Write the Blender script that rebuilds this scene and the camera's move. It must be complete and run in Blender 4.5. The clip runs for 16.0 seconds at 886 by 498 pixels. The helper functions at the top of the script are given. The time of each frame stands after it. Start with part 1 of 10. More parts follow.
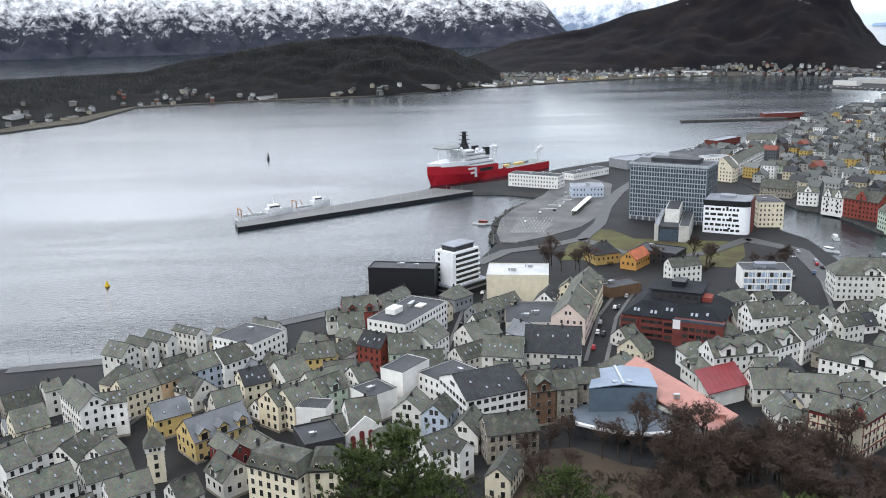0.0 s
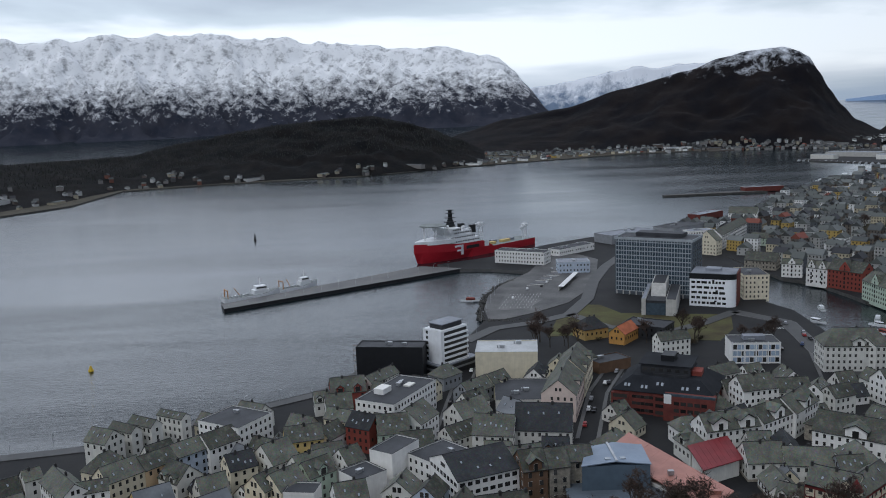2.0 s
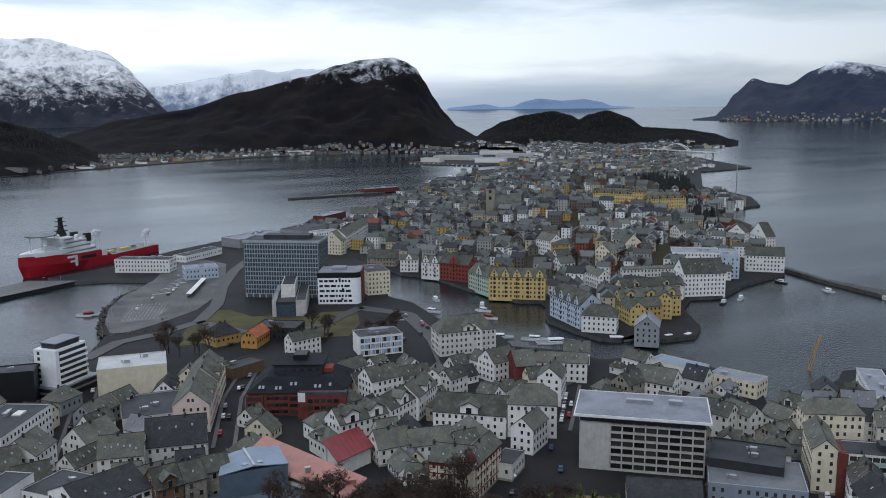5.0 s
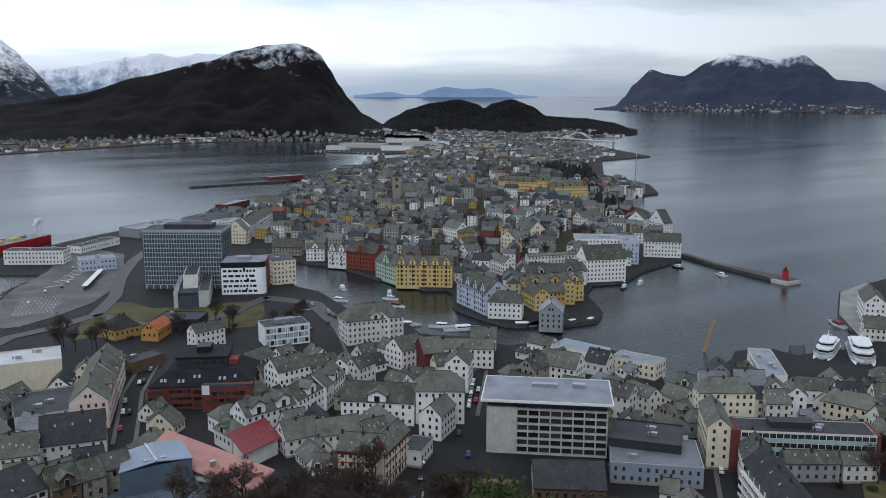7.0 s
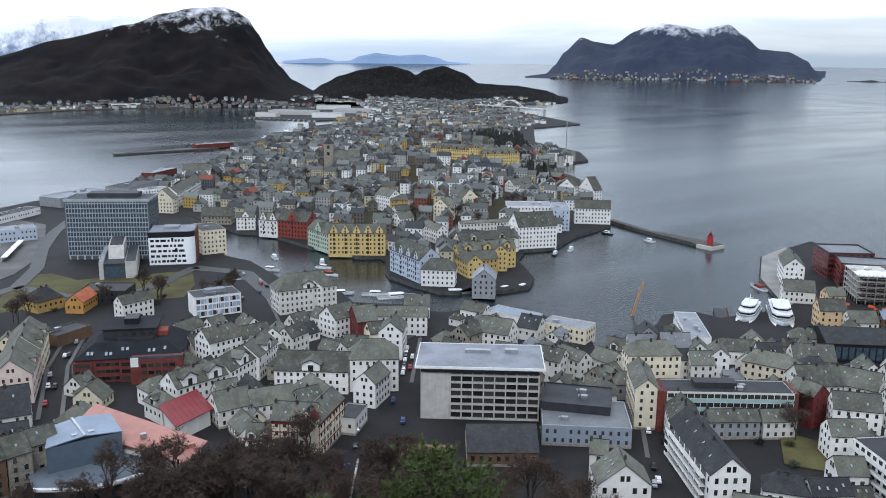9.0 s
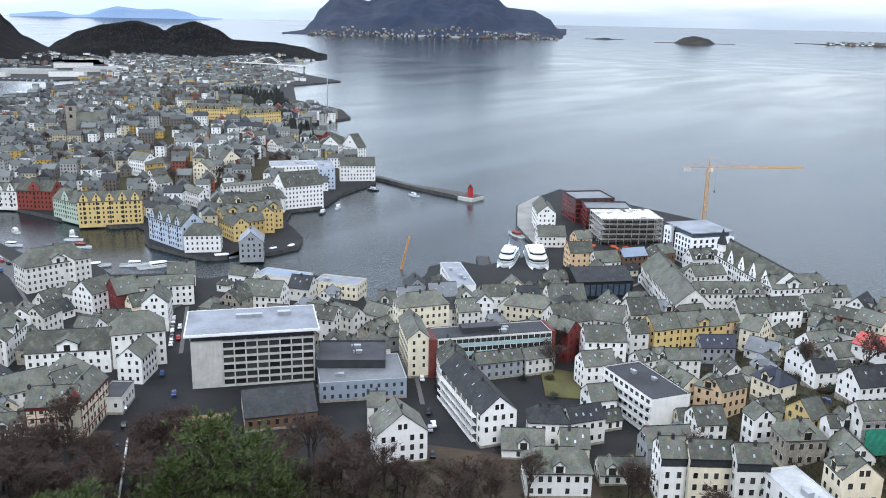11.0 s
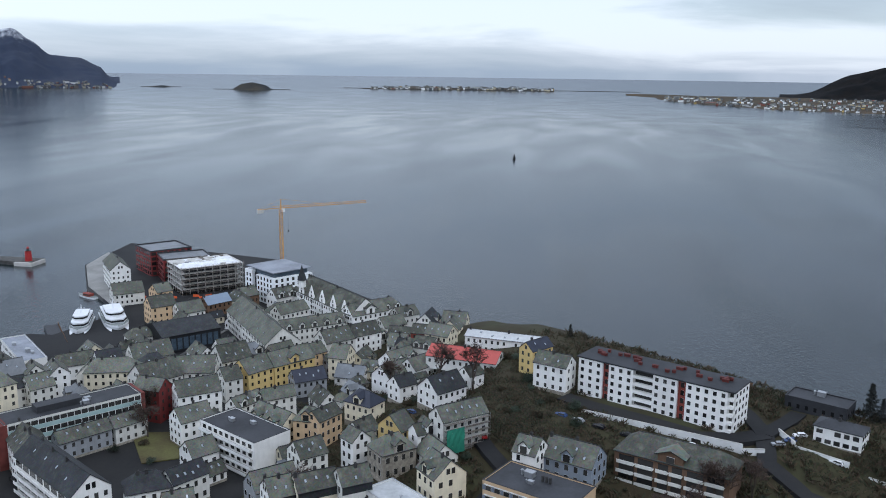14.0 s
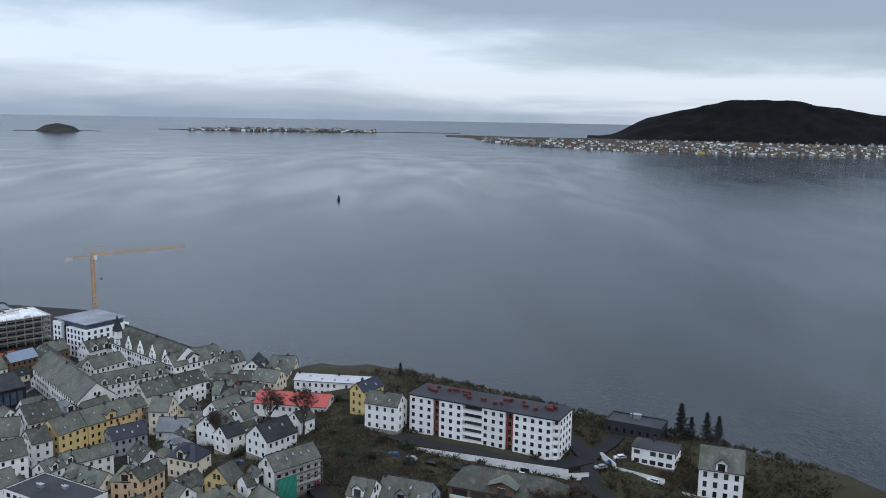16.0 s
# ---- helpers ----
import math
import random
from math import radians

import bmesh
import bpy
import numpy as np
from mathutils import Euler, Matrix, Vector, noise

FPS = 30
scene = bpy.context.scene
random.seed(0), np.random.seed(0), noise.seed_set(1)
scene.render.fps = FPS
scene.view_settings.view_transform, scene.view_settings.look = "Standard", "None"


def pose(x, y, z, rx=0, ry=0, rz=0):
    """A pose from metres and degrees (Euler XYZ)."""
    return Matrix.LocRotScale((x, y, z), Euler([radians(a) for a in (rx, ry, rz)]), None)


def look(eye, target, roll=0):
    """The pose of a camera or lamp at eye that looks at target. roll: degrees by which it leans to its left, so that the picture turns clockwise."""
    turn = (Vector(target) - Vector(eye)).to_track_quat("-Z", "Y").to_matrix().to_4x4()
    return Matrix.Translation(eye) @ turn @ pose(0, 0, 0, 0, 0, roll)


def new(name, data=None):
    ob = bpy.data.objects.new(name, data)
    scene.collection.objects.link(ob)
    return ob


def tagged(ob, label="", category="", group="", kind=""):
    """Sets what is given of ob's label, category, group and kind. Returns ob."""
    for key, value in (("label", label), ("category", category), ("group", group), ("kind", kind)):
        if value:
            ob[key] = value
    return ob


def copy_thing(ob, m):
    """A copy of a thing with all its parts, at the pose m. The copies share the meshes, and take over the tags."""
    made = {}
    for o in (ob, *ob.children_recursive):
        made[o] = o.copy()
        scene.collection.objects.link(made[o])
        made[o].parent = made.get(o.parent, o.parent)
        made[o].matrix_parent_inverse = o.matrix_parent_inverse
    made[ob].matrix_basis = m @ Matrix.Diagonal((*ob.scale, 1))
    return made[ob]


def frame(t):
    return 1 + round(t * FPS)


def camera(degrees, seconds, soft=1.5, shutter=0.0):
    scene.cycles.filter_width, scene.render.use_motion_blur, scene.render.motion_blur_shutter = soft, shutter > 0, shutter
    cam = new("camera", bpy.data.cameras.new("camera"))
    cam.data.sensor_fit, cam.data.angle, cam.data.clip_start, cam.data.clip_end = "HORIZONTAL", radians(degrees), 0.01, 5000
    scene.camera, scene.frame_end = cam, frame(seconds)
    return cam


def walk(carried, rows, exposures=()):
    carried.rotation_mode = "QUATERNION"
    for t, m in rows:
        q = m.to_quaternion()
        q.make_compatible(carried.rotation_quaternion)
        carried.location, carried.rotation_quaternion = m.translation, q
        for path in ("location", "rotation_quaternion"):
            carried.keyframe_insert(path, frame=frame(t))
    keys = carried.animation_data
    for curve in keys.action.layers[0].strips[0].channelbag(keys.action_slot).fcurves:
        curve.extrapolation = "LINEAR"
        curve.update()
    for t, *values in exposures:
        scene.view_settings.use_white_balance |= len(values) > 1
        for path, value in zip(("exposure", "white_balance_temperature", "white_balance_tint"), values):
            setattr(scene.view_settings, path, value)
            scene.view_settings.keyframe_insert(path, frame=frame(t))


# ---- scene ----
# camera: it stands on a lookout 140 m above the sea and pans to its right
EYE = 140.0
cam = camera(54.22, 16.0, soft=1.0)
ROWS = [
    (0.0, 0.00, -14.31, -1.36),
    (0.5, 3.16, -12.28, -2.28),
    (1.0, 3.09, -10.37, -2.33),
    (1.5, 1.51, -9.39, -2.36),
    (2.0, -1.02, -9.19, -2.16),
    (2.5, -4.65, -9.28, -1.91),
    (3.0, -9.87, -9.61, -1.58),
    (3.5, -14.34, -9.65, -1.08),
    (4.0, -17.68, -9.89, -0.67),
    (4.5, -21.33, -10.00, -0.66),
    (5.0, -25.59, -9.57, -0.57),
    (7.5, -32.19, -10.77, 0.16),
    (8.0, -32.78, -11.36, 0.31),
    (10.5, -47.28, -14.45, 0.97),
    (11.0, -52.10, -15.02, 1.13),
    (11.5, -57.19, -15.31, 1.14),
    (12.0, -62.85, -15.06, 0.95),
    (12.5, -68.34, -14.27, 1.06),
    (13.0, -72.76, -13.04, 1.11),
    (13.5, -76.41, -12.16, 1.19),
    (14.0, -79.99, -11.61, 0.79),
    (14.5, -83.39, -11.19, 0.60),
    (15.0, -86.39, -10.49, 0.89),
    (15.5, -89.09, -9.53, 1.18),
    (16.0, -91.55, -8.77, 1.01),
]
EXPOSURES = [(0.0, 0.44, 6520, 10), (0.5, 0.13, 6300, 10), (1.0, -0.44, 6180, 10), (1.5, -0.78, 6170, 10), (2.0, -0.82, 6170, 10), (3.0, -0.70, 6170, 10), (5.0, -0.64, 6120, 10), (8.0, -0.35, 6150, 10), (10.3, 0.52, 6150, 10), (11.5, 0.54, 6100, 10), (12.2, 0.49, 6050, 10), (13.0, 0.15, 5950, 10), (14.0, -0.20, 5900, 10), (15.0, -0.13, 5900, 10), (16.0, -0.36, 5900, 10)]
walk(cam, [(t, pose(0, 0, EYE, 90 + pitch, 0, yaw) @ pose(0, 0, 0, 0, 0, roll)) for t, yaw, pitch, roll in ROWS], EXPOSURES)

# ---------------------------------------------------------------- overcast light
world = bpy.data.worlds.new("overcast_sky")
scene.world = world
world.use_nodes = True
wn, wl = world.node_tree.nodes, world.node_tree.links
for n in list(wn):
    wn.remove(n)


def wnode(kind, **kw):
    n = wn.new(kind)
    for k, v in kw.items():
        n.inputs[k].default_value = v
    return n


sky = wn.new("ShaderNodeTexSky")
sky.sky_type, sky.sun_disc = "NISHITA", False
sky.sun_elevation, sky.sun_rotation = radians(52), radians(215)
tc = wn.new("ShaderNodeTexCoord")
sep = wn.new("ShaderNodeSeparateXYZ")
wl.new(tc.outputs["Generated"], sep.inputs[0])
# clouds lie in a flat layer: project the direction on a plane overhead
zc = wn.new("ShaderNodeMath"); zc.operation = "MAXIMUM"; zc.inputs[1].default_value = 0.0
wl.new(sep.outputs["Z"], zc.inputs[0])
za = wn.new("ShaderNodeMath"); za.operation = "ADD"; za.inputs[1].default_value = 0.09
wl.new(zc.outputs[0], za.inputs[0])
comb = wn.new("ShaderNodeCombineXYZ")
for k in "XY":
    d = wn.new("ShaderNodeMath"); d.operation = "DIVIDE"
    wl.new(sep.outputs[k], d.inputs[0]); wl.new(za.outputs[0], d.inputs[1]); wl.new(d.outputs[0], comb.inputs[k])
cloud = wnode("ShaderNodeTexNoise", Scale=0.42, Detail=8.0, Roughness=0.55, Distortion=0.3)
wl.new(comb.outputs[0], cloud.inputs["Vector"])
# the cloud deck, ragged and grey overhead
ramp = wn.new("ShaderNodeValToRGB")
ramp.color_ramp.elements[0].position, ramp.color_ramp.elements[0].color = 0.38, (1.30, 1.36, 1.46, 1)
ramp.color_ramp.elements[1].position, ramp.color_ramp.elements[1].color = 0.62, (0.44, 0.47, 0.54, 1)
wl.new(cloud.outputs["Fac"], ramp.inputs[0])
# under its far edge: blue-grey haze on the sea, then a bright gap
sh = wn.new("ShaderNodeMath"); sh.operation = "MULTIPLY_ADD"
# the deck hangs lower over the open sea
over = wn.new("ShaderNodeVectorMath"); over.operation = "DOT_PRODUCT"; over.inputs[1].default_value = (0.88, -0.47, 0)
wl.new(tc.outputs["Generated"], over.inputs[0])
base = wn.new("ShaderNodeMapRange"); base.inputs["From Min"].default_value, base.inputs["From Max"].default_value = 0.82, 1.0
base.inputs["To Min"].default_value, base.inputs["To Max"].default_value = 0.0, 0.055
wl.new(over.outputs["Value"], base.inputs["Value"])
bz = wn.new("ShaderNodeMath"); bz.operation = "MULTIPLY_ADD"; bz.inputs[1].default_value = 1.0
wl.new(base.outputs[0], bz.inputs[0]); wl.new(zc.outputs[0], bz.inputs[2])
rag = wn.new("ShaderNodeMath"); rag.operation = "MULTIPLY_ADD"; rag.inputs[1].default_value, rag.inputs[2].default_value = 0.9, 0.10
wl.new(zc.outputs[0], rag.inputs[0]); wl.new(rag.outputs[0], sh.inputs[1])
wl.new(cloud.outputs["Fac"], sh.inputs[0]); wl.new(bz.outputs[0], sh.inputs[2])
low = wn.new("ShaderNodeValToRGB")
e = low.color_ramp.elements
e[0].position, e[0].color = 0.045, (0.33, 0.42, 0.56, 1)
e[1].position, e[1].color = 0.250, (0.36, 0.39, 0.45, 1)
for q, col in ((0.066, (0.43, 0.51, 0.63, 1)), (0.094, (0.62, 0.68, 0.79, 1)), (0.120, (0.94, 0.98, 1.05, 1)), (0.173, (0.95, 0.98, 1.04, 1)), (0.200, (0.57, 0.63, 0.69, 1))):
    n_ = e.new(q)
    n_.color = col
wl.new(sh.outputs[0], low.inputs[0])
hz = wn.new("ShaderNodeMapRange"); hz.inputs["From Min"].default_value, hz.inputs["From Max"].default_value = 0.13, 0.22
wl.new(zc.outputs[0], hz.inputs["Value"])
veil = wn.new("ShaderNodeMix"); veil.data_type = "RGBA"
wl.new(hz.outputs[0], veil.inputs["Factor"]); wl.new(low.outputs[0], veil.inputs["A"]); wl.new(ramp.outputs[0], veil.inputs["B"])
bg1 = wnode("ShaderNodeBackground", Strength=0.05)
wl.new(sky.outputs[0], bg1.inputs["Color"])
bg2 = wnode("ShaderNodeBackground", Strength=0.85)
# the cloud is made brighter on one side, away from the sun lamp
dot = wn.new("ShaderNodeVectorMath"); dot.operation = "DOT_PRODUCT"; dot.inputs[1].default_value = (-0.45, 0.893, 0)
wl.new(tc.outputs["Generated"], dot.inputs[0])
thin = wn.new("ShaderNodeMapRange"); thin.inputs["From Min"].default_value, thin.inputs["From Max"].default_value = 0.15, 1.0
thin.inputs["To Min"].default_value, thin.inputs["To Max"].default_value = 1.0, 2.0
wl.new(dot.outputs["Value"], thin.inputs["Value"])
glow = wn.new("ShaderNodeVectorMath"); glow.operation = "SCALE"
# higher up on that side the sky is raised further, to brighten the water
up = wn.new("ShaderNodeMapRange"); up.inputs["From Min"].default_value, up.inputs["From Max"].default_value = 0.10, 0.20
wl.new(zc.outputs[0], up.inputs["Value"])
side = wn.new("ShaderNodeMapRange"); side.inputs["From Min"].default_value, side.inputs["From Max"].default_value = 0.45, 0.95
wl.new(dot.outputs["Value"], side.inputs["Value"])
both = wn.new("ShaderNodeMath"); both.operation = "MULTIPLY"
wl.new(up.outputs[0], both.inputs[0]); wl.new(side.outputs[0], both.inputs[1])
lift = wn.new("ShaderNodeMath"); lift.operation = "MULTIPLY_ADD"; lift.inputs[1].default_value = 0.95; lift.inputs[2].default_value = 0.0
wl.new(both.outputs[0], lift.inputs[0])
full = wn.new("ShaderNodeMath"); full.operation = "ADD"
wl.new(lift.outputs[0], full.inputs[0]); wl.new(thin.outputs[0], full.inputs[1])
wl.new(veil.outputs["Result"], glow.inputs[0]); wl.new(full.outputs[0], glow.inputs["Scale"])
wl.new(glow.outputs[0], bg2.inputs["Color"])
add = wn.new("ShaderNodeAddShader")
out = wn.new("ShaderNodeOutputWorld")
wl.new(bg1.outputs[0], add.inputs[0]); wl.new(bg2.outputs[0], add.inputs[1]); wl.new(add.outputs[0], out.inputs[0])

sun = new("sun", bpy.data.lights.new("sun", "SUN"))
sun.data.energy, sun.data.angle, sun.data.color = 1.15, radians(20), (0.97, 0.98, 0.97)
sun.matrix_world = look((0, 0, 300), (45, 64, 200))
# ---------------------------------------------------------------- materials
MATS = {}


def mat(name, colour, rough=0.8, var=0.25, scale=0.35, fine=6.0, bump=0.3, metal=0.0, other=None, rand=0.0, spec=0.3, stretch=None, streak=0.0):
    """A weathered surface: two scales of variation, streaks of rain, fine relief. rand: each object a shade of its own."""
    if name in MATS:
        return MATS[name]
    m = bpy.data.materials.new(name)
    m.use_nodes = True
    nt = m.node_tree
    b = nt.nodes["Principled BSDF"]
    geo = nt.nodes.new("ShaderNodeNewGeometry")
    vec = geo.outputs["Position"]
    if stretch:
        mp = nt.nodes.new("ShaderNodeVectorMath"); mp.operation = "MULTIPLY"; mp.inputs[1].default_value = stretch
        nt.links.new(vec, mp.inputs[0]); vec = mp.outputs[0]
    n1, n2 = nt.nodes.new("ShaderNodeTexNoise"), nt.nodes.new("ShaderNodeTexNoise")
    n1.inputs["Scale"].default_value, n1.inputs["Detail"].default_value = scale, 5
    n2.inputs["Scale"].default_value, n2.inputs["Detail"].default_value = fine, 3
    nt.links.new(vec, n1.inputs["Vector"]); nt.links.new(vec, n2.inputs["Vector"])
    mixf = nt.nodes.new("ShaderNodeMath"); mixf.operation = "MULTIPLY_ADD"; mixf.inputs[1].default_value = 0.35
    nt.links.new(n2.outputs["Fac"], mixf.inputs[0]); nt.links.new(n1.outputs["Fac"], mixf.inputs[2])
    mr = nt.nodes.new("ShaderNodeMapRange")
    mr.inputs["From Min"].default_value, mr.inputs["From Max"].default_value = 0.45, 0.95
    fac = mixf.outputs[0]
    if streak:
        st = nt.nodes.new("ShaderNodeVectorMath"); st.operation = "MULTIPLY"; st.inputs[1].default_value = (1.6, 1.6, 0.12)
        nt.links.new(geo.outputs["Position"], st.inputs[0])
        n3 = nt.nodes.new("ShaderNodeTexNoise"); n3.inputs["Scale"].default_value, n3.inputs["Detail"].default_value = 1.0, 4
        nt.links.new(st.outputs[0], n3.inputs["Vector"])
        ad = nt.nodes.new("ShaderNodeMath"); ad.operation = "MULTIPLY_ADD"; ad.inputs[1].default_value = streak
        nt.links.new(n3.outputs["Fac"], ad.inputs[0]); nt.links.new(fac, ad.inputs[2]); fac = ad.outputs[0]
        mr.inputs["From Max"].default_value = 0.95 + streak * 0.7
        mr.inputs["From Min"].default_value = 0.45 + streak * 0.3
    nt.links.new(fac, mr.inputs["Value"])
    mx = nt.nodes.new("ShaderNodeMix"); mx.data_type = "RGBA"
    dark = other or tuple(c * (1 - var) for c in colour)
    light = tuple(min(0.95, c * (1 + var * 0.5)) for c in colour)
    mx.inputs["A"].default_value, mx.inputs["B"].default_value = (*light, 1), (*dark, 1)
    nt.links.new(mr.outputs[0], mx.inputs["Factor"])
    col = mx.outputs["Result"]
    if rand:
        oi = nt.nodes.new("ShaderNodeObjectInfo")
        hs = nt.nodes.new("ShaderNodeHueSaturation")
        r1 = nt.nodes.new("ShaderNodeMapRange"); r1.inputs["To Min"].default_value, r1.inputs["To Max"].default_value = 1 - rand, 1 + rand
        nt.links.new(oi.outputs["Random"], r1.inputs["Value"]); nt.links.new(r1.outputs[0], hs.inputs["Value"])
        nt.links.new(col, hs.inputs["Color"]); col = hs.outputs[0]
    nt.links.new(col, b.inputs["Base Color"])
    b.inputs["Roughness"].default_value, b.inputs["Metallic"].default_value = rough, metal
    b.inputs["Specular IOR Level"].default_value = spec
    if bump:
        bp = nt.nodes.new("ShaderNodeBump"); bp.inputs["Strength"].default_value, bp.inputs["Distance"].default_value = bump, 0.05
        nt.links.new(n2.outputs["Fac"], bp.inputs["Height"]); nt.links.new(bp.outputs[0], b.inputs["Normal"])
    MATS[name] = m
    return m


def slate(name, colour, rand=0.22, lichen=(0.25, 0.25, 0.19)):
    """Rows of slates with lichen and damp patches."""
    m = mat(name, colour, rough=0.75, var=0.45, scale=0.16, fine=1.6, bump=0.0, rand=rand, spec=0.2, other=tuple(c * 0.62 for c in colour))
    nt = m.node_tree
    b = nt.nodes["Principled BSDF"]
    tcn = nt.nodes.new("ShaderNodeTexCoord")
    w = nt.nodes.new("ShaderNodeTexVoronoi"); w.inputs["Scale"].default_value = 2.2
    nt.links.new(tcn.outputs["Object"], w.inputs["Vector"])
    hs = nt.nodes.new("ShaderNodeMix"); hs.data_type = "RGBA"; hs.blend_type = "MULTIPLY"; hs.inputs["Factor"].default_value = 0.35
    src = b.inputs["Base Color"].links[0].from_socket
    nt.links.new(src, hs.inputs["A"]); nt.links.new(w.outputs["Color"], hs.inputs["B"])
    mo = nt.nodes.new("ShaderNodeTexNoise"); mo.inputs["Scale"].default_value, mo.inputs["Detail"].default_value = 0.5, 8
    geo = nt.nodes.new("ShaderNodeNewGeometry"); nt.links.new(geo.outputs["Position"], mo.inputs["Vector"])
    rp = nt.nodes.new("ShaderNodeMapRange"); rp.inputs["From Min"].default_value, rp.inputs["From Max"].default_value = 0.52, 0.7
    nt.links.new(mo.outputs["Fac"], rp.inputs["Value"])
    sc = nt.nodes.new("ShaderNodeMath"); sc.operation = "MULTIPLY"; sc.inputs[1].default_value = 0.3
    nt.links.new(rp.outputs[0], sc.inputs[0])
    li = nt.nodes.new("ShaderNodeMix"); li.data_type = "RGBA"; li.inputs["B"].default_value = (*lichen, 1)
    nt.links.new(sc.outputs[0], li.inputs["Factor"]); nt.links.new(hs.outputs["Result"], li.inputs["A"])
    nt.links.new(li.outputs["Result"], b.inputs["Base Color"])
    bp = nt.nodes.new("ShaderNodeBump"); bp.inputs["Strength"].default_value, bp.inputs["Distance"].default_value = 0.6, 0.06
    nt.links.new(w.outputs["Distance"], bp.inputs["Height"]); nt.links.new(bp.outputs[0], b.inputs["Normal"])
    return m


WALL = {
    "white": mat("white_render", (0.80, 0.785, 0.745), var=0.16, streak=0.5, rand=0.06),
    "cream": mat("cream_render", (0.72, 0.65, 0.49), var=0.2, streak=0.5, rand=0.08),
    "pale": mat("pale_grey_render", (0.68, 0.665, 0.61), var=0.2, streak=0.5, rand=0.1),
    "grey": mat("grey_render", (0.27, 0.28, 0.29), var=0.25, streak=0.4, rand=0.1),
    "stone": mat("rubble_stone", (0.30, 0.27, 0.22), var=0.5, scale=0.8, fine=2.5, bump=0.8, rand=0.1),
    "yellow": mat("yellow_render", (0.62, 0.46, 0.19), var=0.22, streak=0.5, rand=0.06),
    "ochre": mat("ochre_render", (0.44, 0.30, 0.11), var=0.25, streak=0.5, rand=0.06),
    "orange": mat("apricot_render", (0.60, 0.43, 0.26), var=0.2, streak=0.5, rand=0.05),
    "pink": mat("pale_pink_render", (0.68, 0.55, 0.48), var=0.15, streak=0.4, rand=0.04),
    "red": mat("dark_red_boards", (0.16, 0.028, 0.026), var=0.3, streak=0.4, rand=0.08),
    "brick": mat("red_brown_brick", (0.150, 0.040, 0.032), var=0.35, fine=3.0, rand=0.06),
    "rust": mat("rust_red_render", (0.24, 0.055, 0.04), var=0.25, streak=0.4, rand=0.06),
    "blue": mat("pale_blue_render", (0.46, 0.52, 0.60), var=0.2, streak=0.4, rand=0.05),
    "green": mat("pale_green_render", (0.42, 0.50, 0.40), var=0.2, streak=0.4, rand=0.05),
    "black": mat("black_cladding", (0.012, 0.013, 0.015), var=0.3, rough=0.5),
    "dark": mat("charcoal_cladding", (0.035, 0.036, 0.04), var=0.3, rough=0.6),
    "concrete": mat("grey_concrete", (0.50, 0.485, 0.45), var=0.3, streak=0.6, fine=3.0),
    "amber": mat("amber_boards", (0.52, 0.27, 0.075), var=0.25, streak=0.4, rand=0.05),
    "bluegrey": mat("blue_grey_render", (0.27, 0.31, 0.36), var=0.2, streak=0.4, rand=0.05),
    "brown": mat("brown_boards", (0.15, 0.09, 0.055), var=0.3, streak=0.4),
}
ROOF = {
    "slate": slate("green_grey_slate", (0.122, 0.125, 0.103), 0.4),
    "dslate": slate("dark_slate", (0.046, 0.049, 0.052), 0.2, (0.085, 0.088, 0.082)),
    "black": mat("matt_black_roof", (0.020, 0.022, 0.026), rough=0.85, var=0.4, scale=0.15, fine=1.0, spec=0.15),
    "zinc": mat("grey_zinc_sheet", (0.165, 0.175, 0.185), rough=0.5, var=0.35, scale=0.14, fine=0.9, rand=0.1),
    "felt": mat("dark_roofing_felt", (0.042, 0.044, 0.049), rough=0.7, var=0.45, scale=0.12, fine=1.0, rand=0.15),
    "lfelt": mat("pale_roofing_felt", (0.23, 0.245, 0.275), rough=0.6, var=0.35, scale=0.1, fine=0.8, rand=0.08),
    "wfelt": mat("white_roof_sheet", (0.46, 0.47, 0.47), rough=0.5, var=0.3, scale=0.1, fine=0.8),
    "navy": mat("navy_tiles", (0.03, 0.034, 0.05), rough=0.4, var=0.3),
    "rose": mat("rose_roof_sheet", (0.40, 0.185, 0.145), rough=0.5, var=0.2, scale=0.2, fine=1.5),
    "scarlet": mat("red_roof_sheet", (0.20, 0.024, 0.028), rough=0.5, var=0.25, scale=0.2, fine=1.5),
    "coral": mat("coral_roof_sheet", (0.42, 0.085, 0.07), rough=0.5, var=0.2, scale=0.2, fine=1.5),
    "tile": mat("orange_tiles", (0.42, 0.12, 0.05), rough=0.7, var=0.35, fine=3.0),
    "sky": mat("pale_blue_roof_sheet", (0.22, 0.27, 0.34), rough=0.5, var=0.2, scale=0.1, fine=1.0),
}
TRIM = mat("white_paint", (0.74, 0.74, 0.72), rough=0.5, var=0.12, fine=4)
DARKTRIM = mat("black_gutter", (0.02, 0.02, 0.022), rough=0.5, var=0.3)
CHIM = mat("sooty_chimney", (0.045, 0.043, 0.042), var=0.4, fine=4)
STEEL = mat("galvanised_steel", (0.42, 0.43, 0.44), rough=0.4, metal=0.7, var=0.2)
ASPHALT = mat("wet_asphalt", (0.024, 0.0235, 0.023), rough=0.75, spec=0.12, var=0.5, scale=0.05, fine=0.7, bump=0.15, other=(0.016, 0.0165, 0.018))
PAVE = mat("quay_concrete", (0.10, 0.097, 0.09), rough=0.6, var=0.45, scale=0.06, fine=0.6, other=(0.07, 0.07, 0.072))
ROCK = mat("shore_rock", (0.075, 0.072, 0.066), rough=0.8, var=0.6, scale=0.3, fine=1.2, bump=1.0)
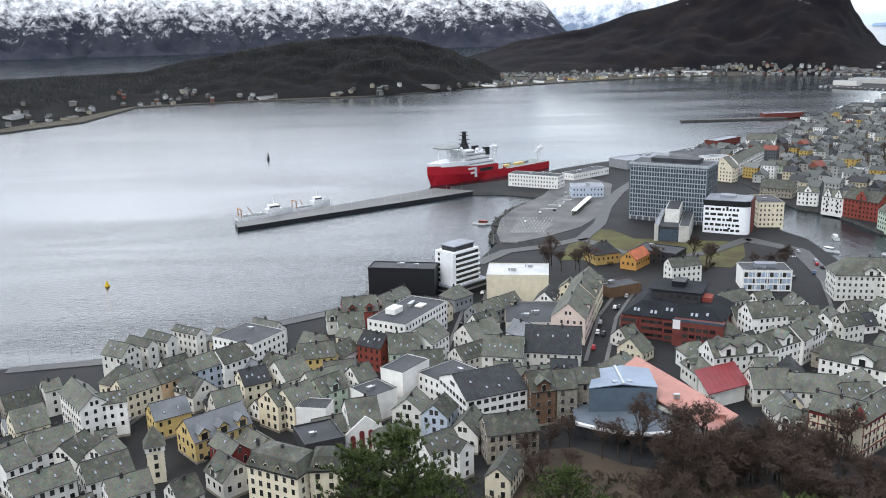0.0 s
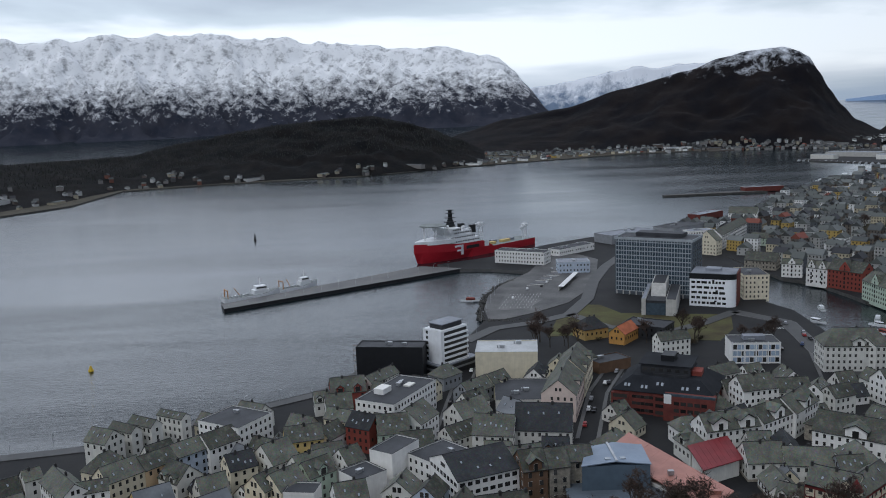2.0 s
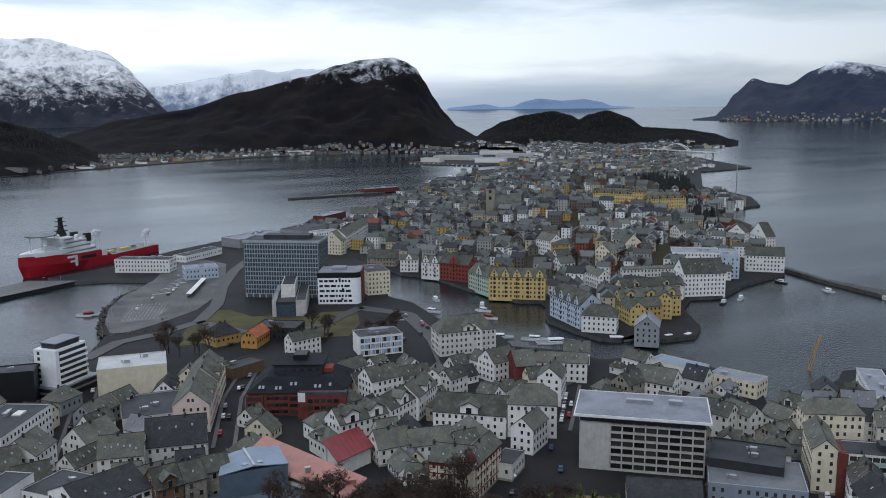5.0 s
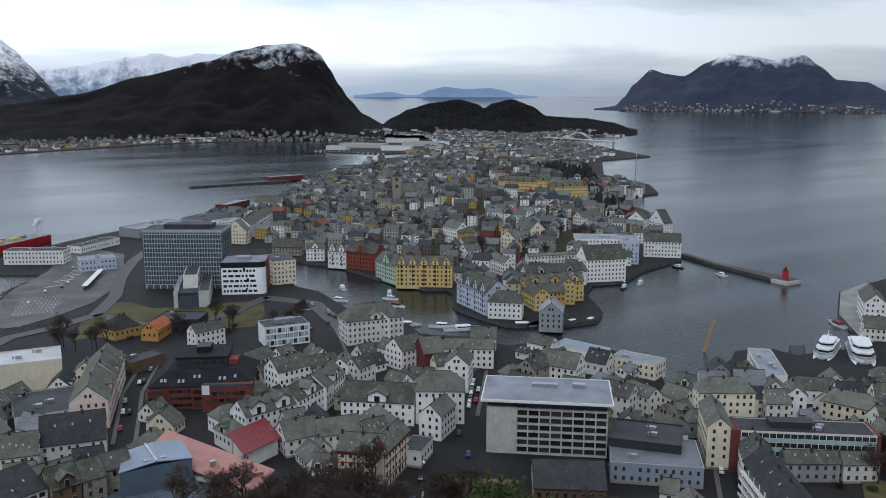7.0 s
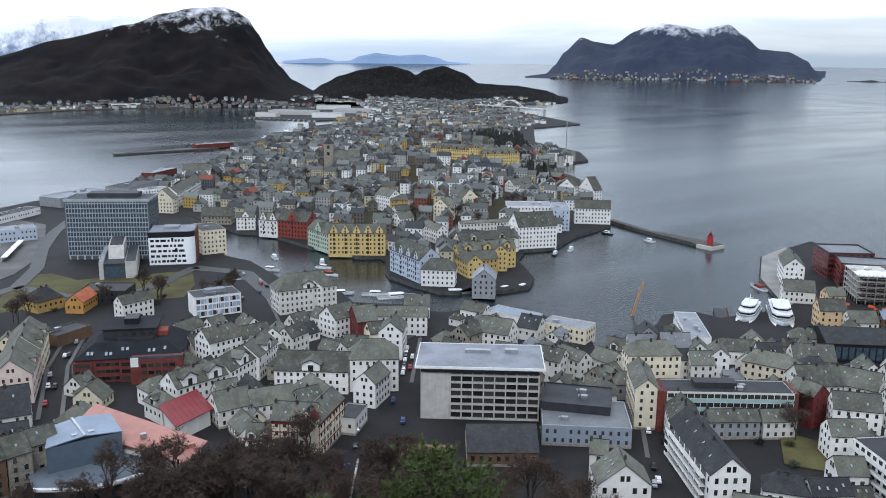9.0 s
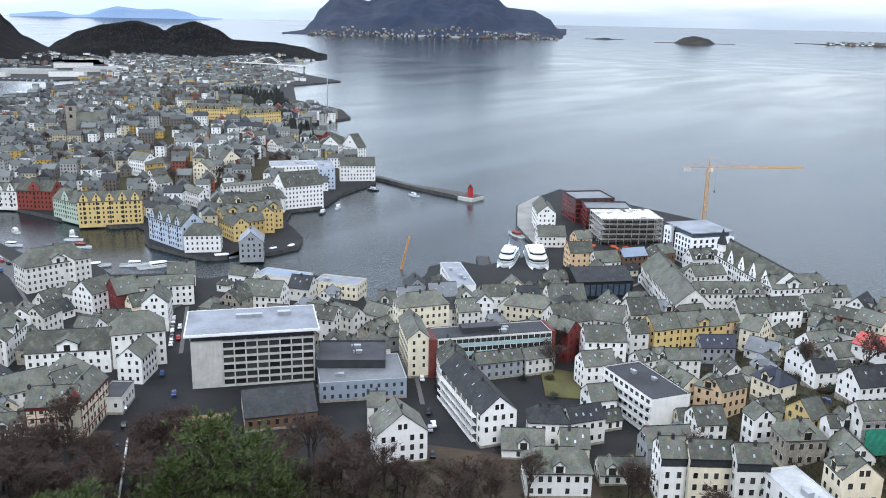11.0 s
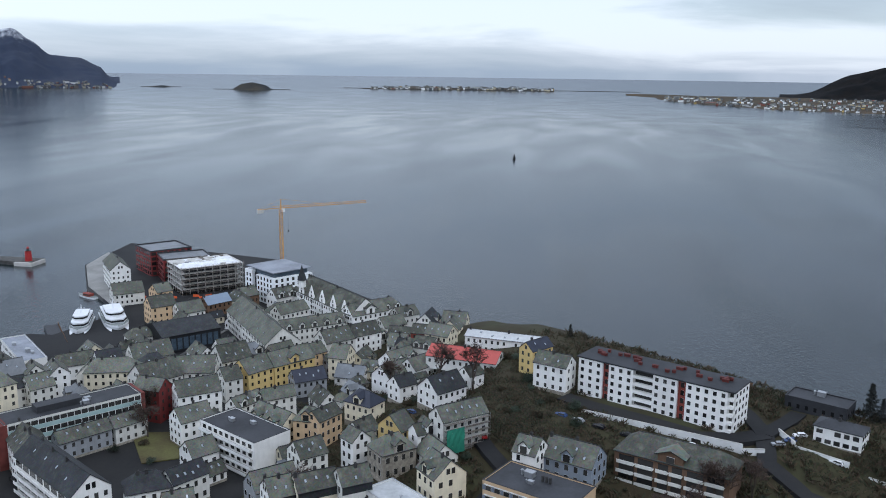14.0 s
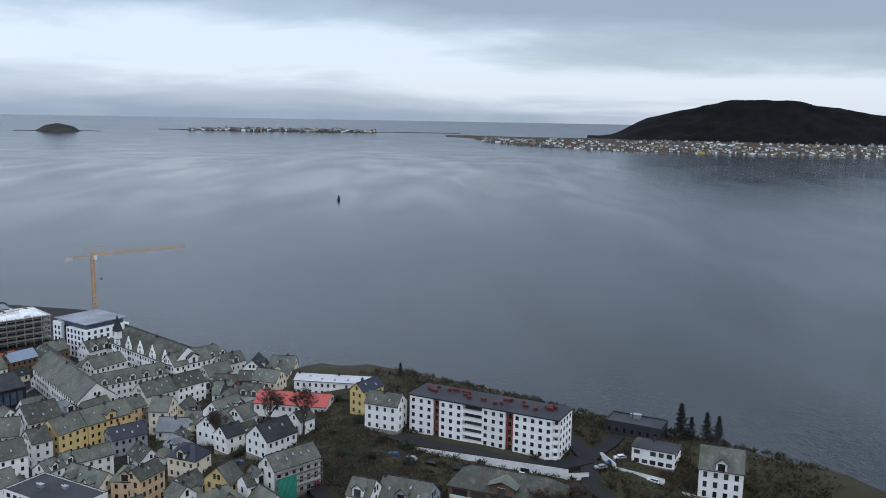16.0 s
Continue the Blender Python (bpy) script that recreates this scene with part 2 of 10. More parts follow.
GRASS = mat("winter_grass", (0.085, 0.085, 0.03), rough=0.95, var=0.6, scale=0.08, fine=1.2, bump=0.8, other=(0.055, 0.035, 0.02))
SCRUB = mat("brown_winter_scrub", (0.055, 0.045, 0.028), rough=0.95, var=0.5, scale=0.06, fine=0.8, bump=1.0, other=(0.028, 0.026, 0.016))


def glass():
    m = bpy.data.materials.new("window_glass")
    m.use_nodes = True
    b = m.node_tree.nodes["Principled BSDF"]
    oi = m.node_tree.nodes.new("ShaderNodeObjectInfo")
    r = m.node_tree.nodes.new("ShaderNodeValToRGB")
    r.color_ramp.elements[0].color, r.color_ramp.elements[1].color = (0.012, 0.0125, 0.013, 1), (0.06, 0.058, 0.054, 1)
    m.node_tree.links.new(oi.outputs["Random"], r.inputs[0]); m.node_tree.links.new(r.outputs[0], b.inputs["Base Color"])
    b.inputs["Roughness"].default_value, b.inputs["Specular IOR Level"].default_value = 0.10, 0.3
    return m


GLASS = glass()


def tint(name, colour, rough=0.4):
    return mat(name, colour, rough=rough, var=0.15, fine=3)


def hill_mat(name, low, mid, snow_from=None, snow_full=None, patch=0.02, snow=(0.80, 0.83, 0.88), streak=(1, 1, 0.35), crest=3.0):
    """Woods and heather below, bare rock above, broken snow over the snow line."""
    m = bpy.data.materials.new(name)
    m.use_nodes = True
    nt = m.node_tree
    b = nt.nodes["Principled BSDF"]
    geo = nt.nodes.new("ShaderNodeNewGeometry")
    sp = nt.nodes.new("ShaderNodeSeparateXYZ"); nt.links.new(geo.outputs["Position"], sp.inputs[0])
    n1 = nt.nodes.new("ShaderNodeTexNoise"); n1.inputs["Scale"].default_value, n1.inputs["Detail"].default_value, n1.inputs["Roughness"].default_value = patch * 0.35, 9, 0.62
    n2 = nt.nodes.new("ShaderNodeTexNoise"); n2.inputs["Scale"].default_value, n2.inputs["Detail"].default_value, n2.inputs["Roughness"].default_value = patch * 0.8, 14, 0.76
    sq = nt.nodes.new("ShaderNodeVectorMath"); sq.operation = "MULTIPLY"; sq.inputs[1].default_value = streak
    nt.links.new(geo.outputs["Position"], sq.inputs[0])
    for n in (n1, n2):
        nt.links.new(sq.outputs[0], n.inputs["Vector"])
    mr = nt.nodes.new("ShaderNodeMapRange"); mr.inputs["From Min"].default_value, mr.inputs["From Max"].default_value = 0.38, 0.62
    nt.links.new(n1.outputs["Fac"], mr.inputs["Value"])
    a = nt.nodes.new("ShaderNodeMix"); a.data_type = "RGBA"
    a.inputs["A"].default_value, a.inputs["B"].default_value = (*low, 1), (*mid, 1)
    nt.links.new(mr.outputs[0], a.inputs["Factor"])
    col = a.outputs["Result"]
    if snow_from is not None:
        h = nt.nodes.new("ShaderNodeMapRange"); h.clamp = False
        h.inputs["From Min"].default_value, h.inputs["From Max"].default_value = snow_from, snow_full
        nt.links.new(sp.outputs["Z"], h.inputs["Value"])
        s1 = nt.nodes.new("ShaderNodeMath"); s1.operation = "MULTIPLY_ADD"; s1.inputs[1].default_value = 3.4; s1.inputs[2].default_value = -1.75
        nt.links.new(n2.outputs["Fac"], s1.inputs[0])
        ad = nt.nodes.new("ShaderNodeMath"); ad.operation = "ADD"
        cap = nt.nodes.new("ShaderNodeMath"); cap.operation = "MINIMUM"; cap.inputs[1].default_value = crest
        nt.links.new(h.outputs[0], cap.inputs[0])
        nt.links.new(cap.outputs[0], ad.inputs[0]); nt.links.new(s1.outputs[0], ad.inputs[1])
        cr = nt.nodes.new("ShaderNodeMapRange"); cr.inputs["From Min"].default_value, cr.inputs["From Max"].default_value = 0.15, 0.95
        nt.links.new(ad.outputs[0], cr.inputs["Value"])
        c = nt.nodes.new("ShaderNodeMix"); c.data_type = "RGBA"; c.inputs["B"].default_value = (*snow, 1)
        nt.links.new(cr.outputs[0], c.inputs["Factor"]); nt.links.new(col, c.inputs["A"])
        col = c.outputs["Result"]
    nt.links.new(col, b.inputs["Base Color"])
    b.inputs["Roughness"].default_value, b.inputs["Specular IOR Level"].default_value = 0.95, 0.1
    bp = nt.nodes.new("ShaderNodeBump"); bp.inputs["Strength"].default_value, bp.inputs["Distance"].default_value = 0.6, 0.25 / patch
    nt.links.new(n2.outputs["Fac"], bp.inputs["Height"]); nt.links.new(bp.outputs[0], b.inputs["Normal"])
    return m


def water():
    m = bpy.data.materials.new("fjord_water")
    m.use_nodes = True
    nt = m.node_tree
    b = nt.nodes["Principled BSDF"]
    b.inputs["Base Color"].default_value = (0.008, 0.015, 0.018, 1)
    b.inputs["Specular IOR Level"].default_value = 0.5
    b.inputs["IOR"].default_value = 1.33
    geo = nt.nodes.new("ShaderNodeNewGeometry")
    # gusts and slicks drawn out in long streaks
    mp = nt.nodes.new("ShaderNodeMapping"); mp.inputs["Rotation"].default_value = (0, 0, 0.5); mp.inputs["Scale"].default_value = (0.0022, 0.009, 1)
    nt.links.new(geo.outputs["Position"], mp.inputs["Vector"])
    n = nt.nodes.new("ShaderNodeTexNoise"); n.inputs["Scale"].default_value, n.inputs["Detail"].default_value, n.inputs["Distortion"].default_value = 1.0, 6, 0.6
    nt.links.new(mp.outputs[0], n.inputs["Vector"])
    r = nt.nodes.new("ShaderNodeMapRange"); r.inputs["From Min"].default_value, r.inputs["From Max"].default_value = 0.35, 0.68
    r.inputs["To Min"].default_value, r.inputs["To Max"].default_value = 0.15, 0.22
    nt.links.new(n.outputs["Fac"], r.inputs["Value"]); nt.links.new(r.outputs[0], b.inputs["Roughness"])
    # small waves: crisp near the town, smoothed out towards the horizon
    far = nt.nodes.new("ShaderNodeVectorMath"); far.operation = "LENGTH"
    nt.links.new(geo.outputs["Position"], far.inputs[0])
    fade = nt.nodes.new("ShaderNodeMapRange"); fade.inputs["From Min"].default_value, fade.inputs["From Max"].default_value = 330, 1100
    fade.inputs["To Min"].default_value, fade.inputs["To Max"].default_value = 2.0, 0.0
    nt.links.new(far.outputs["Value"], fade.inputs["Value"])
    mw = nt.nodes.new("ShaderNodeMapping"); mw.inputs["Rotation"].default_value = (0, 0, 0.5); mw.inputs["Scale"].default_value = (0.22, 0.55, 1)
    nt.links.new(geo.outputs["Position"], mw.inputs["Vector"])
    w = nt.nodes.new("ShaderNodeTexNoise"); w.inputs["Scale"].default_value, w.inputs["Detail"].default_value, w.inputs["Distortion"].default_value = 1.0, 6, 0.8
    nt.links.new(mw.outputs[0], w.inputs["Vector"])
    st = nt.nodes.new("ShaderNodeMapRange"); st.inputs["From Min"].default_value, st.inputs["From Max"].default_value = 0.38, 0.62
    st.inputs["To Min"].default_value, st.inputs["To Max"].default_value = 0.07, 0.26
    nt.links.new(n.outputs["Fac"], st.inputs["Value"])
    mu = nt.nodes.new("ShaderNodeMath"); mu.operation = "MULTIPLY"
    nt.links.new(st.outputs[0], mu.inputs[0]); nt.links.new(fade.outputs[0], mu.inputs[1])
    bp = nt.nodes.new("ShaderNodeBump"); bp.inputs["Distance"].default_value = 1.5
    nt.links.new(mu.outputs[0], bp.inputs["Strength"])
    nt.links.new(w.outputs["Fac"], bp.inputs["Height"]); nt.links.new(bp.outputs[0], b.inputs["Normal"])
    return m


WATER = water()
# ---------------------------------------------------------------- helpers for meshes
def finish(name, bm, material, parent=None, label=""):
    me = bpy.data.meshes.new(name)
    bmesh.ops.recalc_face_normals(bm, faces=bm.faces)
    bm.to_mesh(me)
    bm.free()
    for m in (material if isinstance(material, (list, tuple)) else [material]):
        me.materials.append(m)
    ob = new(name, me)
    if parent is not None:
        ob.parent = parent
    if label:
        ob["label"] = label
    return ob


def part(name, bm, material, parent, label=""):
    return finish(name, bm, material, parent, label)


def thing(name, x, y, z, turn=0.0, label="", category="", group="", kind=""):
    ob = new(name)
    ob.empty_display_size = 0.5
    ob.matrix_basis = Matrix.Translation((x, y, z)) @ Matrix.Rotation(turn, 4, "Z")
    return tagged(ob, label, category, group, kind)


def box(bm, x0, y0, z0, x1, y1, z1, mi=0):
    v = [bm.verts.new(p) for p in ((x0, y0, z0), (x1, y0, z0), (x1, y1, z0), (x0, y1, z0), (x0, y0, z1), (x1, y0, z1), (x1, y1, z1), (x0, y1, z1))]
    for q in ((3, 2, 1, 0), (4, 5, 6, 7), (0, 1, 5, 4), (1, 2, 6, 5), (2, 3, 7, 6), (3, 0, 4, 7)):
        bm.faces.new([v[i] for i in q]).material_index = mi


def kerb_ring(bm, l, s, w, z0, z1):
    """A closed kerb round a rectangle, in one piece."""
    loops = [[bm.verts.new((x, y, z)) for x, y in ((-a, -c), (a, -c), (a, c), (-a, c))] for a, c, z in ((l, s, z0), (l, s, z1), (l - w, s - w, z1), (l - w, s - w, z0))]
    for i in range(4):
        for j in range(4):
            bm.faces.new((loops[i][j], loops[i][(j + 1) % 4], loops[(i + 1) % 4][(j + 1) % 4], loops[(i + 1) % 4][j]))


def prism(bm, pts, z0, z1, mi=0, side=None):
    """An upright prism on a plan outline."""
    lo, hi = [bm.verts.new((x, y, z0)) for x, y in pts], [bm.verts.new((x, y, z1)) for x, y in pts]
    bm.faces.new(hi).material_index = mi
    bm.faces.new(lo[::-1]).material_index = mi
    n = len(pts)
    for i in range(n):
        bm.faces.new((lo[i], lo[(i + 1) % n], hi[(i + 1) % n], hi[i])).material_index = mi if side is None else side


def tube(bm, a, b, ra, rb=None, n=8, mi=0, caps=True):
    a, b = Vector(a), Vector(b)
    rb = ra if rb is None else rb
    d = (b - a).normalized()
    u = d.orthogonal().normalized()
    w = d.cross(u)
    r0 = [bm.verts.new(a + (u * math.cos(k * math.tau / n) + w * math.sin(k * math.tau / n)) * ra) for k in range(n)]
    r1 = [bm.verts.new(b + (u * math.cos(k * math.tau / n) + w * math.sin(k * math.tau / n)) * rb) for k in range(n)]
    for k in range(n):
        bm.faces.new((r0[k], r0[(k + 1) % n], r1[(k + 1) % n], r1[k])).material_index = mi
    if caps:
        bm.faces.new(r0[::-1]).material_index = mi
        bm.faces.new(r1).material_index = mi


def ease(a, b, x):
    t = min(1.0, max(0.0, (x - a) / (b - a)))
    return t * t * (3 - 2 * t)


# ---------------------------------------------------------------- sea, which lifts to the horizon far out
def sea_z(r):
    return 0.0 if r < 2500 else 103.0 * ((r - 2500) / 2400) ** 2


bm = bmesh.new()
rings = [0.0, 150, 400, 800, 1300, 1800, 2300] + [2500 + 70 * k for k in range(36)]
SEG = 120
prev = None
for r in rings:
    if r == 0:
        ring = [bm.verts.new((0, 0, 0))]
    else:
        ring = [bm.verts.new((r * math.sin(k * math.tau / SEG), r * math.cos(k * math.tau / SEG), sea_z(r))) for k in range(SEG)]
    if prev:
        for k in range(SEG):
            if len(prev) == 1:
                bm.faces.new((prev[0], ring[k], ring[(k + 1) % SEG]))
            else:
                bm.faces.new((prev[k], ring[k], ring[(k + 1) % SEG], prev[(k + 1) % SEG]))
    prev = ring
for f in bm.faces:
    f.smooth = True
tagged(finish("water", bm, WATER), "grey rippled fjord water under an overcast sky", "water", kind="structure")


# ---------------------------------------------------------------- ground
def ground_z(x, y):
    r = math.hypot(x, y)
    z = 3.0 + 105.0 * max(0.0, 1 - r / 225) ** 1.35 + 20.0 * ease(25, 8, r)
    z += 21.0 * ease(180, 290, x) * ease(120, 10, y) * ease(432 - 0.75 * max(0.0, 50 - y), 418 - 0.75 * max(0.0, 50 - y), x)
    z += max(0.0, 26.0 * math.exp(-((x - 590) ** 2 + (y - 800) ** 2) / 110 ** 2) - 3)
    z += max(0.0, 15.0 * math.exp(-((x - 470) ** 2 + (y - 640) ** 2) / 100 ** 2) - 3)
    z += max(0.0, 24.0 * math.exp(-((x - 810) ** 2 + (y - 1080) ** 2) / 120 ** 2) - 3)
    return z


def flat_land(name, outline, z, label, top=ASPHALT, side=ROCK):
    b = bmesh.new()
    prism(b, outline, -4.0, z, 0, 1)
    bmesh.ops.triangulate(b, faces=[f for f in b.faces if len(f.verts) > 4])
    return tagged(finish(name, b, [top, side]), label, "ground", kind="structure")


flat_land("ground", [(-1400, 150), (-700, 230), (-191, 348), (-151, 358), (-57, 420), (-39, 454), (-5, 500), (23, 513), (35, 549), (36, 576), (51, 650), (72, 685),
                     (95, 706), (53, 732), (26, 736), (8, 764), (60, 793), (120, 852), (166, 886), (231, 914), (262, 760), (262, 650), (228, 569), (236, 543), (232, 490), (257, 475),
                     (249, 447), (242, 414), (264, 394), (271, 370), (301, 364), (315, 337), (310, 294), (297, 278), (306, 272), (355, 288), (369, 297), (389, 291), (391, 275)]
          + [(441, 263), (459, 286), (487, 316), (542, 352), (622, 362), (592, 231), (479, 113), (446, 102), (438, 58), (402, 5), (353, -60), (315, -110), (284, -152), (250, -200), (230, -320), (100, -700), (-1400, -700)],
          2.6, "wet dark asphalt streets and quays of the town", ASPHALT, PAVE)
# the inner harbour behind the island town, with its mole and basins
INLET = [(950, 2450), (1055, 2420), (1119, 2360), (1163, 2309), (1258, 2394), (1337, 2425), (1423, 2380), (1380, 2257), (1282, 2146), (1217, 2121), (1090, 2166), (1040, 2083), (895, 1926), (816, 1890), (834, 1796), (911, 1705), (984, 1717), (927, 1619), (831, 1578), (818, 1507), (800, 1440), (697, 1475), (679, 1447), (712, 1383), (692, 1335), (625, 1373), (570, 1291)]
flat_land("ground_island", [(231, 914), (262, 760), (271, 644), (285, 627), (288, 606), (291, 579), (292, 560), (298, 545), (296, 533), (305, 514), (318, 507), (316, 496), (299, 470), (293, 456),
                            (294, 428), (297, 406), (307, 399), (318, 403), (322, 393), (330, 387), (350, 385), (367, 399), (391, 443), (417, 465), (441, 458), (486, 482), (543, 497), (620, 591), (733, 766), (784, 831), (874, 848), (940, 930), (988, 1083)]
          + [(1195, 1317), (1351, 1340), (1370, 1380), (1582, 1880), (2222, 2262), (2300, 2600), (1600, 2650), (950, 2600)] + INLET + [(487, 1201), (364, 991)],
          2.4, "asphalt streets and rocky shore of the island town", ASPHALT, ROCK)
flat_land("quay", [(30, 738), (-149, 615), (-155, 632), (-6, 756)], 3.0, "long grey concrete quay reaching into the fjord", PAVE, DARKTRIM)
flat_land("pavement_quay", [(440, 266), (452, 279), (487, 315), (542, 351), (586, 360), (560, 335), (505, 300), (470, 272)], 2.75, "pale concrete quay beside the white warehouses", mat("pale_quay_concrete", (0.24, 0.235, 0.22), rough=0.7, var=0.4, scale=0.08, fine=0.8), DARKTRIM)
flat_land("breakwater", [(505, 1264), (350, 1257), (349, 1265), (480, 1285)], 2.6, "long dark stone breakwater", ROCK, ROCK)
flat_land("harbour_mole", [(557, 514), (546, 462), (540, 404), (540, 392), (555, 392), (555, 404), (551, 462), (563, 512)], 2.8, "low stone mole with a light at its end", ROCK, ROCK)
HARBOURGROUND = mat("wet_gravel", (0.105, 0.102, 0.098), rough=0.7, var=0.55, scale=0.05, fine=0.8, other=(0.040, 0.040, 0.041))
flat_land("pavement_harbour", [(56, 660), (43, 623), (37, 580), (38, 551), (49, 550), (72, 567), (97, 591), (127, 647), (151, 756), (135, 794), (105, 773), (84, 710)], 2.9, "patched grey gravel and asphalt on the filled harbour shore", HARBOURGROUND, ROCK)
flat_land("pavement_parking", [(57, 629), (45, 577), (65, 574), (82, 606)], 2.96, "pale worn asphalt of the marked parking ground", mat("worn_asphalt", (0.125, 0.122, 0.118), rough=0.75, var=0.5, scale=0.08, fine=1.2, other=(0.07, 0.07, 0.07)), PAVE)
flat_land("ground_far_shore", [(-1500, 1150), (-665, 1315), (-596, 1463), (-602, 1733), (-432, 1820), (-143, 1884), (97, 2074), (541, 2325), (830, 2345), (950, 2452), (1200, 2600), (1500, 2900), (200, 2800), (-500, 2200), (-1500, 1900)],
          2.2, "brown heath and gardens along the far shore", SCRUB, ROCK)

flat_land("ground_garden", [(70, 503), (105, 505), (137, 486), (166, 479), (182, 503), (193, 538), (162, 546), (145, 551), (126, 554), (117, 581), (100, 584), (81, 542)], 2.72, "brown and mossy winter gardens between the villas", mat("mossy_garden", (0.075, 0.078, 0.026), rough=0.95, var=0.6, scale=0.06, fine=0.8, bump=0.8, other=(0.050, 0.034, 0.020)), SCRUB)

arc = [(r * math.sin(radians(a)), r * math.cos(radians(a))) for r, a in [(262, 4), (268, 9), (258, 13), (256, 18), (248, 24), (236, 28), (262, 33), (262, 37), (244, 41), (254, 46), (262, 50), (256, 56), (250, 62), (246, 70), (205, 70), (200, 45), (200, 30), (200, 15), (200, 4)]]
flat_land("ground_park", arc, 2.85, "brown winter park with leaf litter under the slope", mat("leaf_litter", (0.060, 0.042, 0.029), rough=0.95, var=0.5, scale=0.08, fine=1.0, bump=0.8, other=(0.035, 0.030, 0.020)), SCRUB)

# lanes on the hillside, by their middle lines
LANES = [([(303, 8), (296, -2), (287, -20), (278, -38), (279, -50), (283, -59)], 7.5, "dark asphalt parking strip before the apartment block"),
         ([(322, -48), (300, -56), (283, -59), (266, -57), (252, -66), (243, -84), (238, -110)], 6.0, "wet asphalt lane down the hillside"),
         ([(283, -59), (296, -69), (304, -74)], 5.5, "wet asphalt drive beside the villas"),
         ([(283, 44), (275, 37), (262, 30), (250, 22), (236, 30)], 5.5, "narrow asphalt lane between the houses")]
HILLROADS = [(a, b) for line, w, l in LANES for a, b in zip(line, line[1:])]


def off_road(x, y, a, b):
    t = max(0, min(1, ((x - a[0]) * (b[0] - a[0]) + (y - a[1]) * (b[1] - a[1])) / ((b[0] - a[0]) ** 2 + (b[1] - a[1]) ** 2)))
    return math.hypot(x - a[0] - t * (b[0] - a[0]), y - a[1] - t * (b[1] - a[1]))


# the hillsides that rise from the flat ground
bm = bmesh.new()
STEP = 8
cells = {}


def hill_vert(i, j):
    if (i, j) not in cells:
        x, y = i * STEP, j * STEP
        z = ground_z(x, y)
        z -= 1.0 * ease(9, 3, min(off_road(x, y, a, b) for a, b in HILLROADS))
        calm = ease(4, 12, min(off_road(x, y, a, b) for a, b in HILLROADS))
        z += calm * (noise.noise((x * 0.05, y * 0.05, 0)) * 1.2 + noise.noise((x * 0.2, y * 0.2, 4)) * 0.5) * ease(4, 10, z)
        cells[(i, j)] = bm.verts.new((x, y, z if z > 3.3 else 2.0))
    return cells[(i, j)]


for i in range(-40, 150):
    for j in range(-60, 170):
        x, y = i * STEP + STEP / 2, j * STEP + STEP / 2
        if ground_z(x, y) > 3.15 and not (x > 445 and y < 420):
            f = bm.faces.new((hill_vert(i, j), hill_vert(i + 1, j), hill_vert(i + 1, j + 1), hill_vert(i, j + 1)))
            f.smooth = True
tagged(finish("ground_hillside", bm, [mat("hillside_scrub_and_grass", (0.030, 0.031, 0.013), rough=0.95, var=0.6, scale=0.05, fine=0.9, bump=1.0, other=(0.030, 0.019, 0.010))]),
       "brown winter scrub and grass on the steep hillside", "ground", kind="structure")


# the lanes themselves, laid on the slope
for line, width, label in LANES:
    m = bmesh.new()
    rows = []
    dense = [Vector(a).lerp(Vector(b), k / 6) for a, b in zip(line, line[1:]) for k in range(6)] + [Vector(line[-1])]
    for i, p in enumerate(dense):
        d = dense[min(len(dense) - 1, i + 2)] - dense[max(0, i - 2)]
        n = Vector((-d.y, d.x)).normalized() * width / 2
        z = ground_z(p.x, p.y) + 0.15
        rows.append([m.verts.new((p.x + n.x, p.y + n.y, z)), m.verts.new((p.x - n.x, p.y - n.y, z))])
    for u, v in zip(rows, rows[1:]):
        m.faces.new((u[0], u[1], v[1], v[0]))
    r = bmesh.ops.extrude_face_region(m, geom=list(m.faces))
    for q in r["geom"]:
        if isinstance(q, bmesh.types.BMVert):
            q.co.z -= 2.5
    tagged(finish("road", m, ASPHALT), label, "road", kind="structure")


# ---------------------------------------------------------------- mountains and islands
def table(rows, a, k):
    for p, q in zip(rows, rows[1:]):
        if p[0] <= a <= q[0]:
            t = (a - p[0]) / (q[0] - p[0])
            s = t * t * (3 - 2 * t)
            return p[k] + (q[k] - p[k]) * (0.5 * t + 0.5 * s)
    return rows[0][k] if a < rows[0][0] else rows[-1][k]


GRIDS = {}


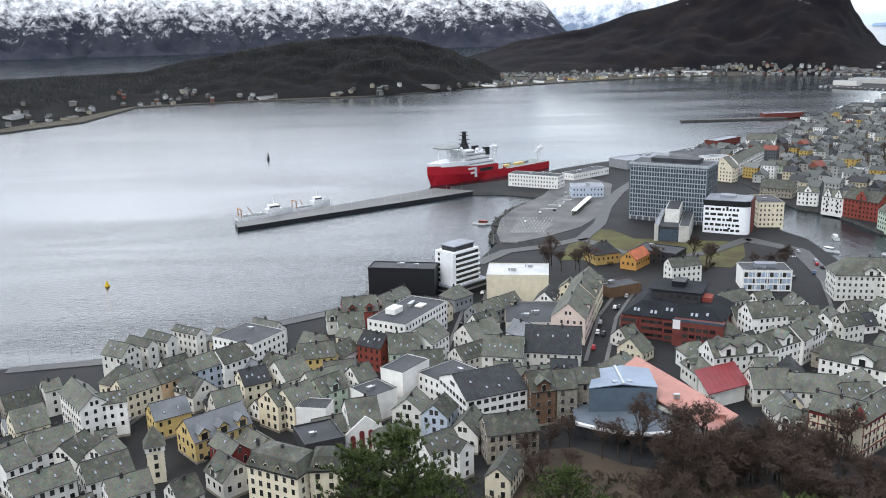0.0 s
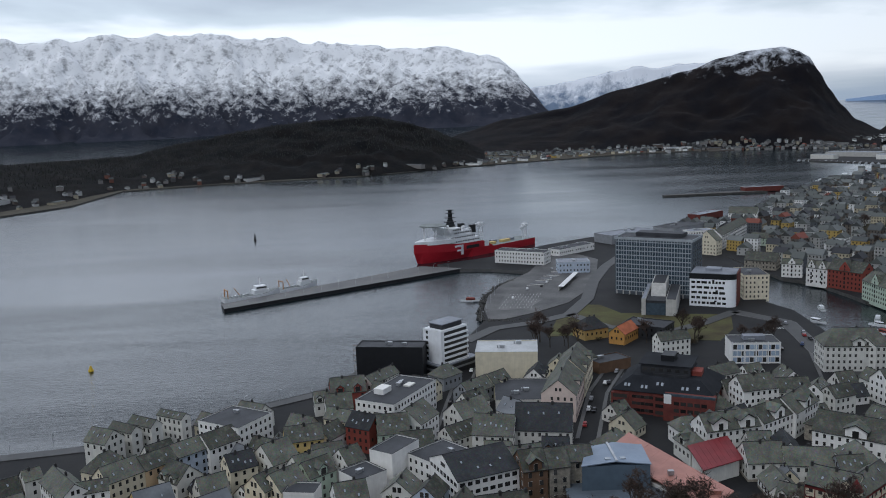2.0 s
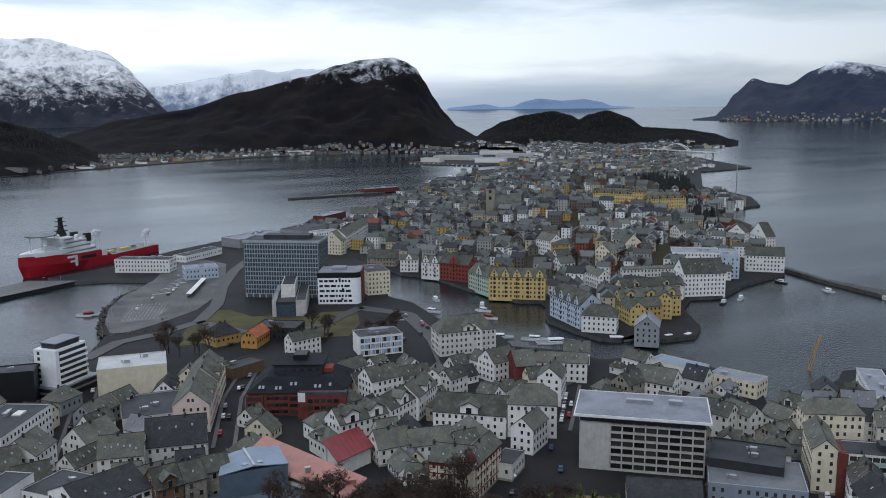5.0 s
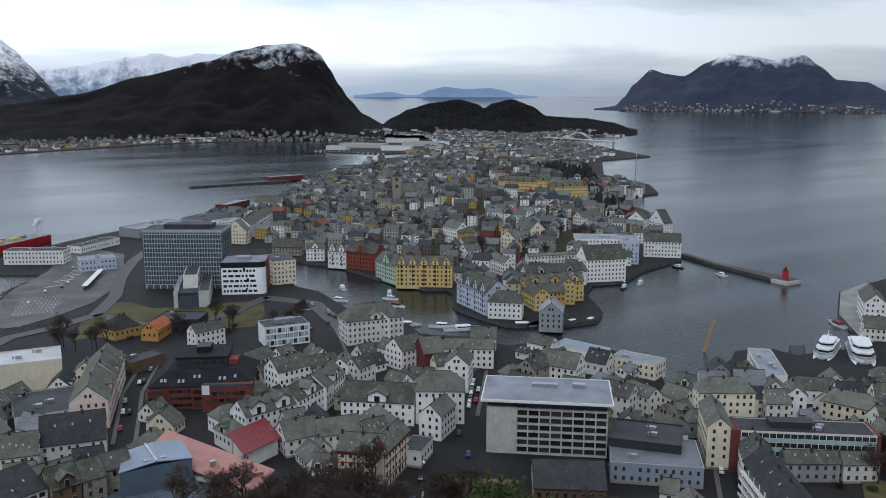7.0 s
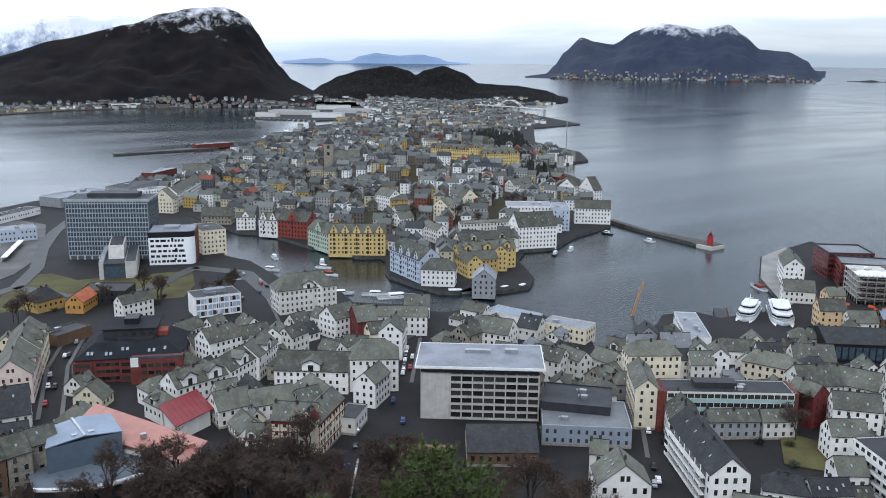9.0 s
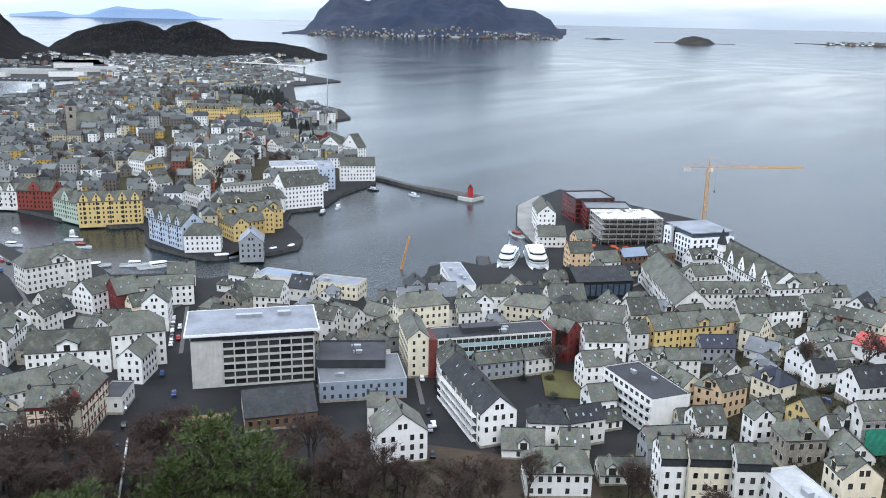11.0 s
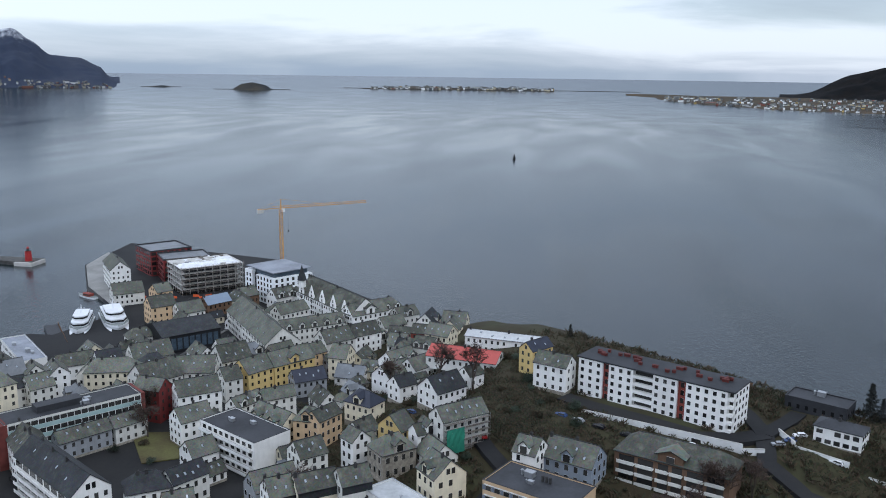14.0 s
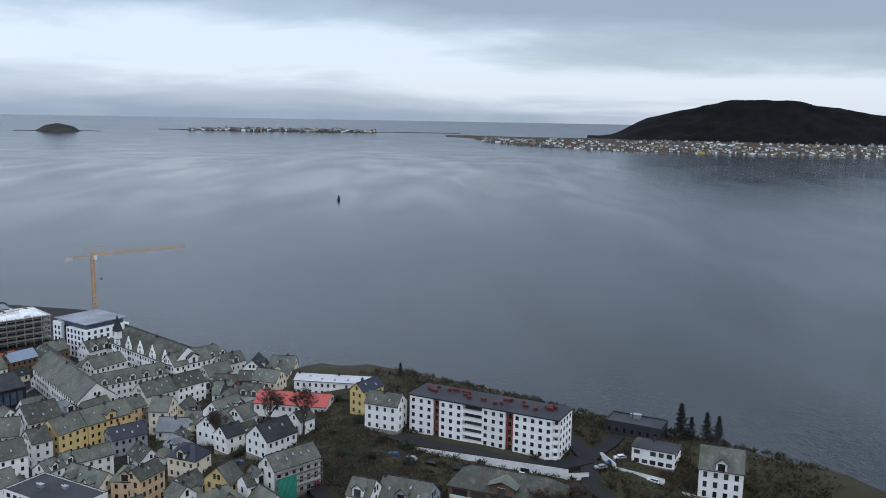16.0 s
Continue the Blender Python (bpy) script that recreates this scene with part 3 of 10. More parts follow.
def massif(name, rows, material, label, rough=0.12, gully=0.02, back=250.0, step=0.25, shape=1.2, seed=0.0, category="mountain", rows_deep=26):
    """Land that rises from its near shore to a crest. rows: bearing in degrees, crest's height, near shore's distance, crest's distance."""
    b = bmesh.new()
    a0, a1 = rows[0][0], rows[-1][0]
    n = int((a1 - a0) / step) + 1
    grid = []
    for i in range(n + 1):
        a = a0 + (a1 - a0) * i / n
        h, rf, rc = table(rows, a, 1), table(rows, a, 2), table(rows, a, 3)
        line = []
        for k in range(rows_deep + 5):
            s = k / rows_deep
            if s <= 1:
                r = rf + (rc - rf) * s
                up = s ** shape * (1 - 0.25 * s * (1 - s))
            else:
                r = rc + back * (s - 1) / (4 / rows_deep)
                up = 1 - 1.2 * (s - 1) / (4 / rows_deep)
            base = sea_z(r) - 1.0
            x, y = r * math.sin(radians(a)), r * math.cos(radians(a))
            q = Vector((x * gully, y * gully, seed))
            rel = noise.fractal(q, 0.9, 2.1, 6) * 0.75 - abs(noise.noise(q * 2.3)) * 0.5
            fade = min(1.0, s * 4) * (0.22 if s > 0.93 else 1.0)
            top = max(h - base, 2.0)
            z = base + top * up + rel * rough * top * fade
            line.append(b.verts.new((x, y, max(z, base if k else base - 2))))
        grid.append(line)
    GRIDS[name] = (a0, a1, n, rows_deep, [[v.co.copy() for v in line] for line in grid])
    for i in range(n):
        for k in range(rows_deep + 4):
            f = b.faces.new((grid[i][k], grid[i + 1][k], grid[i + 1][k + 1], grid[i][k + 1]))
            f.smooth = True
    return tagged(finish(name, b, material), label, category, kind="structure")


def on_massif(name, a, s):
    """The place on a massif at a bearing, and a share of the way from shore to crest."""
    a0, a1, n, deep, g = GRIDS[name]
    u = (a - a0) / (a1 - a0) * n
    i = max(0, min(n - 1, int(u)))
    k = max(0, min(deep - 1, int(s * deep)))
    fu, fk = u - i, s * deep - k
    return g[i][k].lerp(g[i + 1][k], fu).lerp(g[i][k + 1].lerp(g[i + 1][k + 1], fu), fk)


def at(el, r):
    """Height that lies el degrees over the eye's level at the distance r."""
    return EYE + r * math.tan(radians(el))


SNOWY = hill_mat("snowy_mountain", (0.026, 0.030, 0.044), (0.046, 0.048, 0.062), 125, 360, 0.034, snow=(0.93, 0.94, 0.95), streak=(0.8, 0.8, 1.0), crest=0.98)
# rock of the farthest range is paled to blue, haze painted in
HAZYSNOW = hill_mat("hazy_snowy_mountain", (0.13, 0.18, 0.26), (0.20, 0.26, 0.35), 90, 260, 0.02)
DARKHILL = hill_mat("wooded_hill", (0.0045, 0.0045, 0.0065), (0.012, 0.009, 0.0085), 215, 340, 0.03)
WOODHILL = hill_mat("spruce_wood", (0.0035, 0.0042, 0.005), (0.009, 0.0075, 0.0068), None, None, 0.06)
# bare dark rock, tinted blue to paint in the haze over the fjord
HAZEHILL = hill_mat("haze_tinted_mountain", (0.030, 0.040, 0.066), (0.045, 0.053, 0.076), 245, 335, 0.015)
# the pale blue is distance haze, put into the island's base colour
HAZEBLUE = hill_mat("haze_blue_island", (0.24, 0.34, 0.50), (0.26, 0.36, 0.52), None, None, 0.01)
ISLET = hill_mat("heath_islet", (0.030, 0.034, 0.036), (0.060, 0.052, 0.040), None, None, 0.03)

massif("mountain_snowy", [(a, at(e, 4780), 4180, 4780) for a, e in ((-75, 3.5), (-55, 4.6), (-40, 5.0), (-27.5, 5.15), (-23.9, 4.8), (-14.6, 5.17), (-4, 4.28), (1.5, 3.9), (5.1, 3.17), (6.0, 2.3), (6.8, 1.39), (8.2, -0.29), (8.9, -1.1))],
       SNOWY, "long snow-covered mountain ridge across the fjord", rough=0.30, gully=0.006, back=120, step=0.2, shape=1.15, rows_deep=44)
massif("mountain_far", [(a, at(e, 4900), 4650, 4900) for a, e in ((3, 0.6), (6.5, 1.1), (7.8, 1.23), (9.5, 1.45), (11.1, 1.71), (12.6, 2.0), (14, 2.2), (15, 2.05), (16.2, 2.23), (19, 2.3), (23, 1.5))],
       HAZYSNOW, "snowy mountains far behind, paled by painted haze", rough=0.25, gully=0.008, back=50, step=0.15, seed=3.0)
massif("mountain_dark", [(a, at(e, 3000), 2480, 3000) for a, e in ((-2, -2.5), (1.5, -2.0), (2.6, -1.6), (5.5, -0.8), (9.2, -0.24), (13, 0.85), (17, 1.78), (18.8, 2.42), (20.5, 2.8), (22.4, 2.92), (23.3, 2.7), (23.9, 2.34), (24.5, 1.4), (25.1, 0.36), (25.8, -0.6), (26.6, -1.5), (28, -2.2))],
       DARKHILL, "dark steep-sided mountain with a dusting of snow on top", rough=0.10, gully=0.006, step=0.15, shape=1.05, seed=7.0, rows_deep=36)
massif("hill_wooded", [(a, at(e, rc), rf, rc) for a, e, rf, rc in ((-52, -2.9, 1250, 1700), (-40, -2.75, 1350, 1850), (-28.3, -2.36, 1480, 2100), (-23.6, -2.25, 1600, 2150), (-18.7, -2.19, 1850, 2250), (-15.2, -1.5, 1860, 2300), (-11.6, -0.92, 1880, 2350),
                                                                  (-9, -0.6, 1890, 2350), (-6.5, -0.42, 1890, 2350), (-3.5, -0.28, 1900, 2350), (-1.3, -0.7, 1960, 2350), (0.6, -1.3, 2000, 2350), (2, -1.86, 2060, 2350), (4, -2.7, 2150, 2350))],
       WOODHILL, "low dark wooded hill on the near fjord island", rough=0.14, gully=0.012, step=0.2, shape=0.9, seed=11.0, category="hill")
massif("hill_twin", [(a, at(e, 3000), 2720, 3000) for a, e in ((27.5, -2.4), (28.6, -1.7), (29.6, -1.21), (31, -0.8), (32.9, -0.58), (34, -0.85), (34.5, -1.14), (35.1, -0.8), (36.3, -0.54), (37.6, -1.0), (38.6, -1.63), (41, -1.75), (42.8, -2.0), (44.4, -2.55))],
       WOODHILL, "two low rounded wooded hills at the island's tip", rough=0.10, gully=0.012, step=0.12, seed=15.0, category="hill")
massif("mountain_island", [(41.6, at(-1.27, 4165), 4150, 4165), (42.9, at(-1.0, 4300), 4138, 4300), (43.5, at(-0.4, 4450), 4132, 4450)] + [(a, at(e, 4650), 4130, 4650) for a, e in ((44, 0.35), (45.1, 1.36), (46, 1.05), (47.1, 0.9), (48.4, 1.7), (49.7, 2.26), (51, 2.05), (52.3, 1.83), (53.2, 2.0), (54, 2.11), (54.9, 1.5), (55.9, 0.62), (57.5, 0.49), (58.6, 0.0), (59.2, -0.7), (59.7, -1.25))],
       HAZEHILL, "dark island mountain with painted blue haze and a little snow", rough=0.16, gully=0.006, step=0.15, shape=1.0, seed=19.0, rows_deep=36)
massif("islet", [(a, at(e, 4230), 4170, 4230) for a, e in ((60.9, -1.3), (61.4, -1.15), (62.2, -1.08), (62.9, -1.2), (63.3, -1.32))], ISLET, "low bare skerry in the fjord mouth", back=30, step=0.08, rough=0.2, gully=0.03, category="island", rows_deep=10)
massif("islet_round", [(a, at(e, 4120), 4060, 4120) for a, e in ((65.2, -1.5), (66.2, -1.36), (67.0, -0.95), (67.6, -0.85), (68.4, -1.0), (68.9, -1.3), (70, -1.45))], ISLET, "small round heath-covered islet in the fjord", back=40, step=0.08, rough=0.15, gully=0.03, category="island", rows_deep=12)
massif("island_low", [(a, at(e, 4260), 4180, 4260) for a, e in ((73.4, -1.28), (75, -1.12), (78, -1.04), (81, -1.05), (84, -1.0), (86.5, -1.06), (87.6, -1.2), (89.5, -1.18), (91.2, -1.22), (92.5, -1.28))], ISLET, "long low inhabited island on the horizon", back=30, step=0.12, rough=0.2, gully=0.03, category="island", rows_deep=10)
massif("mountain_right", [(a, at(e, 4200), 3800, 4200) for a, e in ((100.8, -1.35), (102.3, -1.0), (104.7, 0.11), (106.8, 0.6), (108.3, 1.0), (109.7, 1.24), (111.5, 1.3), (113, 1.27), (115.5, 0.85), (118.2, 0.44), (121, 0.7), (125, 0.5), (133, 0.0), (140, -0.8))],
       WOODHILL, "dark wooded mountain above a settled shore", rough=0.16, gully=0.008, step=0.2, seed=23.0)
massif("island_settled", [(a, at(e, rc), rf, rc) for a, e, rf, rc in ((91.6, -1.55, 4020, 4060), (94, -1.42, 3820, 4050), (97, -1.35, 3620, 4000), (101, -1.3, 3450, 4000), (106, -1.25, 3380, 4000), (112, -1.2, 3420, 4000), (118, -1.2, 3500, 4000), (126, -1.2, 3520, 4000), (140, -1.4, 3560, 4000))],
       hill_mat("brown_shore", (0.05, 0.045, 0.034), (0.09, 0.068, 0.045), None, None, 0.03), "low brown shore strewn with houses", rough=0.08, gully=0.02, step=0.25, shape=0.9, seed=27.0, category="island")
massif("island_distant", [(a, at(e, 4930), 4900, 4930) for a, e in ((26, -0.3), (28.4, -0.1), (29.5, -0.3), (30.2, -0.26), (31, 0.05), (31.9, 0.23), (33.4, 0.08), (34.8, 0.16), (35.8, 0.0), (36.6, -0.28), (38, -0.36))], HAZEBLUE, "island far out at sea, painted pale blue with haze", back=15, step=0.1, rough=0.05, category="island", rows_deep=6)
# ---------------------------------------------------------------- houses
SHARED = {}


def shared(key, make, materials):
    """One mesh for all alike pieces."""
    if key not in SHARED:
        b = bmesh.new()
        make(b)
        bmesh.ops.recalc_face_normals(b, faces=b.faces)
        me = bpy.data.meshes.new(key)
        b.to_mesh(me)
        b.free()
        for m in materials:
            me.materials.append(m)
        SHARED[key] = me
    return SHARED[key]


def piece(name, key, make, materials, parent, m, label=""):
    ob = new(name, shared(key, make, materials))
    ob.parent = parent
    ob.matrix_basis = m
    if label:
        ob["label"] = label
    return ob


def casement(b, xs, h, frame, depth=0.06):
    """One joined window: a frame with its posts, and panes set back in it."""
    lo, hi = [b.verts.new((x, -0.06, -h)) for x in xs], [b.verts.new((x, -0.06, h)) for x in xs]
    quads = [b.faces.new((lo[i], lo[i + 1], hi[i + 1], hi[i])) for i in range(len(xs) - 1)]
    rim = lo + hi[::-1]
    back = [b.verts.new((v.co.x, 0.03, v.co.z)) for v in rim]
    for i in range(len(rim)):
        b.faces.new((rim[i], back[i], back[(i + 1) % len(rim)], rim[(i + 1) % len(rim)]))
    bmesh.ops.inset_individual(b, faces=quads, thickness=frame, depth=-depth, use_even_offset=True)
    for q in quads:
        q.material_index = 1


def make_window(b):
    casement(b, (-0.62, 0, 0.62), 0.9, 0.085)


def make_wide(b):
    casement(b, (-0.9, 0, 0.9), 0.7, 0.085)


def make_chimney(b):
    box(b, -0.42, -0.32, -1.2, 0.42, 0.32, 1.05)
    box(b, -0.5, -0.4, 1.05, 0.5, 0.4, 1.2)
    tube(b, (-0.18, 0, 1.2), (-0.18, 0, 1.55), 0.12)
    tube(b, (0.18, 0, 1.2), (0.18, 0, 1.5), 0.12)


def make_skylight(b):
    box(b, -0.4, -0.6, -0.05, 0.4, 0.6, 0.12, 0)
    box(b, -0.32, -0.52, 0.12, 0.32, 0.52, 0.14, 1)


def make_vent(b):
    box(b, -1.0, -0.7, 0.0, 1.0, 0.7, 1.1)
    box(b, -1.1, -0.8, 1.1, 1.1, 0.8, 1.25)
    tube(b, (1.8, 0, 0), (1.8, 0, 1.0), 0.25)
    tube(b, (1.8, 0, 1.0), (1.8, 0, 1.2), 0.4, 0.3)


SKYGLASS = mat("roof_window_glass", (0.30, 0.33, 0.36), rough=0.2, var=0.2, spec=0.6)


def gable_roof(b, L, W, z, rise, over=0.45, th=0.22, gover=0.25):
    """Two slabs that meet at the ridge, with fascia boards at their edges."""
    l, s = L / 2 + gover, W / 2 + over
    drop = rise * over / (W / 2)
    for sg in (1, -1):
        a = [(-l, 0, z + rise), (l, 0, z + rise), (l, sg * s, z - drop), (-l, sg * s, z - drop)]
        lo = [b.verts.new(p) for p in a]
        hi = [b.verts.new((p[0], p[1], p[2] + th)) for p in a]
        b.faces.new(hi).material_index = 0
        b.faces.new(lo[::-1]).material_index = 1
        for i in range(4):
            b.faces.new((lo[i], lo[(i + 1) % 4], hi[(i + 1) % 4], hi[i])).material_index = 1
    box(b, -l, -0.13, z + rise + th - 0.12, l, 0.13, z + rise + th + 0.1, 1)


def hip_roof(b, L, W, z, rise, over=0.45, th=0.22):
    l, s = L / 2 + over, W / 2 + over
    r = max(0.3, L / 2 - W * 0.375)
    drop = 0.3
    e = [b.verts.new(p) for p in ((-l, -s, z - drop), (l, -s, z - drop), (l, s, z - drop), (-l, s, z - drop))]
    f = [b.verts.new((v.co.x, v.co.y, v.co.z + th)) for v in e]
    t = [b.verts.new((-r, 0, z + rise + th)), b.verts.new((r, 0, z + rise + th))]
    for i in range(4):
        b.faces.new((e[i], e[(i + 1) % 4], f[(i + 1) % 4], f[i])).material_index = 1
    b.faces.new(e[::-1]).material_index = 1
    for q in ((f[0], f[1], t[1], t[0]), (f[2], f[3], t[0], t[1]), (f[1], f[2], t[1]), (f[3], f[0], t[0])):
        b.faces.new(q).material_index = 0
    box(b, -r - 0.1, -0.12, z + rise + th - 0.15, r + 0.1, 0.12, z + rise + th + 0.08, 1)


def mansard_roof(b, L, W, z, rise, th=0.2):
    l, s, i = L / 2 + 0.35, W / 2 + 0.35, 1.7
    rings = [(l, s, z - 0.2), (l, s, z + th), (l - i, s - i, z + rise), (0.6, 0.2, z + rise + 1.6)]
    vs = [[b.verts.new(p) for p in ((-a, -c, h), (a, -c, h), (a, c, h), (-a, c, h))] for a, c, h in rings]
    b.faces.new(vs[0][::-1]).material_index = 1
    for k in range(3):
        for j in range(4):
            b.faces.new((vs[k][j], vs[k][(j + 1) % 4], vs[k + 1][(j + 1) % 4], vs[k + 1][j])).material_index = 1 if k == 0 else 0
    b.faces.new(vs[3]).material_index = 0


def make_dormer(b):
    """A gabled dormer: cheeks, little roof, front; it looks along -y, with its back sunk in the roof."""
    w, h, d = 0.85, 1.5, 2.9
    v = {}
    for i, y in enumerate((0.0, d)):
        v[i] = [b.verts.new(p) for p in ((-w, y, 0), (w, y, 0), (w, y, h), (0, y, h + 0.8), (-w, y, h))]
    b.faces.new(v[0]).material_index = 0
    for k in range(5):
        b.faces.new((v[0][k], v[0][(k + 1) % 5], v[1][(k + 1) % 5], v[1][k])).material_index = 0
    for sg in (1, -1):
        a = [(0, -0.25, h + 0.86), (sg * (w + 0.2), -0.25, h - 0.1), (sg * (w + 0.2), d, h - 0.1), (0, d, h + 0.86)]
        lo = [b.verts.new(p) for p in a]
        hi = [b.verts.new((p[0], p[1], p[2] + 0.14)) for p in a]
        b.faces.new(hi).material_index = 1
        b.faces.new(lo[::-1]).material_index = 2
        for i in range(4):
            b.faces.new((lo[i], lo[(i + 1) % 4], hi[(i + 1) % 4], hi[i])).material_index = 2


COLOUR_WORD = {"white": "white rendered", "cream": "cream rendered", "pale": "pale grey rendered", "grey": "dark grey", "stone": "rough stone", "yellow": "yellow rendered", "ochre": "ochre", "orange": "apricot",
               "pink": "pale pink", "red": "dark red", "brick": "red brick", "rust": "rust-red", "blue": "pale blue", "green": "pale green", "black": "black clad", "dark": "charcoal clad", "concrete": "grey concrete", "brown": "brown", "amber": "amber boarded", "bluegrey": "blue-grey rendered"}
ROOF_WORD = {"zinc": "a grey zinc roof", "slate": "a lichened grey slate roof", "dslate": "a dark slate roof", "felt": "a dark flat roof", "lfelt": "a pale flat roof", "wfelt": "a white sheet roof", "navy": "a navy tiled roof",
             "rose": "a rose sheet roof", "scarlet": "a red sheet roof", "coral": "a coral-red sheet roof", "tile": "an orange tiled roof", "sky": "a pale blue sheet roof"}
STOREYS = ("one-storey", "two-storey", "three-storey", "four-storey", "five-storey", "six-storey", "tall")
TOWN = []


def slab(root, name, x0, y0, z0, x1, y1, z1, material, label=""):
    b = bmesh.new()
    box(b, x0, y0, z0, x1, y1, z1)
    return part(name, b, material, root, label)


def house(kind, x, y, L, W, bearing, z, wall, rise, colour, roof, dormers=0, lights=0, chimneys=None, facade="grid", attic=False, bands=False, name="", label="", group="houses of the old town", gable=None):
    rnd = random.Random(round(x * 7 + y * 13))
    flat = kind == "f"
    r = math.hypot(x, y)
    near = r < 300
    TOWN.append((x, y, math.hypot(L, W) / 2))
    root = thing(name or ("apartment_block" if flat else "town_house"), x, y, z - 0.4, radians(bearing),
                 label or f"{STOREYS[min(6, max(0, round((wall - 0.6) / 3.1) - 1))]} {COLOUR_WORD[colour]} {'block' if flat else 'house'} with {ROOF_WORD[roof]}",
                 "building" if flat else "house", group)
    h = wall + 0.4
    l, s = L / 2, W / 2
    wm = WALL[colour]
    # walls, with a plinth and a string course
    b = bmesh.new()
    if kind == "g":
        pts = [(-s, -1.5), (s, -1.5), (s, h), (0, h + rise), (-s, h)]
        e0, e1 = [b.verts.new((-l, p, q)) for p, q in pts], [b.verts.new((l, p, q)) for p, q in pts]
        b.faces.new(e0)
        b.faces.new(e1[::-1])
        for i in range(5):
            b.faces.new((e0[i], e0[(i + 1) % 5], e1[(i + 1) % 5], e1[i]))
    else:
        box(b, -l, -s, -1.5, l, s, h)
    part("wall", b, wm, root)
    if r < 330:
        b = bmesh.new()
        box(b, -l - 0.06, -s - 0.06, -1.6, l + 0.06, s + 0.06, 0.9)
        part("plinth", b, WALL["stone"], root)
    # roof
    b = bmesh.new()
    if flat:
        box(b, -l + 0.25, -s + 0.25, h - 0.1, l - 0.25, s - 0.25, h + 0.12, 0)
        part("roof", b, ROOF[roof], root)
        b = bmesh.new()
        kerb_ring(b, l + 0.05, s + 0.05, 0.3, h - 0.5, h + 0.5)
        part("parapet", b, wm, root)
        b = bmesh.new()
        kerb_ring(b, l + 0.1, s + 0.1, 0.4, h + 0.5, h + 0.58)
        part("coping", b, STEEL if roof != "felt" else DARKTRIM, root)
        if L > 12 and W > 9 and roof != "sky":
            for k in range(1 + int(L > 25) + int(L > 40)):
                piece("roof_vent", "roof_vent", make_vent, [STEEL], root, Matrix.Translation((rnd.uniform(-l * 0.6, l * 0.6), rnd.uniform(-s * 0.5, s * 0.5), h + 0.12)) @ Matrix.Scale(rnd.uniform(0.8, 1.4), 4))
    elif kind == "g":
        gable_roof(b, L, W, h, rise)
        part("roof", b, [ROOF[roof], DARKTRIM], root)
    elif kind == "h":
        hip_roof(b, L, W, h, rise)
        part("roof", b, [ROOF[roof], DARKTRIM], root)
    else:
        mansard_roof(b, L, W, h, rise)
        part("roof", b, [ROOF[roof], DARKTRIM], root)
    slope = math.atan2(rise, s) if not flat else 0
    # the long side that looks to the hill
    toward = Vector((-x, -y, 0))
    toward.rotate(Euler((0, 0, -radians(bearing))))
    side = 1 if toward.y > 0 else -1
    if not flat:
        n = chimneys if chimneys is not None else (int(rnd.random() < 0.75) + int(L > 15) if r < 700 else int(rnd.random() < 0.5))
        for k in range(n):
            cx = -l * 0.55 + (k + 0.5) * L * 0.55 / max(1, n) * 2 * 0.9 if n > 1 else rnd.uniform(-l * 0.4, l * 0.4)
            cy = rnd.choice((-1, 1)) * min(0.6, s * 0.2)
            cz = h + rise - abs(cy) / s * rise if kind != "m" else h + rise + 0.8
            if kind == "h":
                cx *= 0.4
            piece("chimney", "chimney", make_chimney, [CHIM], root, Matrix.Translation((cx, cy, cz + 0.3)) @ Matrix.Scale(1.0, 4))
        if kind == "m":
            slope = math.atan2(rise, 1.7)
        for k in range(dormers):
            dx = -l + (k + 0.5) * L / dormers
            inset = -0.12 if kind != "m" else 0.15
            dz = h - 0.75 if kind != "m" else h + 0.4
            dm = Matrix.Translation((dx, side * (s - inset), dz)) @ Matrix.Rotation(math.pi if side > 0 else 0, 4, "Z") @ (Matrix.Diagonal((*gable, 1)) if gable else Matrix.Scale((2.0 if L / dormers > 7 else 1.7 if L / dormers > 4.5 else 1.3) if kind != "m" else 1.0, 4))
            d = piece("dormer", "dormer_" + colour + roof, make_dormer, [wm, ROOF[roof], DARKTRIM], root, dm)
            piece("window", "window", make_window, [TRIM, GLASS], d, Matrix.Translation((0, -0.02, 0.85)) @ Matrix.Diagonal((0.9, 1, 0.8, 1) if not gable else (0.42, 1, 0.62, 1)))
        if not lights and r < 420 and L > 9 and kind == "g":
            lights = rnd.choice((0, 2, 3, 4))
        for k in range(lights):
            f = 0.35 + 0.4 * rnd.random()
            lx = -l * 0.8 + (k + 0.5) * L * 0.8 / lights
            lm = Matrix.Translation((lx, side * s * f, h + rise * (1 - f) + 0.24)) @ Matrix.Rotation(-side * slope, 4, "X")
            piece("skylight", "skylight", make_skylight, [DARKTRIM, SKYGLASS], root, lm)
    if attic:
        b = bmesh.new()
        box(b, -l + 0.02, side * s - 0.12, h - 2.9, l - 0.02, side * s + 0.12, h - 0.1)
        part("attic_cladding", b, ROOF["dslate"], root, "dark slate-hung top storey")
    if bands:
        for z0, z1 in ((h - 1.5, h - 0.15), (h - 4.6, h - 4.2), (3.3, 3.8)):
            b = bmesh.new()
            box(b, -l - 0.1, -s - 0.1, z0, l + 0.1, s + 0.1, z1)
            part("timber_band", b, WALL["red"], root, "dark red timber band")
    if bands == 2:
        cx = l if toward.x > 0 else -l
        b = bmesh.new()
        tube(b, (cx, side * s, 2.5), (cx, side * s, h + 1.6), 1.9, n=8)
        part("corner_bay", b, wm, root, "cream corner bay")
        b = bmesh.new()
        tube(b, (cx, side * s, h + 1.6), (cx, side * s, h + 5.2), 2.2, 0.15, n=8)
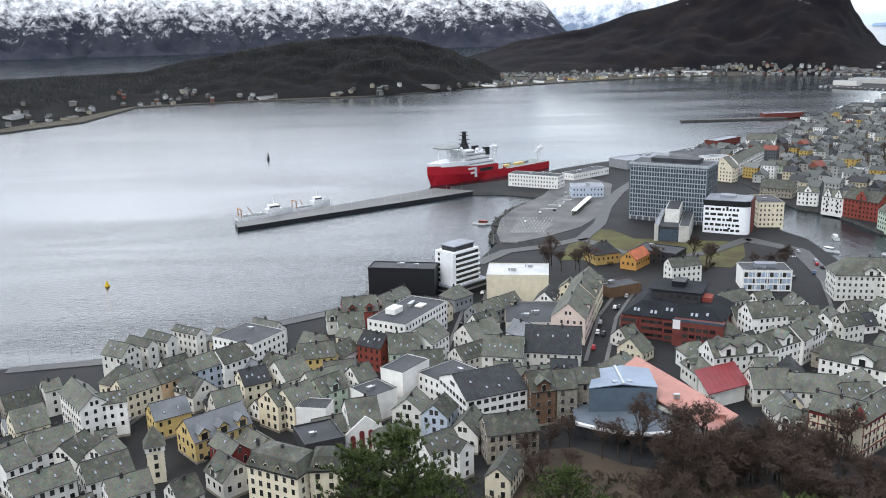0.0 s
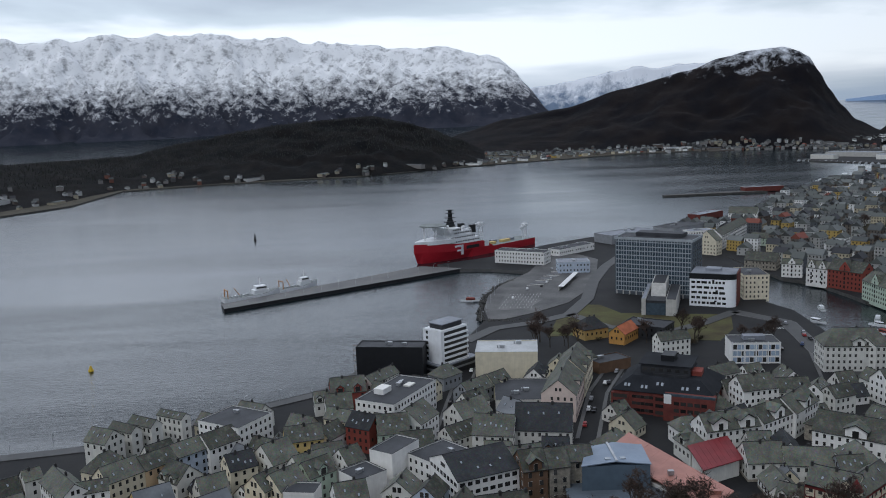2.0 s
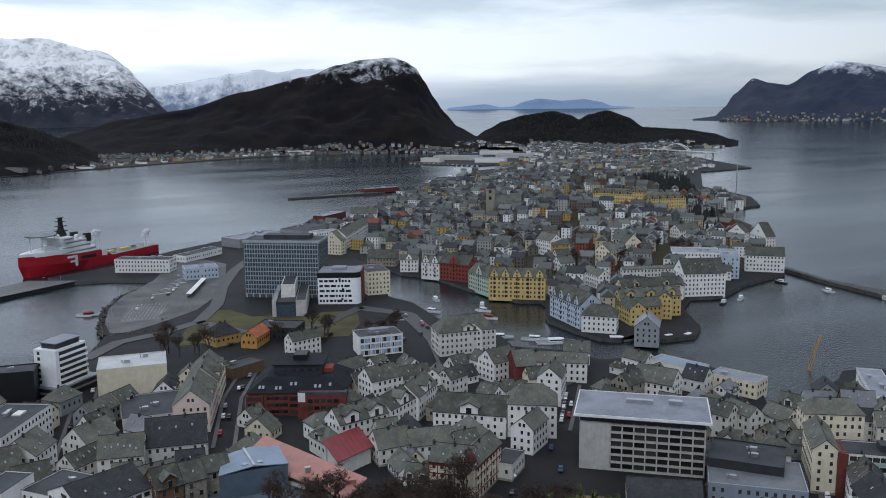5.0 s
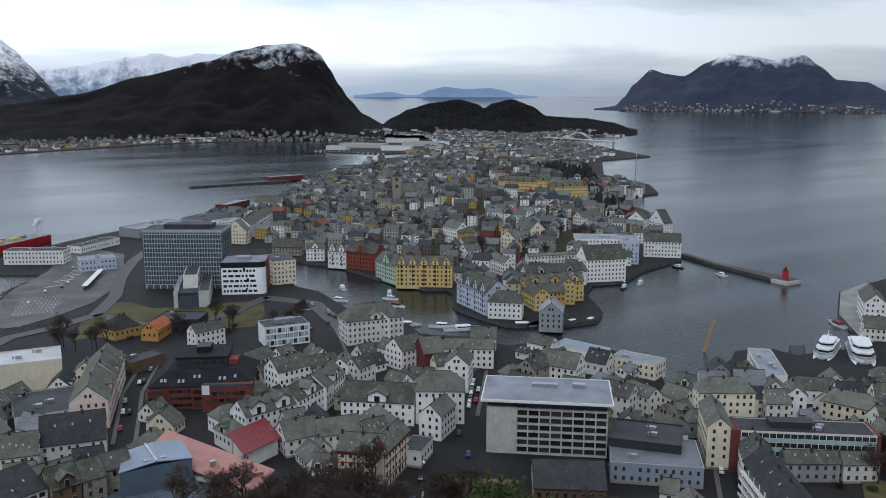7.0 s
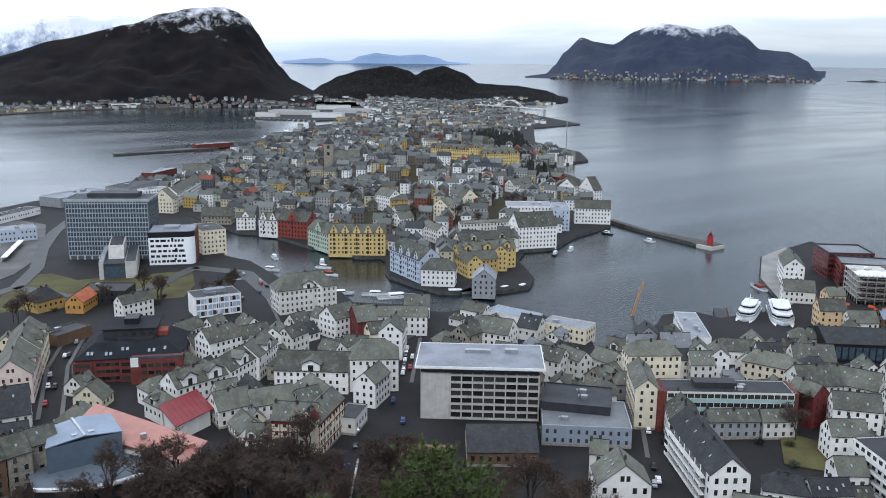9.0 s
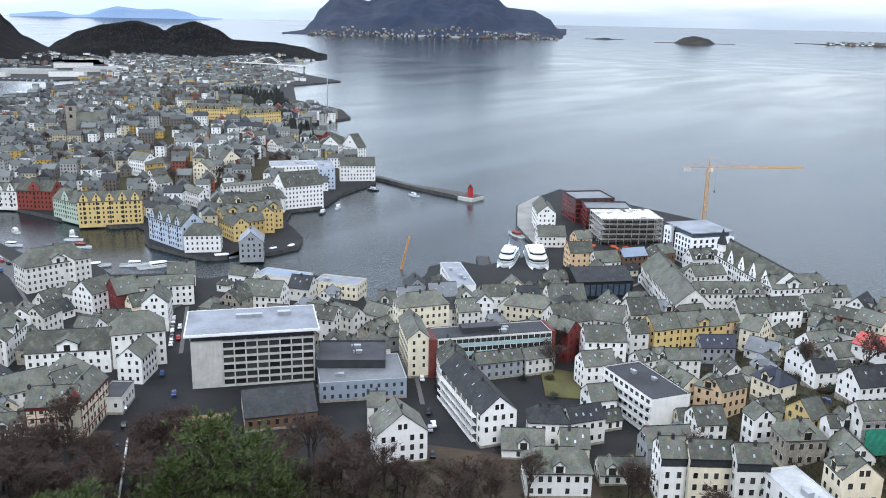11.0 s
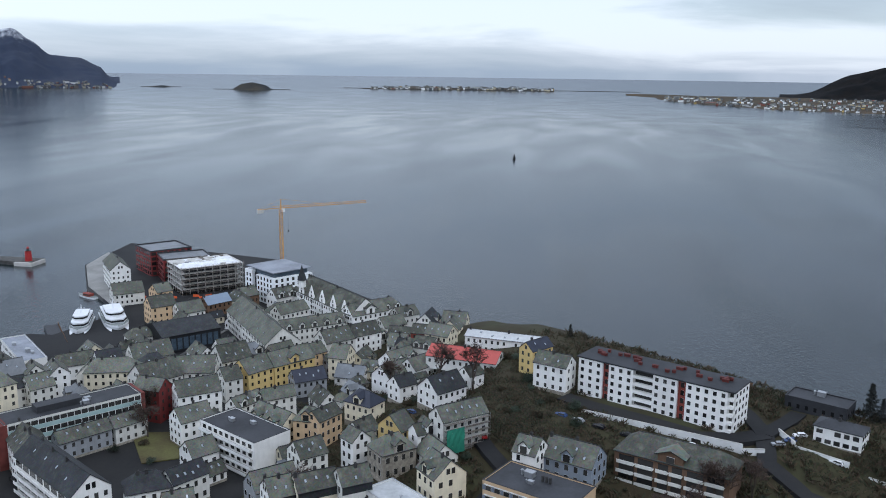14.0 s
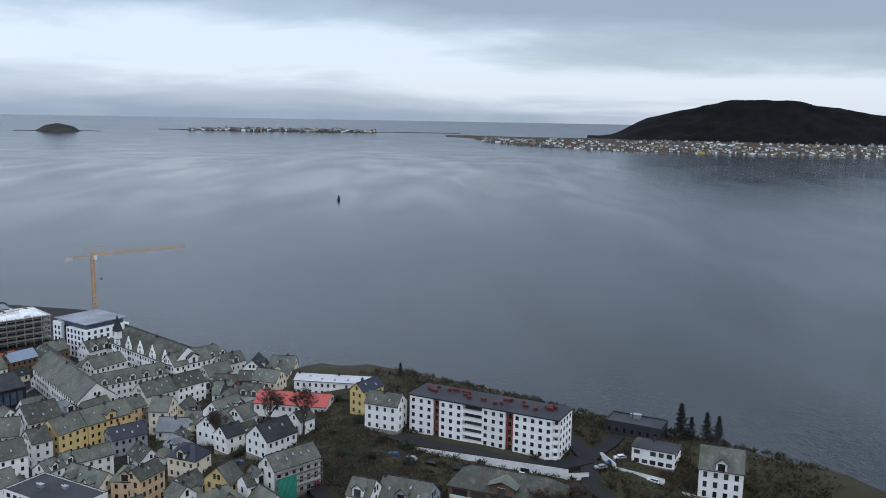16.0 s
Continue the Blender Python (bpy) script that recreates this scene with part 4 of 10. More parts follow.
        part("bay_roof", b, WALL["red"], root, "dark red pointed bay roof")
    if bands:
        for k in range(6):
            for q in (-s - 0.1, s + 0.02):
                b = bmesh.new()
                x0 = -l + k * L / 5
                box(b, x0 - 0.16, q, 0, x0 + 0.16, q + 0.08, h)
                part("timber_post", b, WALL["red"], root, "dark red timber post")
    if r < 270 and not flat:
        b = bmesh.new()
        tube(b, (-l - 0.2, side * (s + 0.5), h - 0.25), (l + 0.2, side * (s + 0.5), h - 0.25), 0.1, n=5)
        part("gutter", b, DARKTRIM, root)
    # windows on the sides that look to the hill
    floors = max(1, int((wall - 0.4) / 3.0))
    fh = (wall - 0.3) / floors
    spots = []
    for sx, sy, length in ((0, side, L), (1 if toward.x > 0 else -1, 0, W)):
        if facade == "none":
            break
        pitch = 2.6
        n = int((length - 1.2) / pitch)
        if n < 1:
            continue
        gap = (length - 0.8) / n
        for q in range(floors):
            zz = 0.4 + fh * q + fh * 0.56
            for k in range(n):
                u = -length / 2 + 0.4 + (k + 0.5) * gap
                if rnd.random() < 0.05:
                    continue
                spots.append((u, sy * (s + 0.03), zz, sx, sy) if sy else (sx * (l + 0.03), u, zz, sx, sy))
        if sx and kind == "g" and rise > 2.6:
            for u in ((-0.9, 0.9) if W > 9 else (0,)):
                spots.append((sx * (l + 0.03), u, h + rise * 0.33, sx, sy))
    kind_w = "wide_window" if facade == "band" else "window"
    maker = make_wide if facade == "band" else make_window
    if near:
        for wx, wy, wz, sx, sy in spots:
            turn = {(0, -1): 0, (0, 1): math.pi, (1, 0): math.pi / 2, (-1, 0): -math.pi / 2}[(sx, sy)]
            piece("window", kind_w + ("_black" if colour == "white" and facade == "band" else ""), maker, [TRIM if colour not in ("white",) else DARKTRIM if facade == "band" else TRIM, GLASS], root, Matrix.Translation((wx, wy, wz)) @ Matrix.Rotation(turn, 4, "Z") @ Matrix.Diagonal((rnd.uniform(0.92, 1.1), 1, rnd.uniform(0.95, 1.1), 1)))
    elif spots:
        b = bmesh.new()
        for wx, wy, wz, sx, sy in spots:
            hx, hy = (0.03, 0.5) if sx else (0.5, 0.03)
            box(b, wx - hx, wy - hy, wz - 0.8, wx + hx, wy + hy, wz + 0.7, 0)
        tagged(part("glazing", b, GLASS, root), kind="stuff")
    return root


# ---------------------------------------------------------------- houses of the town: kind, place, length, width, bearing, ground, wall, roof rise, colours
house("g", -131.5, 330.4, 11.4, 9.9, 153, 3.0, 13.0, 4.1, "pale", "slate", chimneys=0)
house("g", -126.6, 340.6, 13.9, 5.0, 147, 3.0, 13.0, 2.1, "pale", "slate", chimneys=0)
house("g", -120.3, 346.4, 14.3, 5.6, 147, 3.0, 13.0, 2.3, "pale", "slate", chimneys=0)
house("g", -110.7, 354.2, 14.6, 5.0, 149, 3.0, 13.0, 1.7, "pale", "slate", chimneys=0)
house("f", -83.0, 347.1, 22.1, 20.6, 149, 3.0, 13.4, 0.0, "white", "felt", facade="band")
house("g", -116.2, 302.2, 14.6, 11.1, 48, 3.0, 9.9, 4.6, "cream", "slate", lights=3)
house("g", -106.3, 311.8, 13.5, 9.8, 50, 3.0, 9.9, 4.1, "orange", "slate", lights=3)
house("g", -97.3, 322.1, 13.6, 9.6, 46, 3.0, 9.9, 4.0, "blue", "slate", lights=3)
house("g", -87.0, 330.6, 14.2, 11.0, 47, 3.0, 9.9, 4.6, "white", "slate", lights=2)
house("g", -128.8, 285.6, 22.1, 10.0, 130, 3.0, 13.0, 4.2, "white", "slate")
house("g", -118.2, 283.1, 10.1, 6.6, 19, 3.0, 13.0, 2.8, "white", "slate")
house("g", -148.5, 302.9, 6.3, 7.1, 40, 3.0, 9.9, 3.0, "pale", "slate")
house("g", -73.3, 306.4, 10.5, 10.8, 32, 3.0, 9.9, 4.5, "cream", "dslate", lights=4)
house("g", -60.3, 287.6, 9.8, 10.4, 52, 3.0, 9.9, 4.4, "cream", "slate")
house("g", -143.4, 273.2, 10.8, 13.1, 39, 3.0, 9.9, 5.5, "cream", "slate", lights=3)
house("g", -128.5, 256.7, 13.8, 11.9, 37, 3.0, 9.9, 5.0, "white", "slate")
house("g", -135.8, 245.5, 9.2, 11.3, 52, 3.0, 9.9, 4.7, "white", "slate", lights=1)
house("g", -121.3, 256.7, 12.3, 11.3, 74, 3.0, 6.8, 4.7, "pale", "slate")
house("g", -106.3, 243.8, 14.3, 10.9, 37, 3.0, 6.8, 4.6, "white", "slate", lights=3)
house("g", -120.0, 230.7, 17.1, 9.7, 41, 3.0, 9.9, 4.1, "pale", "slate", lights=2)
house("g", -93.1, 227.0, 12.3, 10.3, 33, 3.0, 9.9, 4.3, "white", "slate", lights=1)
house("g", -76.1, 224.2, 7.8, 9.7, 42, 3.0, 9.9, 4.1, "pale", "slate")
house("m", -48.8, 233.6, 18.7, 11.2, 152, 3.0, 13.0, 4.0, "cream", "slate", dormers=4)
house("m", -36.3, 232.8, 8.6, 9.1, 2, 3.0, 13.0, 4.0, "cream", "slate", dormers=2)
house("g", -29.3, 272.9, 10.8, 14.3, 17, 3.0, 9.9, 6.0, "white", "slate")
house("f", -46.4, 281.4, 11.0, 8.5, 170, 3.0, 10.3, 0.0, "white", "felt", facade="none")
house("f", -42.0, 258.7, 13.0, 14.9, 24, 3.0, 10.3, 0.0, "dark", "felt", facade="none")
house("f", -15.5, 308.9, 10.5, 16.9, 145, 3.0, 13.4, 0.0, "white", "felt", facade="none")
house("f", 2.5, 306.4, 19.1, 18.6, 132, 3.0, 10.3, 0.0, "white", "felt")
house("g", -2.5, 274.9, 11.2, 9.4, 70, 3.0, 9.9, 4.0, "blue", "slate")
house("g", -12.1, 279.1, 10.4, 11.1, 73, 3.0, 9.9, 4.6, "pale", "slate")
house("g", -3.4, 250.3, 12.3, 8.9, 37, 3.0, 9.9, 3.7, "white", "slate")
house("g", 2.8, 249.0, 9.3, 6.0, 132, 3.0, 9.9, 2.5, "white", "slate")
house("g", 20.3, 261.5, 17.3, 11.0, 11, 3.0, 9.9, 4.6, "stone", "slate", chimneys=2)
house("g", 17.2, 239.4, 15.0, 7.8, 69, 3.0, 6.8, 3.3, "cream", "slate")
house("g", -40.2, 390.1, 16.0, 13.3, 12, 3.0, 9.9, 5.6, "rust", "slate", dormers=2)
house("g", -25.9, 405.2, 21.5, 7.9, 56, 3.0, 9.9, 3.3, "pale", "slate")
house("g", -8.5, 347.0, 15.0, 15.0, 60, 3.0, 10.5, 5.5, "white", "slate", lights=3)
t = house("f", -16.5, 374.5, 38.0, 19.5, 61, 3.0, 13.2, 0.0, "white", "felt", label="long white corner block with a dark flat roof and roof huts")
slab(t, "roof_hut", -9.0, 1.5, 13.2, -2.0, 6.5, 16.2, WALL["white"])
slab(t, "roof_light", 5.0, -4.0, 13.2, 10.0, -0.5, 14.4, WALL["pale"])
slab(t, "parapet", -19.0, -9.75, 13.2, 19.0, -9.3, 14.0, WALL["white"])
house("g", -39.6, 351.7, 12.2, 8.5, 148, 3.0, 9.9, 3.6, "cream", "slate")
house("g", -28.9, 342.4, 11.9, 10.9, 148, 3.0, 9.9, 4.6, "rust", "dslate", lights=4)
house("g", -17.3, 336.6, 12.6, 14.0, 8, 3.0, 9.9, 5.9, "green", "slate")
house("g", -52.9, 331.6, 14.9, 10.9, 14, 3.0, 9.9, 4.6, "yellow", "slate")
house("g", -60.9, 312.2, 11.8, 14.4, 45, 3.0, 9.9, 6.0, "pale", "slate", lights=1)
house("g", -46.1, 302.4, 13.9, 11.9, 33, 3.0, 9.9, 5.0, "pale", "slate")
house("g", -53.9, 288.1, 11.6, 11.6, 48, 3.0, 9.9, 4.9, "cream", "slate")
house("g", -44.0, 297.3, 11.3, 10.4, 42, 3.0, 9.9, 4.4, "green", "slate", dormers=1)
house("g", -32.7, 307.3, 8.3, 10.4, 40, 3.0, 9.9, 4.4, "white", "slate", lights=1)
house("f", -26.5, 293.4, 12.2, 12.2, 40, 3.0, 10.3, 0.0, "white", "felt", facade="none")
house("g", 24.0, 330.3, 16.2, 14.7, 167, 3.0, 9.9, 6.1, "pale", "slate", lights=6)
house("g", 19.2, 392.0, 17.6, 10.5, 44, 3.0, 6.8, 4.4, "grey", "slate")
house("g", 14.5, 360.1, 16.6, 13.4, 39, 3.0, 6.8, 5.6, "pale", "slate", lights=1)
house("g", 9.9, 335.9, 15.0, 10.1, 37, 3.0, 6.8, 4.2, "pale", "slate", lights=4)
house("f", 41.9, 385.0, 26.6, 30.6, 176, 3.0, 7.2, 0.0, "concrete", "felt", facade="none")
house("f", 39.1, 436.5, 31.7, 22.7, 173, 3.0, 13.4, 0.0, "cream", "wfelt", facade="none")
house("f", -21.0, 438.7, 35.1, 12.9, 170, 3.0, 16.5, 0.0, "black", "felt", facade="none")
house("g", 114.9, 324.2, 23.3, 12.2, 12, 3.0, 10.2, 5.1, "white", "slate", dormers=2, gable=(3.6, 3.0, 2.6))
house("g", 134.7, 332.7, 20.4, 11.8, 33, 3.0, 10.2, 5.0, "white", "slate", dormers=1, gable=(3.6, 3.0, 2.6))
house("g", 149.7, 343.3, 22.0, 12.7, 43, 3.0, 10.2, 5.3, "white", "slate", dormers=1, gable=(3.4, 3.0, 2.6))
house("g", 80.7, 345.3, 9.0, 12.4, 46, 3.0, 3.7, 5.2, "cream", "slate")
house("f", 226.0, 591.7, 17.0, 29.2, 174, 3.0, 16.5, 0.0, "cream", "felt")
house("g", 248.8, 15.8, 7.7, 9.4, 68, 17.3, 9.9, 3.9, "white", "slate", dormers=1)
house("g", 262.8, -98.3, 13.5, 13.0, 69, 20.8, 9.9, 5.5, "white", "slate", dormers=1)
house("g", 346.5, 50.6, 30.7, 15.2, 80, 19.0, 3.7, 3.1, "white", "coral")
house("g", 370.0, 35.7, 36.1, 10.7, 81, 17.5, 6.8, 1.7, "white", "wfelt", lights=5)
house("g", 330.6, 20.2, 12.0, 7.0, 142, 23.5, 9.9, 2.9, "yellow", "navy")
house("g", 311.9, 11.9, 13.4, 8.6, 67, 24.0, 9.9, 3.6, "white", "slate")
house("g", 396.2, 79.5, 9.4, 8.2, 86, 9.4, 6.8, 3.4, "rust", "slate")
house("g", 386.0, 68.4, 12.3, 10.1, 71, 12.5, 6.8, 4.2, "cream", "slate")
house("g", 382.4, 80.6, 17.2, 7.1, 75, 9.1, 3.7, 3.0, "dark", "dslate")
house("g", 338.1, 142.8, 14.1, 11.9, 150, 3.0, 9.9, 5.0, "yellow", "slate")
house("g", 352.3, 132.3, 21.0, 11.8, 143, 3.0, 9.9, 5.0, "yellow", "slate", dormers=1, gable=(2.6, 3.0, 2.0))
house("g", 365.9, 124.3, 7.7, 9.0, 146, 3.0, 9.9, 3.8, "orange", "slate")
house("g", 361.9, 109.9, 8.5, 11.6, 85, 3.5, 9.9, 4.9, "cream", "slate")
house("g", 339.8, 118.7, 14.2, 9.2, 129, 3.0, 6.8, 3.9, "grey", "navy")
house("g", 386.5, 120.8, 16.0, 11.9, 137, 3.0, 9.9, 5.0, "pale", "slate")
house("g", 397.7, 110.1, 15.3, 11.0, 138, 3.5, 9.9, 4.6, "white", "slate")
house("g", 425.6, 116.7, 21.9, 12.1, 138, 3.0, 13.0, 5.1, "white", "slate", dormers=1, gable=(3, 3.0, 2.4))
house("g", 399.8, 163.6, 67.3, 17.1, 39, 3.0, 9.9, 7.2, "pale", "slate", lights=6)
house("g", 406.2, 139.5, 33.8, 10.0, 131, 3.0, 9.9, 4.2, "pale", "slate", dormers=5)
house("g", 429.2, 159.2, 18.8, 9.5, 147, 3.0, 9.9, 4.0, "pale", "slate")
house("g", 494.8, 299.2, 32.5, 11.9, 39, 3.0, 13.0, 5.0, "white", "slate")
house("g", 457.4, 270.9, 17.4, 12.6, 132, 3.0, 6.8, 5.3, "pale", "slate")
house("g", 453.1, 246.9, 9.9, 9.6, 148, 3.0, 9.9, 4.0, "orange", "slate")
house("g", 424.8, 232.3, 13.8, 11.7, 138, 3.0, 9.9, 4.9, "orange", "slate")
house("g", 427.4, 217.1, 14.3, 11.8, 142, 3.0, 6.8, 4.9, "pale", "slate")
house("g", 447.5, 210.5, 15.5, 9.3, 147, 3.0, 6.8, 3.9, "brown", "sky")
house("f", 347.2, 260.4, 42.1, 11.0, 48, 3.0, 7.2, 0.0, "white", "lfelt")
house("h", 278.9, 228.7, 22.1, 11.2, 147, 3.0, 16.1, 4.7, "cream", "slate")
house("g", 297.6, 228.1, 6.5, 8.9, 142, 3.0, 9.9, 3.7, "pale", "dslate")
house("g", 300.5, 219.9, 10.0, 10.8, 144, 3.0, 9.9, 4.5, "pale", "slate")
house("g", 309.6, 217.5, 13.0, 7.8, 45, 3.0, 13.0, 3.3, "white", "slate")
house("h", 324.5, 201.0, 21.6, 11.0, 109, 3.0, 9.9, 4.6, "cream", "slate")
house("g", 354.5, 200.3, 18.2, 13.5, 136, 3.0, 6.8, 5.7, "pale", "slate")
house("g", 320.4, 179.1, 17.2, 15.0, 148, 3.0, 9.9, 6.3, "pale", "slate")
house("g", 332.5, 166.8, 17.6, 13.2, 107, 3.0, 9.9, 5.5, "pale", "slate")
house("g", 300.6, 169.5, 11.9, 8.7, 83, 3.0, 13.0, 3.7, "red", "slate")
house("g", 301.2, 151.1, 16.7, 11.2, 130, 3.0, 13.0, 4.7, "white", "slate")
house("g", 351.0, 158.6, 14.3, 13.8, 138, 3.0, 9.9, 5.8, "pale", "slate")
house("g", 325.9, 148.4, 7.9, 10.0, 137, 3.0, 9.9, 4.2, "pale", "slate")
house("g", 252.2, 210.3, 25.4, 8.6, 49, 3.0, 16.1, 3.6, "cream", "slate")
house("g", 266.2, 179.1, 19.3, 7.6, 147, 3.0, 6.8, 3.2, "grey", "slate")
house("g", 280.1, 169.5, 12.8, 7.9, 149, 3.0, 6.8, 3.3, "pale", "slate")
house("g", 283.1, 144.6, 12.9, 10.0, 142, 3.0, 9.9, 4.2, "white", "slate")
house("g", 300.3, 130.7, 13.4, 7.3, 154, 3.0, 9.9, 3.1, "pale", "slate", dormers=2)
house("g", 285.8, 112.5, 18.0, 11.5, 61, 3.3, 9.9, 4.8, "cream", "slate", dormers=2)
house("g", 309.6, 121.1, 13.3, 7.8, 131, 3.0, 9.9, 3.3, "pale", "slate")
house("g", 378.4, 464.1, 43.2, 11.2, 165, 3.0, 13.0, 4.7, "cream", "slate", dormers=2)
house("g", 356.8, 438.1, 41.7, 11.0, 164, 3.0, 13.0, 4.6, "yellow", "slate", dormers=3, gable=(3.0, 3.0, 2.4))
house("g", 365.9, 432.5, 21.0, 9.1, 52, 3.0, 13.0, 3.8, "yellow", "slate")
house("g", 346.5, 427.3, 17.5, 10.9, 168, 3.0, 9.9, 4.6, "ochre", "slate")
house("g", 316.7, 388.1, 16.8, 13.7, 48, 3.0, 9.9, 5.8, "grey", "lfelt")
house("g", 431.3, 472.8, 30.7, 21.2, 160, 3.0, 16.1, 8.9, "white", "slate", lights=5)
house("g", 417.1, 510.5, 43.9, 5.0, 161, 3.0, 13.0, 1.7, "pale", "slate", lights=6)
house("f", 489.4, 542.6, 37.4, 25.9, 143, 5.3, 13.4, 0.0, "white", "lfelt", facade="band")
house("f", 500.6, 515.6, 13.4, 37.7, 140, 3.0, 16.5, 0.0, "blue", "lfelt")
house("g", 404.4, 630.3, 20.0, 12.6, 95, 9.7, 13.0, 5.3, "white", "slate")
house("g", 380.4, 571.5, 14.1, 11.1, 4, 4.2, 9.9, 4.7, "white", "slate")
house("g", 422.4, 572.5, 14.0, 12.9, 27, 7.6, 13.0, 5.4, "cream", "slate")
house("h", 213.5, 420.3, 32.6, 16.9, 171, 3.0, 13.0, 7.1, "pale", "slate", dormers=1, gable=(3.2, 3.0, 2.2))
house("g", 221.3, 421.6, 22.2, 9.5, 59, 3.0, 13.0, 4.0, "pale", "slate")
house("g", 206.3, 368.6, 14.8, 12.8, 11, 3.0, 9.9, 5.4, "white", "slate", lights=2)
house("g", 213.9, 357.9, 10.4, 14.8, 169, 3.0, 9.9, 6.2, "red", "slate", lights=2)
house("g", 233.1, 351.8, 26.6, 9.3, 144, 3.0, 9.9, 3.9, "white", "slate", lights=4)
house("g", 212.2, 327.4, 16.4, 11.0, 49, 3.0, 13.0, 4.6, "white", "slate")
house("g", 256.3, 305.7, 19.1, 13.6, 119, 3.0, 9.9, 5.7, "pale", "slate", lights=3)
house("f", 287.9, 327.4, 27.1, 11.1, 108, 3.0, 7.2, 0.0, "pale", "sky", facade="none")
house("f", 298.4, 297.8, 23.5, 12.8, 112, 3.0, 7.2, 0.0, "cream", "lfelt", facade="band")
house("g", 243.0, 309.5, 13.0, 10.5, 14, 3.0, 9.9, 4.4, "stone", "slate")
house("g", 251.4, 261.8, 15.2, 10.2, 109, 3.0, 9.9, 4.3, "pale", "slate", lights=4)
house("g", 260.4, 256.7, 15.6, 7.9, 91, 3.0, 9.9, 3.3, "pale", "slate")
house("g", 139.8, 360.4, 17.0, 12.0, 11, 3.0, 13.0, 5.1, "white", "slate", lights=2)
house("g", 157.6, 364.5, 15.3, 10.7, 1, 3.0, 9.9, 4.5, "pale", "slate")
house("g", 168.3, 361.4, 12.8, 8.4, 53, 3.0, 9.9, 3.5, "white", "slate")
house("g", 173.8, 354.2, 11.8, 9.2, 21, 3.0, 9.9, 3.9, "pale", "slate", lights=2)
house("g", 119.7, 299.5, 14.1, 12.8, 178, 3.0, 6.8, 5.4, "pale", "slate")
house("g", 134.2, 294.4, 17.1, 11.5, 169, 3.0, 6.8, 4.8, "pale", "slate")
house("g", 146.3, 287.6, 10.0, 9.3, 1, 3.0, 6.8, 3.9, "grey", "slate")
house("h", 81.5, 351.5, 11.0, 8.6, 37, 3.0, 3.7, 3.6, "cream", "slate")
house("g", 49.3, 292.3, 11.4, 9.7, 4, 3.0, 13.0, 4.1, "stone", "slate", lights=1)
house("g", 136.1, 391.0, 15.0, 8.9, 23, 3.0, 9.9, 3.7, "pale", "slate")
house("g", 130.3, 453.5, 18.0, 8.9, 14, 3.0, 9.9, 3.7, "pale", "slate")
house("g", 536.7, 513.5, 30.1, 14.0, 138, 3.0, 13.0, 6.0, "white", "slate")
house("g", 625.4, 632.8, 10.0, 17.1, 23, 3.0, 9.9, 7.3, "white", "slate")
house("g", 629.6, 606.2, 10.0, 27.8, 167, 3.0, 9.9, 11.8, "white", "slate")
house("g", 662.0, 691.1, 20.8, 10.0, 97, 6.7, 6.8, 4.2, "rust", "slate")
house("g", 408.8, 638.3, 15.3, 9.0, 162, 10.1, 13.0, 3.8, "white", "slate")
house("g", 407.9, 621.5, 16.4, 9.0, 171, 9.6, 9.9, 3.8, "ochre", "slate")
house("g", 393.0, 593.3, 13.0, 9.0, 174, 6.3, 9.9, 3.8, "white", "slate")
house("g", 592.5, 735.7, 20.8, 9.0, 150, 17.7, 6.8, 3.8, "white", "navy")
house("g", 581.8, 693.8, 17.6, 9.0, 178, 9.8, 9.9, 3.8, "white", "slate")
house("g", 581.4, 659.9, 29.6, 12.0, 8, 5.6, 9.9, 5.1, "white", "slate")
house("g", 517.4, 699.3, 15.1, 9.0, 120, 12.6, 6.8, 3.8, "cream", "tile")
house("g", 460.0, 590.1, 9.0, 17.7, 89, 11.0, 9.9, 7.5, "cream", "slate")
house("g", 469.7, 582.7, 11.4, 8.0, 0, 10.3, 6.8, 3.4, "rust", "slate")
house("g", 347.5, 934.6, 30.2, 14.0, 150, 3.0, 13.0, 6.0, "white", "slate")
house("g", 252.4, 760.6, 10.0, 19.0, 42, 3.0, 13.0, 8.1, "cream", "slate")
house("g", 290.7, 820.6, 94.3, 12.0, 56, 3.0, 13.0, 5.1, "white", "slate")
house("g", 317.1, 795.8, 26.2, 10.0, 135, 3.0, 6.8, 4.2, "green", "slate")
house("g", 271.3, 686.8, 24.8, 14.0, 145, 3.0, 6.8, 6.0, "stone", "slate")
house("f", 267.2, 838.4, 26.7, 14.0, 14, 3.0, 9.9, 0.0, "white", "lfelt")
house("g", 337.7, 430.8, 22.3, 10.0, 76, 3.0, 9.9, 4.2, "yellow", "slate")
house("g", 380.7, 528.3, 26.4, 9.0, 83, 3.0, 9.9, 3.8, "white", "slate")
house("g", 284.3, 185.6, 19.9, 12.0, 157, 3.0, 9.9, 5.1, "pale", "slate")
house("g", -79.3, 271.1, 21.2, 13.4, -138, 3.0, 7.5, 5.7, "yellow", "zinc", dormers=3, chimneys=1)
house("g", -98.9, 284.2, 12.8, 10.3, -145, 3.0, 7.5, 4.4, "yellow", "zinc", chimneys=0)
house("g", -69.8, 253.1, 13.2, 7.1, 133, 3.0, 9, 3.0, "red", "slate", lights=1, chimneys=1)
house("g", 13.1, 290.4, 23.7, 23.7, -157, 3.0, 13, 5.3, "white", "dslate", facade='band', chimneys=0, lights=0)
house("g", 32.8, 287.6, 8.9, 12.4, -168, 3.0, 13, 5.3, "brown", "slate", dormers=1, gable=(2.6, 3, 2.2), chimneys=1)
house("g", 41.6, 288.9, 7.5, 11.5, -169, 3.0, 13, 4.9, "stone", "slate", lights=1, chimneys=1)
